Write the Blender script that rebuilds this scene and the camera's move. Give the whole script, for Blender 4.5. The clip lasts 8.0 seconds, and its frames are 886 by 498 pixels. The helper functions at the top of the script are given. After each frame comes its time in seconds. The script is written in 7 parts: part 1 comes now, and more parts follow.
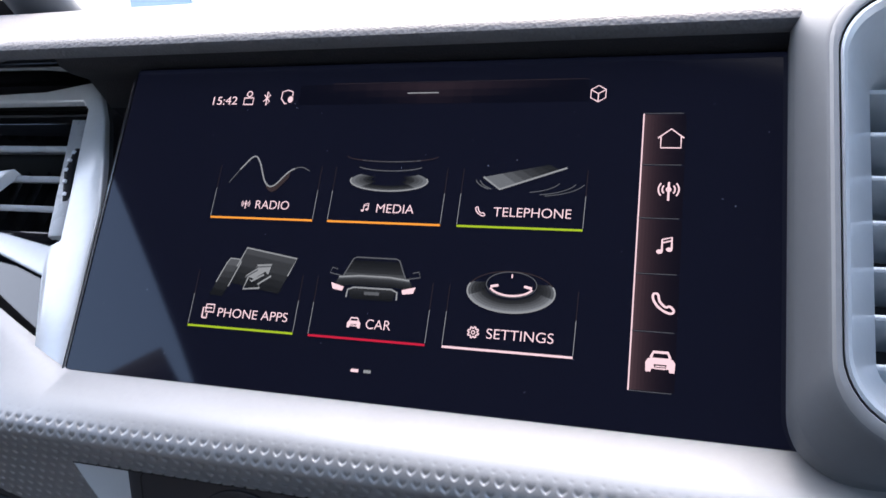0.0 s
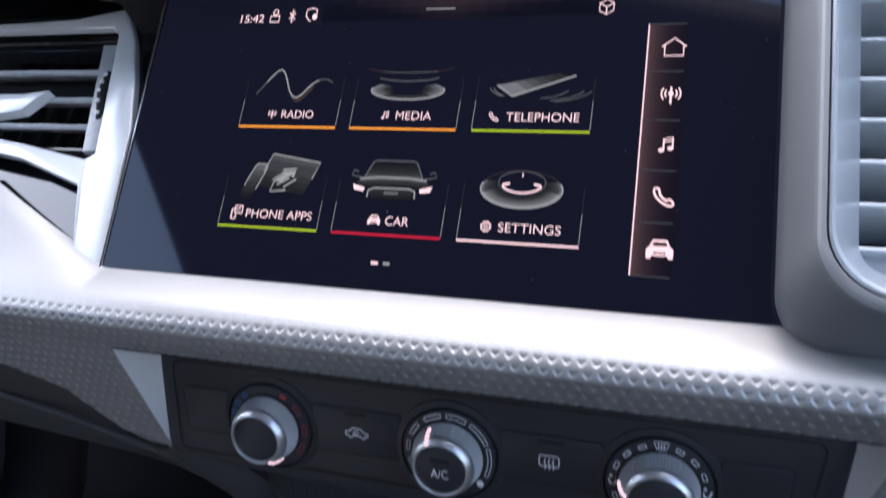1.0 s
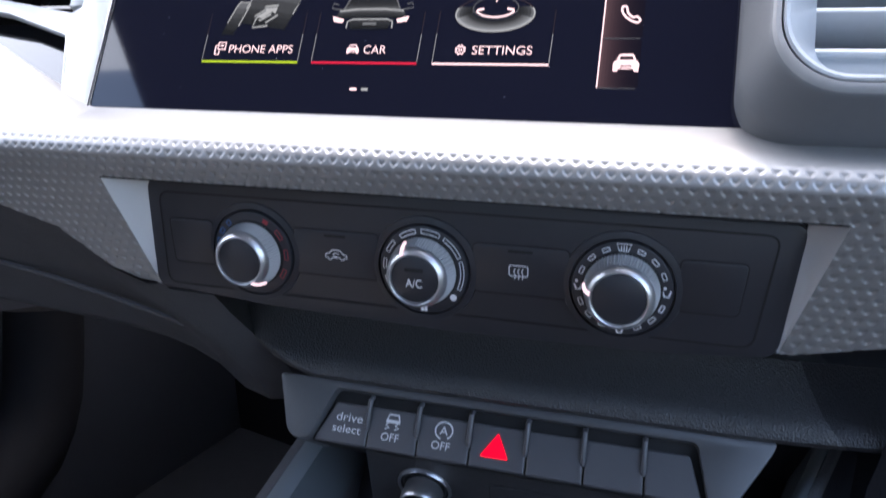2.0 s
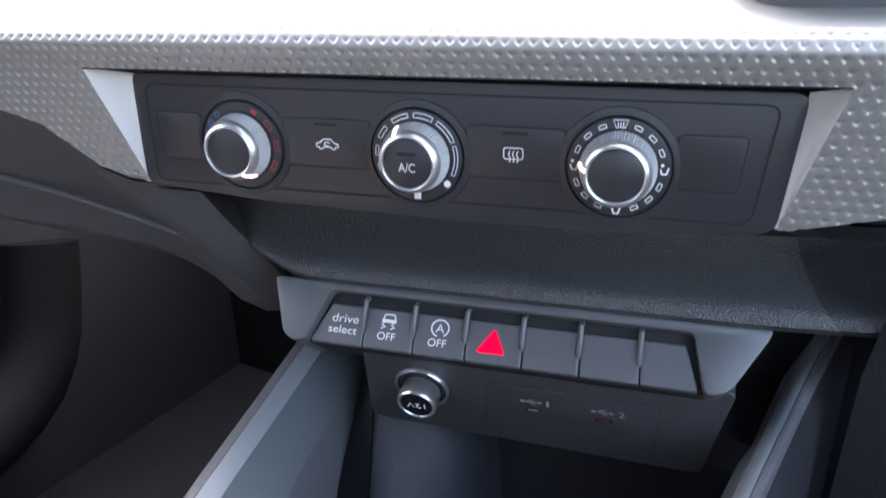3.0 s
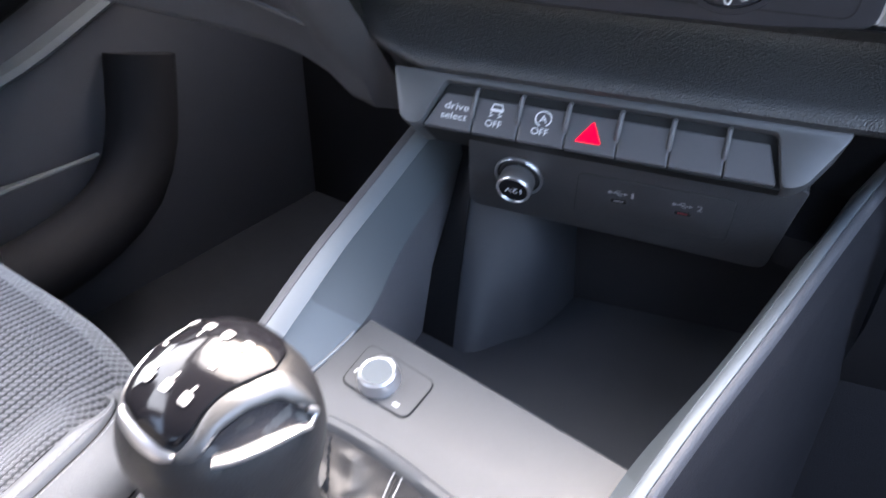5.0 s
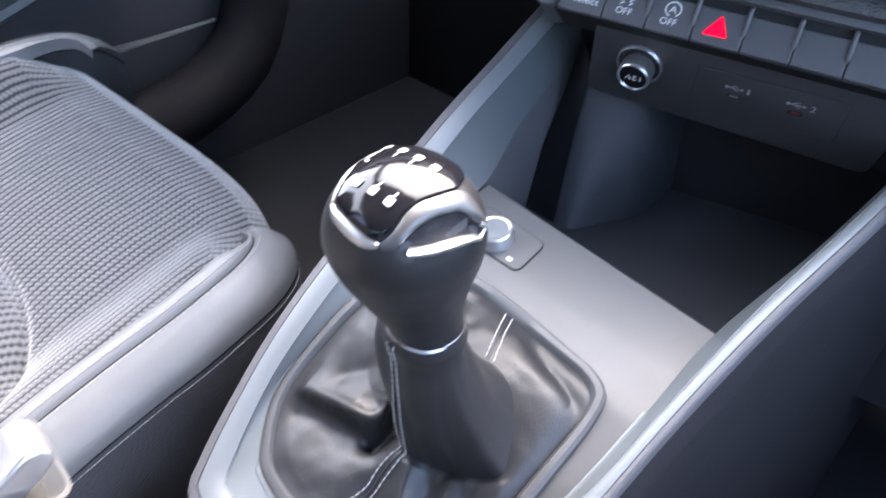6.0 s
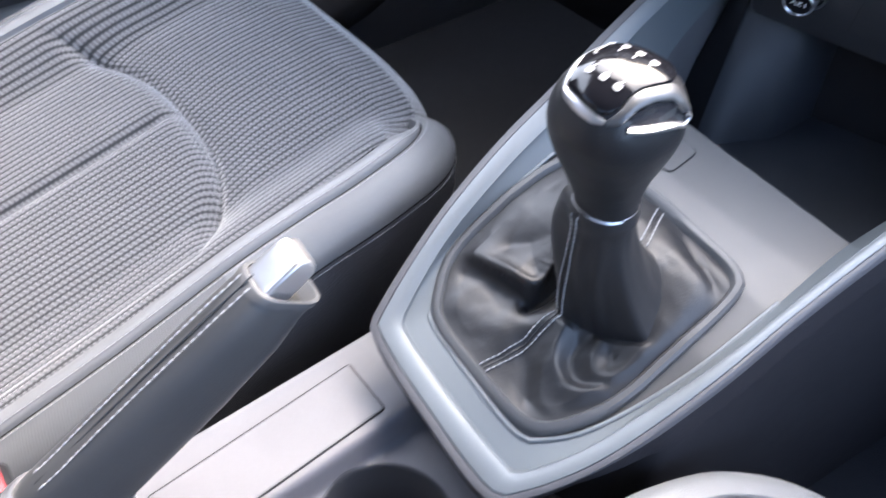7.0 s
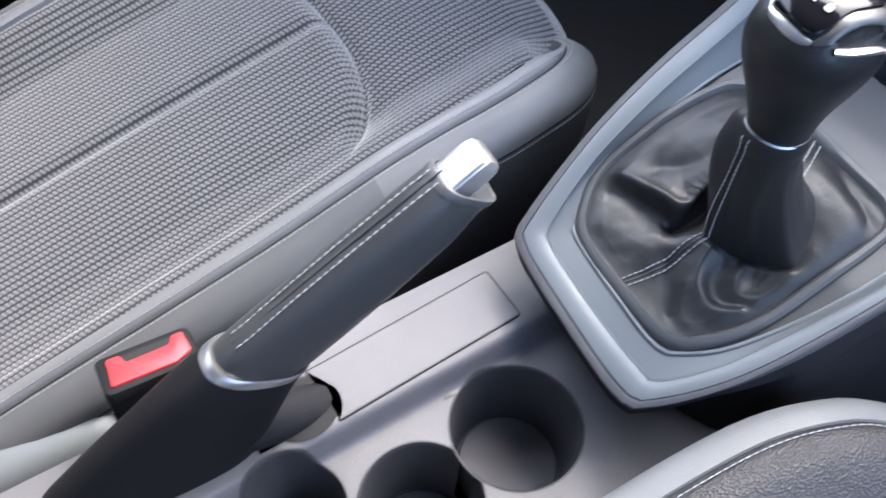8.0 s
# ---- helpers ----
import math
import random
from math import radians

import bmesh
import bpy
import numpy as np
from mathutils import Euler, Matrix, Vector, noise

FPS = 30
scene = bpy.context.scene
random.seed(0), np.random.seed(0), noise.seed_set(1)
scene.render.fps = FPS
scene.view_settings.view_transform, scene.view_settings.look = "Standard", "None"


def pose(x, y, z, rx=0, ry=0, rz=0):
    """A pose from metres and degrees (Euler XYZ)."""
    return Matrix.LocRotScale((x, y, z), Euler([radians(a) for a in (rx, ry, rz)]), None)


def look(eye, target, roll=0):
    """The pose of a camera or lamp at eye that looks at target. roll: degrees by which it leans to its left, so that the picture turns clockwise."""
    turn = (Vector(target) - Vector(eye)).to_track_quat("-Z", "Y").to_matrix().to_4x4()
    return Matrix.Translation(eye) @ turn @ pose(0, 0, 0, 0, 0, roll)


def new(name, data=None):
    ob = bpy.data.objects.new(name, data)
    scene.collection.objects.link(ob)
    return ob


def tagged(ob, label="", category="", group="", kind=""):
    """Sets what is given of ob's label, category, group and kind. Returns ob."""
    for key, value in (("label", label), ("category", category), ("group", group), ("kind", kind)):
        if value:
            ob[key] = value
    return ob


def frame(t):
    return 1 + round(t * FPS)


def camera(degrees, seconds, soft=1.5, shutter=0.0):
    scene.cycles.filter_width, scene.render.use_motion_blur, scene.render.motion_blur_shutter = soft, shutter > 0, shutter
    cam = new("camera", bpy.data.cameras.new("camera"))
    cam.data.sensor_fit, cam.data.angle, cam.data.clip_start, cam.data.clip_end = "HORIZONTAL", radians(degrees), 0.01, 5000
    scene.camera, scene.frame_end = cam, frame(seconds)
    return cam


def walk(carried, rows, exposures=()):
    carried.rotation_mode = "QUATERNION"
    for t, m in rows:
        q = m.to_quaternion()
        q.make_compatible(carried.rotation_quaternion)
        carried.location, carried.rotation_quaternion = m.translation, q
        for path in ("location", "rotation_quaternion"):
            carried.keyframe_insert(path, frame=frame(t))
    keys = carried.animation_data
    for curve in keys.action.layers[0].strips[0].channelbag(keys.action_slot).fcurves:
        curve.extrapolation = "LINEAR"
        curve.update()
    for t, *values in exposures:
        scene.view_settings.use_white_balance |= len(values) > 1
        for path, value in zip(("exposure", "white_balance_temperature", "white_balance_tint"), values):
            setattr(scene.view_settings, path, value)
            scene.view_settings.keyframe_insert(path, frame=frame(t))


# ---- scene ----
# ---- camera and its walk ----
cam = camera(61.24, 8.0, shutter=0.5)
PATH = [
    (0.0, (0.0632, 0.0485, 0.7927), (-0.4279, 0.8799, 0.5325), -2.03),
    (0.5, (0.0668, 0.0393, 0.7858), (-0.4289, 0.8666, 0.5215), -1.61),
    (1.0, (0.0729, 0.0232, 0.7678), (-0.4217, 0.8451, 0.485), -1.38),
    (1.5, (0.0857, 0.0099, 0.7383), (-0.407, 0.8269, 0.4388), -1.13),
    (2.0, (0.0932, 0.0032, 0.7172), (-0.3918, 0.8156, 0.3934), -1.02),
    (2.2, (0.0933, -0.0009, 0.713), (-0.3799, 0.8126, 0.3749), -1.14),
    (3.5, (0.0999, 0.0005, 0.6835), (-0.3743, 0.7743, 0.2634), -1.89),
    (4.0, (0.1045, -0.005, 0.6813), (-0.3755, 0.7399, 0.218), -1.89),
    (4.2, (0.1053, -0.0101, 0.6825), (-0.3776, 0.7179, 0.1958), -1.76),
    (5.3, (0.1029, -0.0786, 0.6775), (-0.3837, 0.5798, 0.1033), 1.5),
    (5.5, (0.1023, -0.0867, 0.6781), (-0.3868, 0.5486, 0.0804), 2.09),
    (6.0, (0.1086, -0.1135, 0.686), (-0.3909, 0.4552, 0.0325), 2.6),
    (6.5, (0.1129, -0.1475, 0.7012), (-0.3929, 0.3594, 0.0032), 3.2),
    (7.0, (0.1134, -0.1896, 0.7086), (-0.3967, 0.2581, -0.0259), 3.43),
    (7.5, (0.108, -0.2201, 0.7081), (-0.4006, 0.1733, -0.0578), 3.35),
    (8.0, (0.1045, -0.2451, 0.7134), (-0.4007, 0.0951, -0.0797), 2.4),
]
walk(cam, [(t, look(eye, target, roll)) for t, eye, target, roll in PATH],
     exposures=[(0.0, 2.66, 6350, 11), (1.0, 2.90, 6450, 12), (1.5, 3.1, 6450, 12), (2.0, 3.35, 6600, 12), (3.3, 4.6, 7450, 12), (4.2, 4.6, 7450, 12),
                (5.5, 4.35, 6850, 12), (6.5, 4.10, 6550, 11), (7.5, 3.56, 6300, 9), (8.0, 3.38, 6200, 8)])

# ---- world and light: bright overcast day ----
world = bpy.data.worlds.new("overcast_sky")
scene.world = world
world.use_nodes = True
wn = world.node_tree
sky = wn.nodes.new("ShaderNodeTexSky")
sky.sky_type = "NISHITA"
sky.sun_disc = False
sky.sun_elevation = radians(48)
sky.sun_rotation = radians(-20)
sky.air_density, sky.dust_density, sky.ozone_density = 1.0, 4.5, 0.8
wn.links.new(sky.outputs[0], wn.nodes["Background"].inputs[0])
wn.nodes["Background"].inputs[1].default_value = 0.15
sun = new("sun", bpy.data.lights.new("sun", "SUN"))
sun.data.energy, sun.data.angle, sun.data.color = 1.1, radians(120), (0.985, 0.985, 1.0)
sun.matrix_world = look((-1.1, 1.0, 2.2), (0, 0, 0.4))


# ---- materials ----
def nodes_of(name):
    m = bpy.data.materials.new(name)
    m.use_nodes = True
    return m, m.node_tree, m.node_tree.nodes["Principled BSDF"]


def calc(nt, op, a, b=None, c=None):
    n = nt.nodes.new("ShaderNodeMath")
    n.operation = op
    for k, v in enumerate((a, b, c)):
        if v is None:
            continue
        if isinstance(v, (int, float)):
            n.inputs[k].default_value = v
        else:
            nt.links.new(v, n.inputs[k])
    return n.outputs[0]


def coords(nt):
    return nt.nodes.new("ShaderNodeTexCoord").outputs["Object"]


def noise_fac(nt, vec, scale, detail=3.0, rough=0.55):
    n = nt.nodes.new("ShaderNodeTexNoise")
    n.inputs["Scale"].default_value, n.inputs["Detail"].default_value, n.inputs["Roughness"].default_value = scale, detail, rough
    nt.links.new(vec, n.inputs["Vector"])
    return n.outputs[0]


def mixed(nt, fac, a, b):
    n = nt.nodes.new("ShaderNodeMix")
    n.data_type = "RGBA"
    for sock, v in ((n.inputs[0], fac), (n.inputs[6], a), (n.inputs[7], b)):
        if isinstance(v, (tuple, list)):
            sock.default_value = (*v[:3], 1)
        elif isinstance(v, (int, float)):
            sock.default_value = v
        else:
            nt.links.new(v, sock)
    return n.outputs[2]


def surface(name, color, rough=0.5, metal=0.0, vary=0.12, grain=0.0, grain_size=0.0008, cells=False, coat=0.0, wear=0.06, spec=0.5):
    """A material with colour varied at two scales, roughness smudges and a fine relief."""
    m, nt, p = nodes_of(name)
    vec = coords(nt)
    big, small = noise_fac(nt, vec, 22, 2), noise_fac(nt, vec, 420, 3)
    fac = calc(nt, "ADD", calc(nt, "MULTIPLY", big, 0.6), calc(nt, "MULTIPLY", small, 0.4))
    lo = tuple(c * (1 - vary) for c in color)
    hi = tuple(min(1, c * (1 + vary)) for c in color)
    nt.links.new(mixed(nt, fac, lo, hi), p.inputs["Base Color"])
    r = calc(nt, "ADD", calc(nt, "MULTIPLY", calc(nt, "SUBTRACT", noise_fac(nt, vec, 60, 4), 0.5), 2 * wear), rough)
    nt.links.new(calc(nt, "MAXIMUM", r, 0.02), p.inputs["Roughness"])
    p.inputs["Metallic"].default_value = metal
    p.inputs["Specular IOR Level"].default_value = spec
    p.inputs["Coat Weight"].default_value = coat
    p.inputs["Coat Roughness"].default_value = 0.08
    if grain:
        if cells:
            v = nt.nodes.new("ShaderNodeTexVoronoi")
            v.inputs["Scale"].default_value = 1 / grain_size
            nt.links.new(vec, v.inputs["Vector"])
            h = v.outputs["Distance"]
        else:
            h = noise_fac(nt, vec, 1 / grain_size, 2)
        b = nt.nodes.new("ShaderNodeBump")
        b.inputs["Strength"].default_value, b.inputs["Distance"].default_value = grain, grain_size
        nt.links.new(h, b.inputs["Height"])
        nt.links.new(b.outputs[0], p.inputs["Normal"])
    return m


def glowing(name, color, strength):
    m, nt, p = nodes_of(name)
    p.inputs["Base Color"].default_value = (*[c * 0.02 for c in color], 1)
    p.inputs["Emission Color"].default_value = (*color, 1)
    p.inputs["Emission Strength"].default_value = strength
    p.inputs["Roughness"].default_value, p.inputs["Specular IOR Level"].default_value = 0.045, 0.45
    return m


def woven_fabric(name, light, dark, px, py):
    """Light oval floats, each lying askew, in a grid on a dark ground."""
    m, nt, p = nodes_of(name)
    vec = coords(nt)
    sep = nt.nodes.new("ShaderNodeSeparateXYZ")
    nt.links.new(vec, sep.inputs[0])
    wob = calc(nt, "MULTIPLY", calc(nt, "SUBTRACT", noise_fac(nt, vec, 35, 2), 0.5), 0.4)
    u = calc(nt, "DIVIDE", sep.outputs[0], px)
    v = calc(nt, "ADD", calc(nt, "SUBTRACT", calc(nt, "DIVIDE", sep.outputs[1], py), calc(nt, "MULTIPLY", u, -0.06)), wob)
    fu = calc(nt, "MULTIPLY", calc(nt, "SUBTRACT", calc(nt, "FRACT", calc(nt, "ADD", u, 4000)), 0.5), px)
    fv = calc(nt, "MULTIPLY", calc(nt, "SUBTRACT", calc(nt, "FRACT", calc(nt, "ADD", v, 4000)), 0.5), py)
    along = calc(nt, "ADD", calc(nt, "MULTIPLY", fu, 0.80), calc(nt, "MULTIPLY", fv, 0.60))
    across = calc(nt, "SUBTRACT", calc(nt, "MULTIPLY", fv, 0.80), calc(nt, "MULTIPLY", fu, 0.60))
    d = calc(nt, "ADD", calc(nt, "POWER", calc(nt, "ABSOLUTE", calc(nt, "DIVIDE", along, 0.0027)), 2.4),
             calc(nt, "POWER", calc(nt, "ABSOLUTE", calc(nt, "DIVIDE", across, 0.00125)), 2.2))
    n = nt.nodes.new("ShaderNodeMapRange")
    n.interpolation_type = "SMOOTHSTEP"
    n.inputs["From Min"].default_value, n.inputs["From Max"].default_value = 1.25, 0.55
    nt.links.new(d, n.inputs["Value"])
    thread = noise_fac(nt, vec, 2600, 2)
    lite = mixed(nt, thread, tuple(c * 0.75 for c in light), tuple(c * 1.2 for c in light))
    drk = mixed(nt, thread, tuple(c * 0.6 for c in dark), tuple(c * 1.5 for c in dark))
    nt.links.new(mixed(nt, n.outputs[0], drk, lite), p.inputs["Base Color"])
    p.inputs["Roughness"].default_value = 0.9
    p.inputs["Sheen Weight"].default_value = 1.0
    p.inputs["Sheen Roughness"].default_value = 0.35
    b = nt.nodes.new("ShaderNodeBump")
    b.inputs["Strength"].default_value, b.inputs["Distance"].default_value = 0.5, 0.0010
    nt.links.new(calc(nt, "ADD", n.outputs[0], calc(nt, "MULTIPLY", thread, 0.3)), b.inputs["Height"])
    nt.links.new(b.outputs[0], p.inputs["Normal"])
    return m


GLASS = surface("black_screen_glass", (0.004, 0.004, 0.006), 0.045, vary=0.2, wear=0.02, spec=0.45)
PIANO = surface("piano_black", (0.006, 0.006, 0.008), 0.06, vary=0.2, wear=0.02, coat=0.5)
GLOSS = surface("gloss_black_cap", (0.007, 0.007, 0.009), 0.10, vary=0.2, wear=0.03, spec=0.32)
TRIM = surface("silver_grey_textured_trim", (0.270, 0.268, 0.270), 0.39, 0.50, grain=0.10, grain_size=0.0003)
# trim paint without dents, made paler to stand in for light from the side
CHEEK = surface("side_lit_silver_paint", (0.52, 0.51, 0.51), 0.5, wear=0.02, vary=0.05, grain=0.15, grain_size=0.0004)
VENT_SILVER = surface("glossy_silver_plastic", (0.64, 0.65, 0.66), 0.18, 0.10, wear=0.02)
SLAT = surface("grey_slat_plastic", (0.40, 0.405, 0.415), 0.28, grain=0.1, grain_size=0.0004)
SOFT = surface("soft_black_dash_skin", (0.080, 0.080, 0.090), 0.42, grain=0.55, grain_size=0.0011, cells=True)
PAD = surface("grained_dash_pad", (0.088, 0.088, 0.096), 0.7, spec=0.45, grain=0.3, grain_size=0.0017, cells=True)
DARK = surface("dark_cabin_plastic", (0.019, 0.019, 0.022), 0.65, spec=0.12, grain=0.3, grain_size=0.0009, cells=True)
KNEE = surface("grained_knee_plastic", (0.082, 0.082, 0.090), 0.5, grain=0.3, grain_size=0.0009, cells=True)
COVER = surface("grained_cover_plastic", (0.026, 0.026, 0.030), 0.45, spec=0.35, grain=0.5, grain_size=0.0009, cells=True)
DOOR = surface("grained_door_plastic", (0.078, 0.079, 0.090), 0.5, grain=0.3, grain_size=0.0012, cells=True)
ROLL = surface("leather_grained_skin", (0.050, 0.050, 0.053), 0.36, spec=0.5, grain=0.6, grain_size=0.0009, cells=True)
PANEL = surface("satin_black_fascia", (0.019, 0.020, 0.026), 0.38, grain=0.08, grain_size=0.0003)
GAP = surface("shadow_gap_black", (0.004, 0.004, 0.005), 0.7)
POD = surface("grey_soft_paint", (0.110, 0.115, 0.124), 0.5, grain=0.12, grain_size=0.0004)
RIM = surface("pale_satin_rim", (0.42, 0.45, 0.48), 0.3, 0.3)
STRIP = surface("brushed_strip_metal", (0.50, 0.50, 0.52), 0.32, 0.9, wear=0.02, vary=0.04)
CHROME = surface("satin_chrome", (0.72, 0.72, 0.74), 0.30, 0.9, wear=0.02, vary=0.04)
WING = surface("satin_wing_metal", (0.085, 0.087, 0.093), 0.34, 0.45, wear=0.02, vary=0.04)
KNURL = surface("knurled_satin_metal", (0.62, 0.62, 0.64), 0.42, 0.55, wear=0.02, vary=0.05)
KNOB_RING = surface("satin_knob_ring", (0.58, 0.58, 0.60), 0.36, 0.85, wear=0.02, vary=0.04)
MIRROR = surface("polished_chrome", (0.85, 0.85, 0.86), 0.08, 1.0, wear=0.03)
BUTTON = surface("dark_grey_button_plastic", (0.084, 0.084, 0.092), 0.42, grain=0.12, grain_size=0.0003)
HOUSING = surface("grey_housing_paint", (0.082, 0.084, 0.090), 0.42, 0.1, grain=0.1, grain_size=0.0003)
RAIL = surface("pale_silver_rail", (0.165, 0.182, 0.198), 0.52, 0.28, wear=0.012, vary=0.04)
SURROUND = surface("grey_blue_satin_surround", (0.118, 0.134, 0.146), 0.55, 0.15, wear=0.012, vary=0.04)
CUP = surface("dark_cup_plastic", (0.045, 0.045, 0.050), 0.5, grain=0.2, grain_size=0.0006, cells=True)
# the surround's grey-blue, darkened for the shade under the dash
SURROUND_SHADED = surface("shaded_grey_blue_surround", (0.090, 0.102, 0.111), 0.55, 0.12, wear=0.012, vary=0.04)
CONSOLE = surface("grained_console_plastic", (0.118, 0.114, 0.122), 0.40, spec=0.55, grain=0.35, grain_size=0.0006, cells=True)
PLATE = surface("satin_grey_console_paint", (0.068, 0.070, 0.075), 0.42, grain=0.12, grain_size=0.0004)
PLUG = surface("bright_plug_metal", (0.50, 0.50, 0.52), 0.3, 0.9, wear=0.02, vary=0.05)
LEATHER = surface("black_leather", (0.016, 0.0165, 0.019), 0.45, spec=0.55, grain=0.12, grain_size=0.0009, cells=True)
KNOB_LEATHER = surface("tight_black_leather", (0.014, 0.0145, 0.017), 0.44, spec=0.45, grain=0.12, grain_size=0.0009, cells=True)
GREY_LEATHER = surface("grey_leatherette", (0.150, 0.154, 0.162), 0.46, grain=0.2, grain_size=0.0008, cells=True)
DARK_LEATHER = surface("dark_grey_leather", (0.085, 0.085, 0.092), 0.42, grain=0.4, grain_size=0.0014, cells=True)
BLACK_SEAT = surface("black_grained_leather", (0.022, 0.022, 0.026), 0.46, grain=0.4, grain_size=0.0014, cells=True)
GRIP_LEATHER = surface("smooth_dark_leather", (0.046, 0.048, 0.052), 0.42, grain=0.10, grain_size=0.0009, cells=True)
THREAD = surface("pale_thread", (0.34, 0.34, 0.35), 0.8)
BLACK_SIDE = surface("black_grained_side", (0.024, 0.024, 0.028), 0.75, spec=0.10, grain=0.3, grain_size=0.0009, cells=True)
CARPET = surface("black_carpet", (0.017, 0.019, 0.025), 0.95, grain=0.9, grain_size=0.0015)
HEADLINER = surface("dark_headliner_cloth", (0.018, 0.018, 0.02), 0.9, grain=0.2, grain_size=0.001)
RIBBED, rib_nt, rib_p = nodes_of("ribbed_side_cloth")
rib_sep = rib_nt.nodes.new("ShaderNodeSeparateXYZ")
rib_nt.links.new(coords(rib_nt), rib_sep.inputs[0])
rib_w = calc(rib_nt, "SINE", calc(rib_nt, "MULTIPLY", calc(rib_nt, "ADD", rib_sep.outputs[1], calc(rib_nt, "MULTIPLY", rib_sep.outputs[0], 0.35)), 2 * math.pi / 0.0019))
rib_f = calc(rib_nt, "ADD", calc(rib_nt, "MULTIPLY", rib_w, 0.5), 0.5)
rib_nt.links.new(mixed(rib_nt, rib_f, (0.092, 0.095, 0.101), (0.132, 0.136, 0.144)), rib_p.inputs["Base Color"])
rib_p.inputs["Roughness"].default_value = 0.8
rib_b = rib_nt.nodes.new("ShaderNodeBump")
rib_b.inputs["Strength"].default_value, rib_b.inputs["Distance"].default_value = 0.5, 0.0006
rib_nt.links.new(rib_f, rib_b.inputs["Height"])
rib_nt.links.new(rib_b.outputs[0], rib_p.inputs["Normal"])
RED = surface("red_plastic", (0.60, 0.035, 0.045), 0.4)
PRINT = surface("pale_print", (0.72, 0.72, 0.74), 0.5)
DIM_PRINT = surface("dim_grey_print", (0.30, 0.30, 0.32), 0.5)
RED_PRINT = surface("red_print", (0.35, 0.03, 0.04), 0.5)
BLUE_PRINT = surface("blue_print", (0.05, 0.16, 0.40), 0.5)
BIN = surface("grained_bin_plastic", (0.029, 0.032, 0.039), 0.55, grain=0.3, grain_size=0.0006, cells=True)
RUBBER = surface("black_rubber", (0.012, 0.012, 0.014), 0.62, spec=0.14)
FABRIC = woven_fabric("woven_grey_seat_fabric", (0.165, 0.165, 0.177), (0.015, 0.017, 0.020), 0.0061, 0.0040)
GROUND = surface("pale_paving", (0.42, 0.42, 0.42), 0.8, grain=0.3, grain_size=0.02)
WHITEWALL = surface("white_render_wall", (0.75, 0.75, 0.76), 0.8)
BLUEGREY = surface("blue_grey_glazing", (0.25, 0.33, 0.40), 0.2)
UI_BLACK, ui_nt, ui_p = nodes_of("display_black")
ui_p.inputs["Base Color"].default_value = (0.003, 0.003, 0.006, 1)
ui_p.inputs["Roughness"].default_value, ui_p.inputs["Specular IOR Level"].default_value = 0.045, 0.45
ui_p.inputs["Emission Color"].default_value, ui_p.inputs["Emission Strength"].default_value = (0.34, 0.42, 1.0, 1), 0.0017
UI_BASE = (0.0006, 0.0007, 0.0017)
UI_WHITE = glowing("display_pinkish_white", (1.0, 0.70, 0.75), 0.165)
UI_GREY = glowing("display_grey", (0.50, 0.51, 0.53), 0.095)
UI_DIM = glowing("display_dim_grey", (0.30, 0.31, 0.34), 0.058)
GLOW = [glowing("display_shade", (0.36, 0.375, 0.41), 0.0022 * 1.62 ** k) for k in range(9)]
UI_FAINT = glowing("display_faint_rose", (0.20, 0.14, 0.15), 0.031)
UI_ORANGE = glowing("display_orange", (1.0, 0.36, 0.05), 0.17)
UI_GREEN = glowing("display_lime", (0.46, 0.62, 0.03), 0.14)
UI_RED = glowing("display_red", (0.70, 0.02, 0.06), 0.14)
HAZARD = glowing("hazard_red", (1.0, 0.002, 0.022), 0.201)
MARKER = glowing("lit_marker_pink", (1.0, 0.72, 0.85), 0.134)


# ---- builders ----
AT = {}


def thing(name, m=None, at=(0, 0, 0), label="", category="", group="", kind=""):
    """An Empty at the point `at` of the frame m, whose parts are given in that frame's metres."""
    ob = new(name)
    ob.empty_display_size = 0.02
    ob.matrix_world = (m or Matrix()) @ Matrix.Translation(at)
    AT[ob.name] = Vector(at)
    return tagged(ob, label, category, group, kind)


def link_mesh(name, me, material, parent, label="", smooth=True, kind=""):
    me.materials.append(material)
    if smooth:
        me.shade_smooth()
        me.set_sharp_from_angle(angle=radians(38))
    ob = new(name, me)
    if parent is not None:
        ob.parent = parent
        AT[ob.name] = AT[parent.name]
    return tagged(ob, label, kind=kind)


def part(name, verts, faces, material, parent, label="", smooth=True, kind=""):
    """ONE mesh object under a thing or a part, from vertices in the thing's frame."""
    at = AT[parent.name] if parent is not None else Vector((0, 0, 0))
    me = bpy.data.meshes.new(name)
    me.from_pydata([Vector(v) - at for v in verts], [], faces)
    me.update()
    return link_mesh(name, me, material, parent, label, smooth, kind)


def part_bm(name, bm, material, parent, label="", smooth=True, kind=""):
    at = AT[parent.name] if parent is not None else Vector((0, 0, 0))
    bmesh.ops.translate(bm, verts=bm.verts, vec=-at)
    me = bpy.data.meshes.new(name)
    bm.to_mesh(me)
    bm.free()
    return link_mesh(name, me, material, parent, label, smooth, kind)


def block(x0, x1, y0, y1, z0, z1, bevel=0.0, segments=2):
    bm = bmesh.new()
    bmesh.ops.create_cube(bm, size=1.0, matrix=Matrix.LocRotScale(((x0 + x1) / 2, (y0 + y1) / 2, (z0 + z1) / 2), None, (x1 - x0, y1 - y0, z1 - z0)))
    if bevel:
        bmesh.ops.bevel(bm, geom=bm.edges[:], offset=bevel, segments=segments, affect="EDGES", profile=0.5)
    return bm


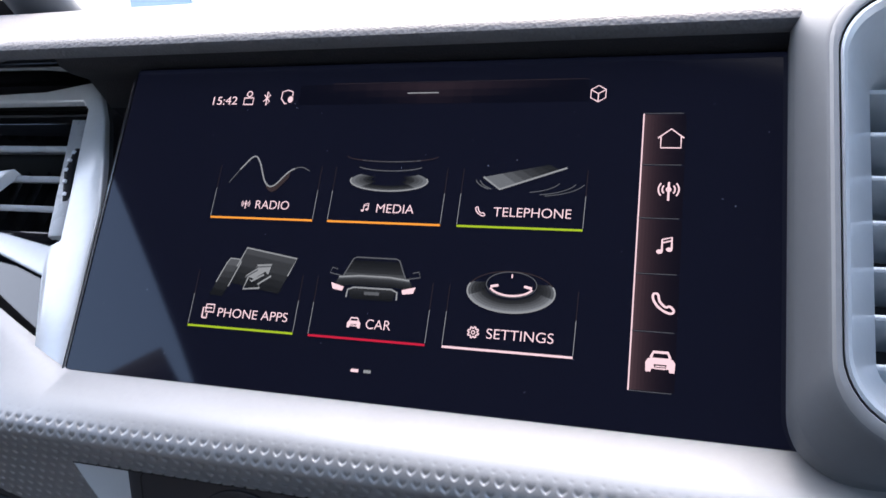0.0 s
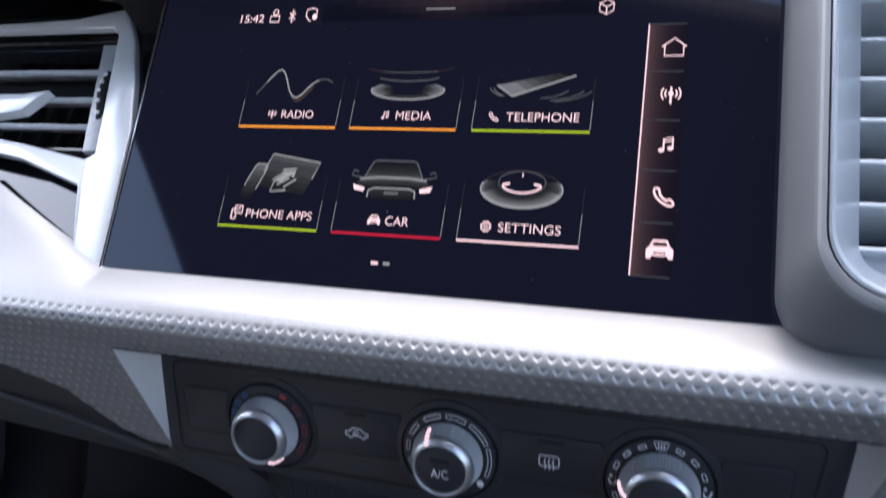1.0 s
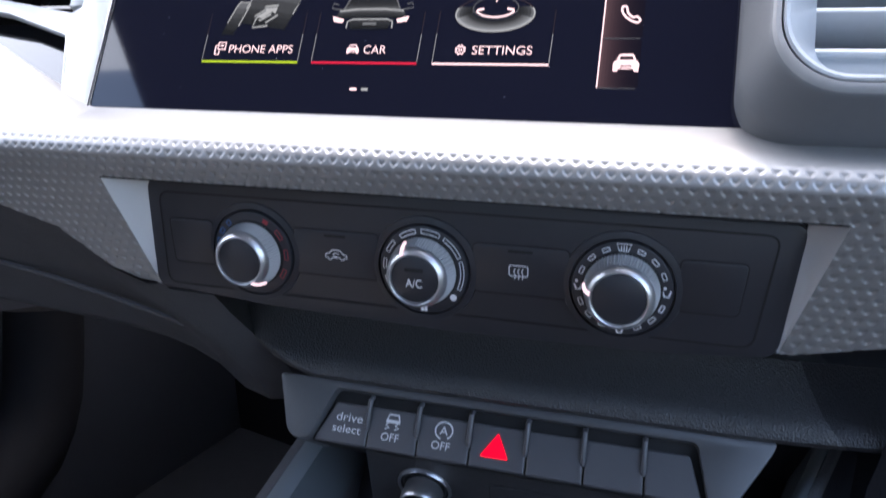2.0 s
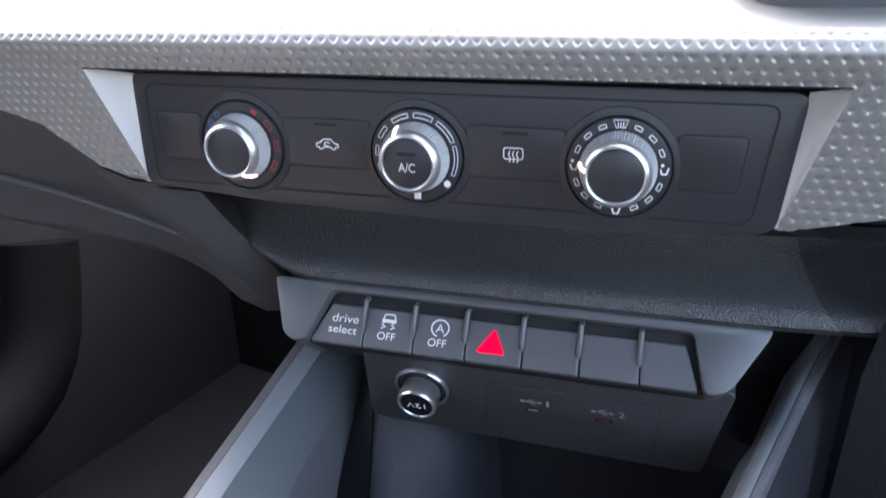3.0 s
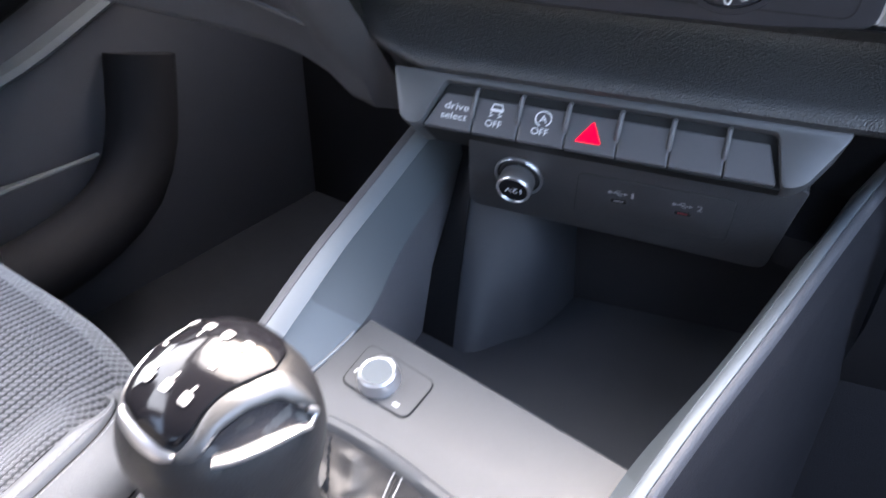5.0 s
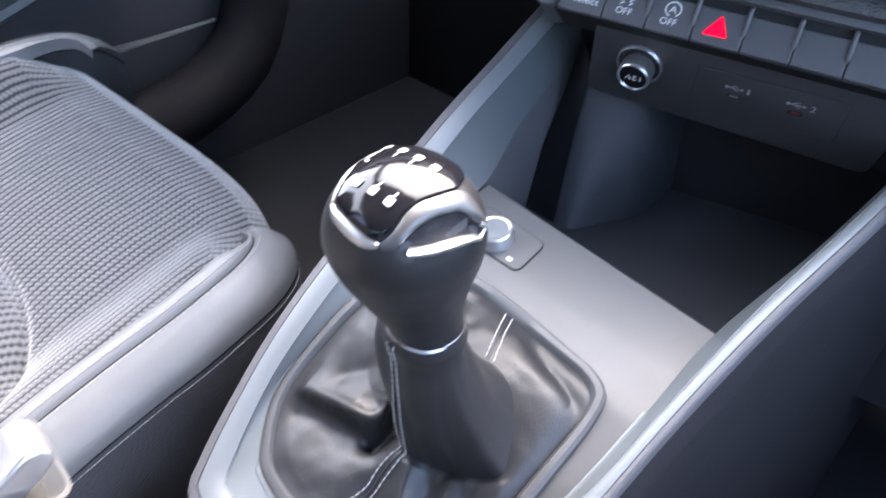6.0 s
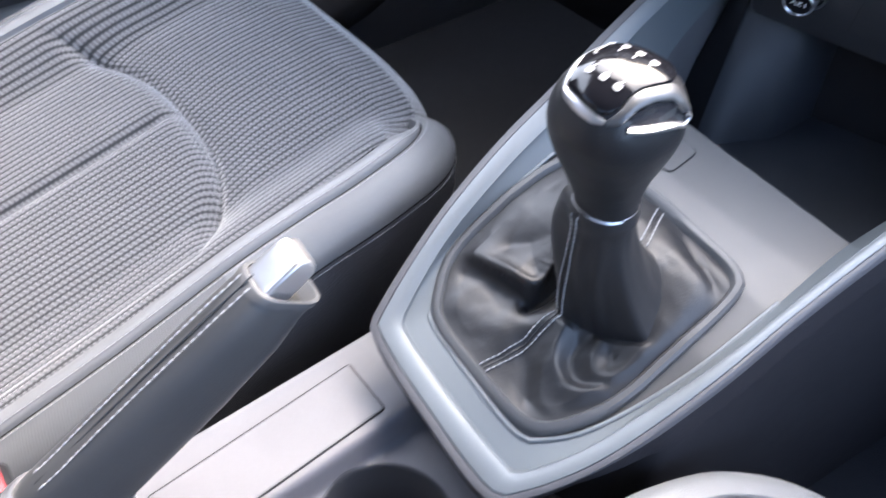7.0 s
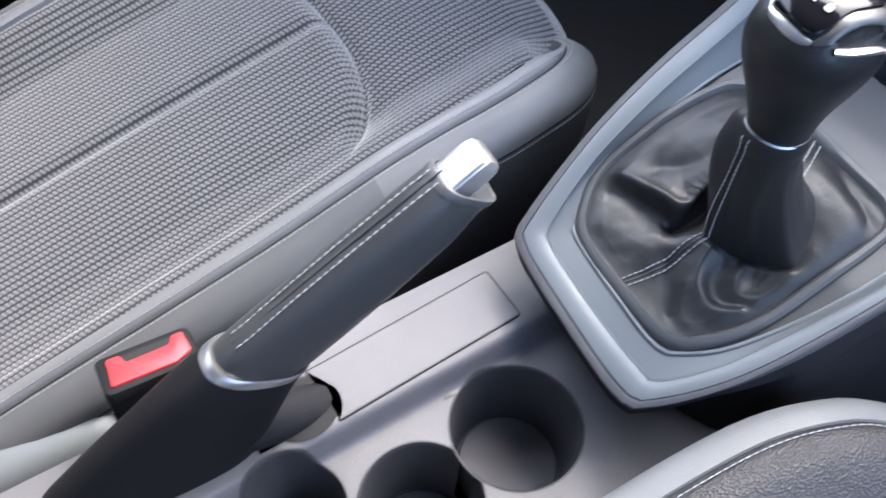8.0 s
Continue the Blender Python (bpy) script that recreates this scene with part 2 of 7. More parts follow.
def prism(outline, z0, z1, bevel=0.0, segments=2):
    """A flat outline (x, y) drawn out from z0 to z1, its front edge rounded."""
    bm = bmesh.new()
    lo = [bm.verts.new((x, y, z0)) for x, y in outline]
    hi = [bm.verts.new((x, y, z1)) for x, y in outline]
    n = len(outline)
    bm.faces.new(list(reversed(lo)))
    bm.faces.new(hi)
    for k in range(n):
        bm.faces.new((lo[k], lo[(k + 1) % n], hi[(k + 1) % n], hi[k]))
    bmesh.ops.recalc_face_normals(bm, faces=bm.faces[:])
    if bevel:
        edges = [e for e in bm.edges if all(v.co.z > max(z0, z1) - 1e-7 for v in e.verts)] if z1 > z0 else []
        bmesh.ops.bevel(bm, geom=edges, offset=bevel, segments=segments, affect="EDGES", profile=0.5)
    return bm


def loft(rings, closed=True, caps=(False, False)):
    """Vertices and faces through rings of equal length."""
    n = len(rings[0])
    verts = [p for r in rings for p in r]
    faces = []
    for i in range(len(rings) - 1):
        for k in range(n if closed else n - 1):
            a, b = i * n + k, i * n + (k + 1) % n
            faces.append((a, b, b + n, a + n))
    if caps[0]:
        faces.append(tuple(reversed(range(n))))
    if caps[1]:
        faces.append(tuple(range((len(rings) - 1) * n, len(rings) * n)))
    return verts, faces


def tube(points, radius, sides=8, closed=False, flat=1.0):
    """A round bar along a line of points; radius may be a list."""
    pts = [Vector(p) for p in points]
    n = len(pts)
    rings = []
    up = Vector((0.13, 0.21, 0.97))
    for k, p in enumerate(pts):
        a, b = pts[(k - 1) % n] if closed or k else p, pts[(k + 1) % n] if closed or k < n - 1 else p
        d = (b - a).normalized()
        side = d.cross(up).normalized()
        top = side.cross(d)
        r = radius[k] if isinstance(radius, (list, tuple)) else radius
        rings.append([p + side * (r * math.cos(q)) + top * (r * flat * math.sin(q)) for q in (2 * math.pi * s / sides for s in range(sides))])
    if closed:
        rings.append(rings[0])
        return loft(rings)
    return loft(rings, caps=(True, True))


def rounded(x0, x1, y0, y1, r, n=6):
    out = []
    for cx, cy, a0 in ((x1 - r, y1 - r, 0), (x0 + r, y1 - r, 90), (x0 + r, y0 + r, 180), (x1 - r, y0 + r, 270)):
        out += [(cx + r * math.cos(radians(a0 + 90 * k / n)), cy + r * math.sin(radians(a0 + 90 * k / n))) for k in range(n + 1)]
    return out


def soft_outline(pts, r, n=5):
    """A polygon with its corners rounded by about r."""
    out = []
    m = len(pts)
    for k in range(m):
        p, a, b = Vector(pts[k]), Vector(pts[k - 1]), Vector(pts[(k + 1) % m])
        da, db = (a - p), (b - p)
        ra, rb = min(r, da.length * 0.45), min(r, db.length * 0.45)
        s, e = p + da.normalized() * ra, p + db.normalized() * rb
        for i in range(n + 1):
            t = i / n
            out.append(tuple(s * (1 - t) ** 2 + p * 2 * t * (1 - t) + e * t * t))
    return out


def smooth_line(pts, n, closed=False):
    """n points at even steps along a soft curve through pts (Catmull-Rom)."""
    P = [Vector(p) for p in pts]
    m = len(P)
    dense = []
    for k in range(m if closed else m - 1):
        g = lambda i: P[i % m] if closed else P[max(0, min(m - 1, i))]
        a, b, c, d = g(k - 1), g(k), g(k + 1), g(k + 2)
        for i in range(16):
            t = i / 16
            dense.append(0.5 * ((2 * b) + (c - a) * t + (2 * a - 5 * b + 4 * c - d) * t * t + (3 * b - a - 3 * c + d) * t ** 3))
    dense.append(P[0] if closed else P[-1])
    run = [0.0]
    for a, b in zip(dense, dense[1:]):
        run.append(run[-1] + (b - a).length)
    out = []
    j = 0
    for i in range(n):
        s = run[-1] * i / (n if closed else n - 1)
        while j < len(run) - 2 and run[j + 1] < s:
            j += 1
        f = (s - run[j]) / max(1e-9, run[j + 1] - run[j])
        out.append(dense[j].lerp(dense[j + 1], min(1, f)))
    return out


def ribbon(pts, width, z, closed=False):
    """A flat line of the given width in the plane z."""
    P = [Vector((p[0], p[1])) for p in pts]
    n = len(P)
    verts, faces = [], []
    for k, p in enumerate(P):
        a = P[(k - 1) % n] if closed or k else p
        b = P[(k + 1) % n] if closed or k < n - 1 else p
        d = (b - a).normalized()
        o = Vector((-d.y, d.x)) * (width / 2)
        verts += [(p.x + o.x, p.y + o.y, z), (p.x - o.x, p.y - o.y, z)]
    for k in range(n if closed else n - 1):
        a, b = 2 * k, 2 * ((k + 1) % n)
        faces.append((a, a + 1, b + 1, b))
    return verts, faces


def flat(outline, z):
    return [(x, y, z) for x, y in outline], [tuple(range(len(outline)))]


def joined(*pieces):
    verts, faces = [], []
    for v, f in pieces:
        k = len(verts)
        verts += v
        faces += [tuple(i + k for i in q) for q in f]
    return verts, faces


def ellipse(cx, cy, rx, ry, a0=0, a1=360, n=40):
    return [(cx + rx * math.cos(radians(a0 + (a1 - a0) * k / n)), cy + ry * math.sin(radians(a0 + (a1 - a0) * k / n))) for k in range(n + 1)]


def written(text, x, y, z, width=None, size=0.005, turn=0, bold=0.0):
    """The outline of a word as mesh vertices and faces, its lower left corner at x, y."""
    cu = bpy.data.curves.new("word", "FONT")
    cu.body, cu.size, cu.offset = text, size, bold
    ob = bpy.data.objects.new("word", cu)
    scene.collection.objects.link(ob)
    me = bpy.data.meshes.new_from_object(ob.evaluated_get(bpy.context.evaluated_depsgraph_get()))
    pts = [(v.co.x, v.co.y) for v in me.vertices]
    faces = [tuple(f.vertices) for f in me.polygons]
    bpy.data.objects.remove(ob)
    bpy.data.curves.remove(cu)
    bpy.data.meshes.remove(me)
    x0, x1 = min(p[0] for p in pts), max(p[0] for p in pts)
    y0 = min(p[1] for p in pts)
    k = width / (x1 - x0) if width else 1
    c, s = math.cos(radians(turn)), math.sin(radians(turn))
    out = []
    for a, b in pts:
        a, b = (a - x0) * k, b - y0
        out.append((x + a * c - b * s, y + a * s + b * c, z))
    return out, faces


def revolve(profile, sides=40, cx=0.0, cy=0.0):
    """A turned shape about the z axis through cx, cy, from (radius, z) pairs."""
    rings = [[(cx + r * math.cos(2 * math.pi * k / sides), cy + r * math.sin(2 * math.pi * k / sides), z) for k in range(sides)] for r, z in profile]
    return loft(rings, caps=(False, True))


def interp(x, xs, ys):
    return float(np.interp(x, xs, ys))


# Frames: the dash centre turns 13 degrees to the driver and leans back; its parts have their own planes.
CL = Matrix.Translation((0, 0, 0.43)) @ Matrix.Rotation(radians(13), 4, "Z") @ Matrix.Rotation(radians(-11.5), 4, "X") @ Matrix.Translation((-0.03, 0.25, -0.5))


def plane_frame(origin, up):
    """The frame on a plane of the dash: x across, y up along it, z out of it towards the cabin."""
    u = Vector(up).normalized()
    z = Vector((1, 0, 0)).cross(u)
    m = Matrix(((1, u.x, z.x, origin[0]), (0, u.y, z.y, origin[1]), (0, u.z, z.z, origin[2]), (0, 0, 0, 1)))
    return CL @ m


SC = plane_frame((-0.0775, -0.0259, 0.8505), (0, 0.3353, 0.9421))    # screen
PN = plane_frame((0, -0.0487, 0.732), (0, -0.2035, 1.0))              # climate panel
BT = plane_frame((0, -0.0015, 0.643), (0, 0.54, 1.0))                 # switch row
US = plane_frame((0, 0.0186, 0.6026), (0, -0.58, 1.0))                # socket panel

# ---- the cabin shell ----
shell = tagged(new("floor"), "black carpeted cabin floor", "floor", kind="structure")
AT["floor"] = Vector((0, 0, 0))
part_bm("carpet", block(-0.80, 0.72, -1.4, 0.80, -0.03, 0.02), CARPET, shell)
fire = tagged(part_bm("wall_north", block(-0.84, 0.76, 0.78, 0.82, -0.03, 0.80), DARK, None), "dark bulkhead of the footwells", "bulkhead", kind="structure")
roof = tagged(part("ceiling", *loft([[(x * (1 - 0.10 * max(0, (y + 0.34)) ** 2), y, 1.17 - 0.09 * (abs(x + 0.04) / 0.50) ** 3 - 0.05 * ((y + 0.6) / 0.7) ** 2) for x in np.linspace(-0.515, 0.435, 15)] for y in np.linspace(-1.35, 0.15, 12)], closed=False), HEADLINER, None), "dark grey cloth headliner", "ceiling", kind="structure")
solid = roof.modifiers.new("thickness", "SOLIDIFY")
solid.thickness, solid.offset = 0.04, 1
tagged(part_bm("wall_south", block(-0.80, 0.72, -1.40, -1.36, 0.0, 0.98), DARK, None), "dark rear seat wall", "wall", kind="structure")

# added out of view: where each wall ends sets how much side light enters
for name, x0, x1, y1 in (("wall_west", -0.84, -0.78, -0.14), ("wall_east", 0.70, 0.76, -0.62)):
    tagged(part_bm(name, block(x0, x1, -1.40, y1, -0.03, 1.08), DARK, None), "unseen dark side wall that limits window light", "wall", kind="structure")

for name, pts in (("pillar_1", [(-0.79, 0.78, 0.70), (-0.745, 0.60, 0.825), (-0.66, 0.42, 0.97), (-0.53, 0.12, 1.09)]), ("pillar_2", [(0.71, 0.78, 0.70), (0.665, 0.60, 0.825), (0.58, 0.42, 0.97), (0.45, 0.12, 1.09)]),
                  ("pillar_3", [(-0.78, -0.52, 0.66), (-0.71, -0.52, 0.88), (-0.54, -0.50, 1.09)]), ("pillar_4", [(0.70, -0.52, 0.66), (0.63, -0.52, 0.88), (0.46, -0.50, 1.09)]),
                  ("pillar_5", [(-0.74, -1.38, 0.62), (-0.64, -1.33, 0.9), (-0.50, -1.27, 1.06)]), ("pillar_6", [(0.66, -1.38, 0.62), (0.56, -1.33, 0.9), (0.42, -1.27, 1.06)])):
    tagged(part(name, *tube(smooth_line(pts, 10), 0.030 if name in ("pillar_1", "pillar_2") else 0.055, 12), HOUSING if name in ("pillar_1", "pillar_2") else HEADLINER, None), "dark trimmed roof pillar beside the glass", "pillar", kind="structure")

# doors: the passenger's shows its pocket and trim strips
door = thing("door_1", at=(-0.78, 0, 0), label="dark plastic door card with pocket", category="door", kind="structure")
part_bm("door_card", block(-0.84, -0.78, -0.62, 0.80, -0.03, 0.64, 0.02), DOOR, door)
part("sill_pad", *tube(smooth_line([(-0.775, -0.6, 0.625), (-0.77, 0, 0.63), (-0.775, 0.76, 0.64)], 14), 0.03, 10), SOFT, door)
part("trim_strip", *tube(smooth_line([(-0.775, 0.12, 0.325), (-0.775, 0.24, 0.359), (-0.775, 0.34, 0.385), (-0.78, 0.50, 0.45)], 14), 0.016, 8, flat=0.6), RAIL, door, "pale trim strip")
part("armrest", *tube(smooth_line([(-0.77, -0.5, 0.40), (-0.755, 0.0, 0.40), (-0.76, 0.2, 0.43), (-0.79, 0.45, 0.52)], 16), 0.035, 12), DARK, door)
part("pocket_lip", *tube(smooth_line([(-0.745, -0.3, 0.262), (-0.745, 0.19, 0.262), (-0.748, 0.30, 0.259), (-0.752, 0.385, 0.256)], 16), [0.015] * 7 + [0.014, 0.013, 0.012, 0.011, 0.009, 0.007, 0.005, 0.004, 0.004], 8, flat=0.6), SURROUND, door)
part("pocket_bulge", *tube(smooth_line([(-0.73, -0.3, 0.14), (-0.725, 0.1, 0.15), (-0.725, 0.30, 0.165), (-0.735, 0.40, 0.20), (-0.75, 0.45, 0.26), (-0.765, 0.48, 0.36)], 26), 0.045, 14), DARK, door)
sail = smooth_line([(0, 0.42, 0.63), (0, 0.66, 0.66), (0, 0.60, 0.80), (0, 0.56, 0.845), (0, 0.52, 0.86), (0, 0.47, 0.80)], 30, True)
part("sail_panel", *loft([[(-0.775, p.y, p.z) for p in sail], [(-0.760, p.y * 0.98 + 0.0108, p.z * 0.98 + 0.015) for p in sail]], caps=(True, True)), DARK, door)
door2 = thing("door_2", at=(0.72, 0, 0), label="dark plastic driver's door card", category="door", kind="structure")
part_bm("door_card", block(0.685, 0.76, -0.62, 0.80, -0.03, 0.64, 0.02), DARK, door2)

# outside, seen over the dash
ground = tagged(part_bm("ground", block(-400, 400, -400, 400, -0.42, -0.40), GROUND, None), "pale paved forecourt to the horizon", "ground", kind="structure")
house = thing("building", at=(-9, 16, -0.4), label="white rendered building with blue-grey windows", category="building")
part_bm("wall", block(-22, 8, 16, 16.5, -0.4, 4.2), WHITEWALL, house)
for k in range(6):
    part_bm("window", block(-20 + 4.6 * k, -17.4 + 4.6 * k, 15.93, 15.98, 0.8, 2.6, 0.03, 1), BLUEGREY, house)
part_bm("roof", block(-22.4, 8.4, 15.7, 16.8, 4.2, 4.5), HOUSING, house)

# ---- the dash ----
dash = thing("dashboard", CL, at=(0.03, -0.02, 0.70), label="black soft dash with silver-grey scale-textured trim", category="dashboard")

# top pad: from the hood's lip forward to the windscreen
lip = [(-0.0085, 0.9200), (-0.0120, 0.9222), (-0.0128, 0.9240), (-0.0118, 0.9262), (-0.0085, 0.9285), (-0.002, 0.9312), (0.008, 0.9345), (0.03, 0.9410), (0.08, 0.957), (0.16, 0.985), (0.30, 1.032), (0.44, 1.072)]
part("top_pad", *loft([[(a, b, c - (0.004 if a < -0.2 else 0)) for b, c in lip] for a in np.linspace(-0.60, 0.60, 40)], closed=False), PAD, dash, "grained pad above the screen")
hood = [(-0.0090, 0.9201), (-0.006, 0.9170), (0.000, 0.9150), (0.012, 0.914), (0.03, 0.90), (0.05, 0.86)]
part("hood_liner", *loft([[(a, b, c) for b, c in hood] for a in np.linspace(-0.172, 0.25, 12)], closed=False), DARK, dash)
vent_hood = [(-0.0090, 0.9201), (-0.004, 0.9186), (0.010, 0.9178), (0.050, 0.9175), (0.060, 0.86)]
part("vent_hood_liner", *loft([[(a, b, c) for b, c in vent_hood] for a in np.linspace(-0.60, -0.172, 12)], closed=False), PIANO, dash)
part_bm("dash_core", block(-0.62, 0.60, 0.06, 0.30, 0.70, 0.925), DARK, dash)


# textured trim: a rolled strip under the screen, with arms beside the climate panel
PROFILE = smooth_line([(0, -0.044, 0.7888), (0, -0.049, 0.7876), (0, -0.0565, 0.7840), (0, -0.0645, 0.7793), (0, -0.0700, 0.7738), (0, -0.0718, 0.7690), (0, -0.0702, 0.7645), (0, -0.0665, 0.7585), (0, -0.0620, 0.7490), (0, -0.0565, 0.7380), (0, -0.0500, 0.7245), (0, -0.0438, 0.7115), (0, -0.0408, 0.7050)], 400)
RUN = np.r_[0, np.cumsum([(b - a).length for a, b in zip(PROFILE, PROFILE[1:])])]
PB, PC = np.array([p.y for p in PROFILE]), np.array([p.z for p in PROFILE])
S_RECESS = interp(-0.7585, -PC, RUN)


def scale_dent(a, s, pitch=0.0048):
    """Depth of a grid of scale-shaped dents: each grows deeper downwards and ends at a ledge pointing down."""
    row = pitch * 0.866
    deep = np.zeros(a.shape)
    j0 = np.floor(s / row)
    for dj in (-1, 0, 1, 2):
        j = j0 + dj
        off = np.where(np.mod(j, 2) == 0, 0.0, 0.5) * pitch
        i0 = np.round((a - off) / pitch)
        x = (a - off - i0 * pitch) / pitch             # -0.5 to 0.5 across the cell
        y = (s - j * row) / pitch                      # along it, down
        foot = 0.46 - 0.95 * np.abs(x)                 # the ledge: a V
        rise = np.clip((y + 0.34) / (foot + 0.34), 0, 1) ** 3
        ledge = np.clip((foot - y) / 0.17 + 0.5, 0, 1)
        deep = np.maximum(deep, rise * ledge * np.clip(1.2 - (np.abs(x) / 0.30) ** 2, 0, 1))
    return np.minimum(deep, 1.0)


def trim_sheet(A, S, depth=0.00100):
    """Vertices for arrays of places a (across) and s (along the profile), dimpled."""
    b, c = np.interp(S, RUN, PB), np.interp(S, RUN, PC)
    tb, tc = np.interp(S + 4e-4, RUN, PB) - np.interp(S - 4e-4, RUN, PB), np.interp(S + 4e-4, RUN, PC) - np.interp(S - 4e-4, RUN, PC)
    n = np.hypot(tb, tc)
    nb, nc = tc / n, -tb / n            # outward
    fade = np.clip((S - 0.0260) / 0.006, 0.02, 1)
    h = -depth * scale_dent(A, S) * fade
    return np.stack([A, b + nb * h, c + nc * h], -1)


def grid_part(name, V, material, parent, label=""):
    r, c = V.shape[:2]
    idx = np.arange(r * c).reshape(r, c)
    q = np.stack([idx[:-1, :-1], idx[:-1, 1:], idx[1:, 1:], idx[1:, :-1]], -1).reshape(-1, 4)
    me = bpy.data.meshes.new(name)
    me.from_pydata((V.reshape(-1, 3) - np.array(AT[parent.name])).tolist(), [], q.tolist())
    me.materials.append(material)
    me.shade_smooth()
    ob = new(name, me)
    ob.parent = parent
    AT[ob.name] = AT[parent.name]
    return tagged(ob, label)


trim = new("trim_strip")
trim.parent = dash
AT[trim.name] = AT[dash.name]
tagged(trim, "silver-grey trim with scale-shaped dents")
a_up = np.linspace(-0.32, 0.36, 1500)
s_up = np.linspace(0.0, S_RECESS, 110)
AA, SS = np.meshgrid(a_up, s_up)
# the upper edge sweeps up under the passenger vent
V = trim_sheet(AA, SS)
lift = np.clip((-0.128 - AA) / 0.07, 0, 1.6) ** 1.15 * np.clip(1 - SS / 0.030, 0, 1)
V[..., 1] += lift * 0.014
V[..., 2] += lift * 0.0275
grid_part("upper_band", V, TRIM, trim)
low_a, low_c = [-0.32, -0.20, -0.1725, -0.1445, -0.1217, -0.108, -0.09], [0.757, 0.7465, 0.7421, 0.734, 0.7165, 0.7115, 0.7095]


def arm(name, a_out, edge_top, edge_bot, cols, rows_, low):
    q, r = np.meshgrid(np.linspace(0, 1, cols), np.linspace(0, 1, rows_))
    A = a_out + q * (edge_top - a_out)
    for _ in range(4):
        s_end = np.interp(-low(A), -PC, RUN)
        Sx = S_RECESS + r * (s_end - S_RECESS)
        cc = np.interp(Sx, RUN, PC)
        edge = edge_top + (edge_bot - edge_top) * np.clip((0.7585 - cc) / 0.0475, 0, 1)
        A = a_out + q * (edge - a_out)
    return grid_part(name, trim_sheet(A, Sx), TRIM, trim)


arm("side_arm", -0.32, -0.1096, -0.0971, 460, 130, lambda A: np.interp(A, low_a, low_c))
arm("side_arm", 0.36, 0.1745, 0.1612, 400, 130, lambda A: np.interp(A, [0.15, 0.165, 0.1932, 0.25, 0.36], [0.7098, 0.7098, 0.7165, 0.728, 0.735]))


def face_at(a, c):
    return (a, float(np.interp(-c, -PC, PB)), c)


def panel_at(a, c, d=0.0):
    return (a, -0.0487 - 0.2035 * (c - 0.732) - d, c)


# cheeks between the trim's face and the sunk climate panel, and the dark slot above it
for e0, e1, p0, p1 in (((-0.1096, 0.7585), (-0.0971, 0.711), (-0.0945, 0.757), (-0.0970, 0.7095)), ((0.1745, 0.7585), (0.1612, 0.711), (0.1645, 0.757), (0.1603, 0.7100))):
    T_, F_ = np.linspace(0, 1, 40), np.linspace(0, 1, 14)
    o = np.array([face_at(e0[0] + (e1[0] - e0[0]) * t, e0[1] + (e1[1] - e0[1]) * t) for t in T_])
    i = np.array([panel_at(p0[0] + (p1[0] - p0[0]) * t, p0[1] + (p1[1] - p0[1]) * t, -0.001) for t in T_])
    V = o[:, None] * (1 - F_[None, :, None]) + i[:, None] * F_[None, :, None]
    n_ = np.cross(o[-1] - o[0], i[0] - o[0])
    n_ = n_ / np.linalg.norm(n_) * (1 if np.cross(o[-1] - o[0], i[0] - o[0])[1] < 0 else -1)
    V = V - n_ * (0.0007 * np.sin(np.pi * F_)[None] * np.ones((40, 1)))[..., None]      # smooth, slightly hollow
    # side light on the cheek is put into its paler colour
    grid_part("cheek", V, CHEEK, trim)
slot = [[face_at(a, 0.7586), face_at(a, 0.7580), (a, -0.060, 0.7590), (a, -0.051, 0.7600), (a, -0.0480, 0.756)] for a in np.linspace(-0.1096, 0.1745, 30)]
part("slot_roof", *loft(slot, closed=False), DARK, trim)

# lower dash: grained roll under the climate panel, dark sides
roll = smooth_line([(0, -0.0400, 0.7070), (0, -0.020, 0.7062), (0, 0.010, 0.7045), (0, 0.0240, 0.7005), (0, 0.0265, 0.6945), (0, 0.0195, 0.6840), (0, 0.0110, 0.6757), (0, 0.0040, 0.6700), (0, 0.0006, 0.6655), (0, 0.0008, 0.6622), (0, 0.0042, 0.6597), (0, 0.012, 0.6580), (0, 0.03, 0.657)], 48)
rows_ = []
for k in range(90):
    row = []
    for j, p in enumerate(roll):
        left = interp(-p.z, [-0.706, -0.695, -0.687, -0.6797, -0.6719, -0.6662, -0.6632, -0.657], [-0.124, -0.121, -0.116, -0.1075, -0.097, -0.085, -0.078, -0.066])
        aa = left + (0.36 - left) * (k / 89) ** 1.5
        drop = max(0.0, 0.036 - (aa - left)) / 0.036 + 0.30 * max(0.0, aa - 0.150) / 0.036
        row.append((aa, p.y + 0.024 * drop ** 2, p.z + 0.001 * drop))
    rows_.append(row)
ROLL_END = rows_[0]
k_end = next(k for k in range(90) if rows_[k][24][0] > 0.176)
part("lower_roll", *loft(rows_[:k_end + 1], closed=False), ROLL, dash, "leather-grained black roll")
part("knee_cover", *loft(rows_[k_end:], closed=False), COVER, dash)
part("roll_side", *loft([[Vector(rows_[0][j]) + Vector((0.001 - 0.1 * e, e, -0.25 * e)) for e in (0, 0.03, 0.08, 0.16)] for j in range(len(roll))], closed=False), ROLL, dash)
knee = [[(a, b, c + max(0, (-0.09 - a)) * 0.10) for b, c in ((-0.046, 0.7095), (-0.036, 0.703), (-0.02, 0.690), (0.01, 0.668), (0.038, 0.6465), (0.054, 0.632), (0.0605, 0.624), (0.066, 0.619), (0.085, 0.617), (0.34, 0.625))] for a in np.linspace(-0.56, -0.086, 28)]
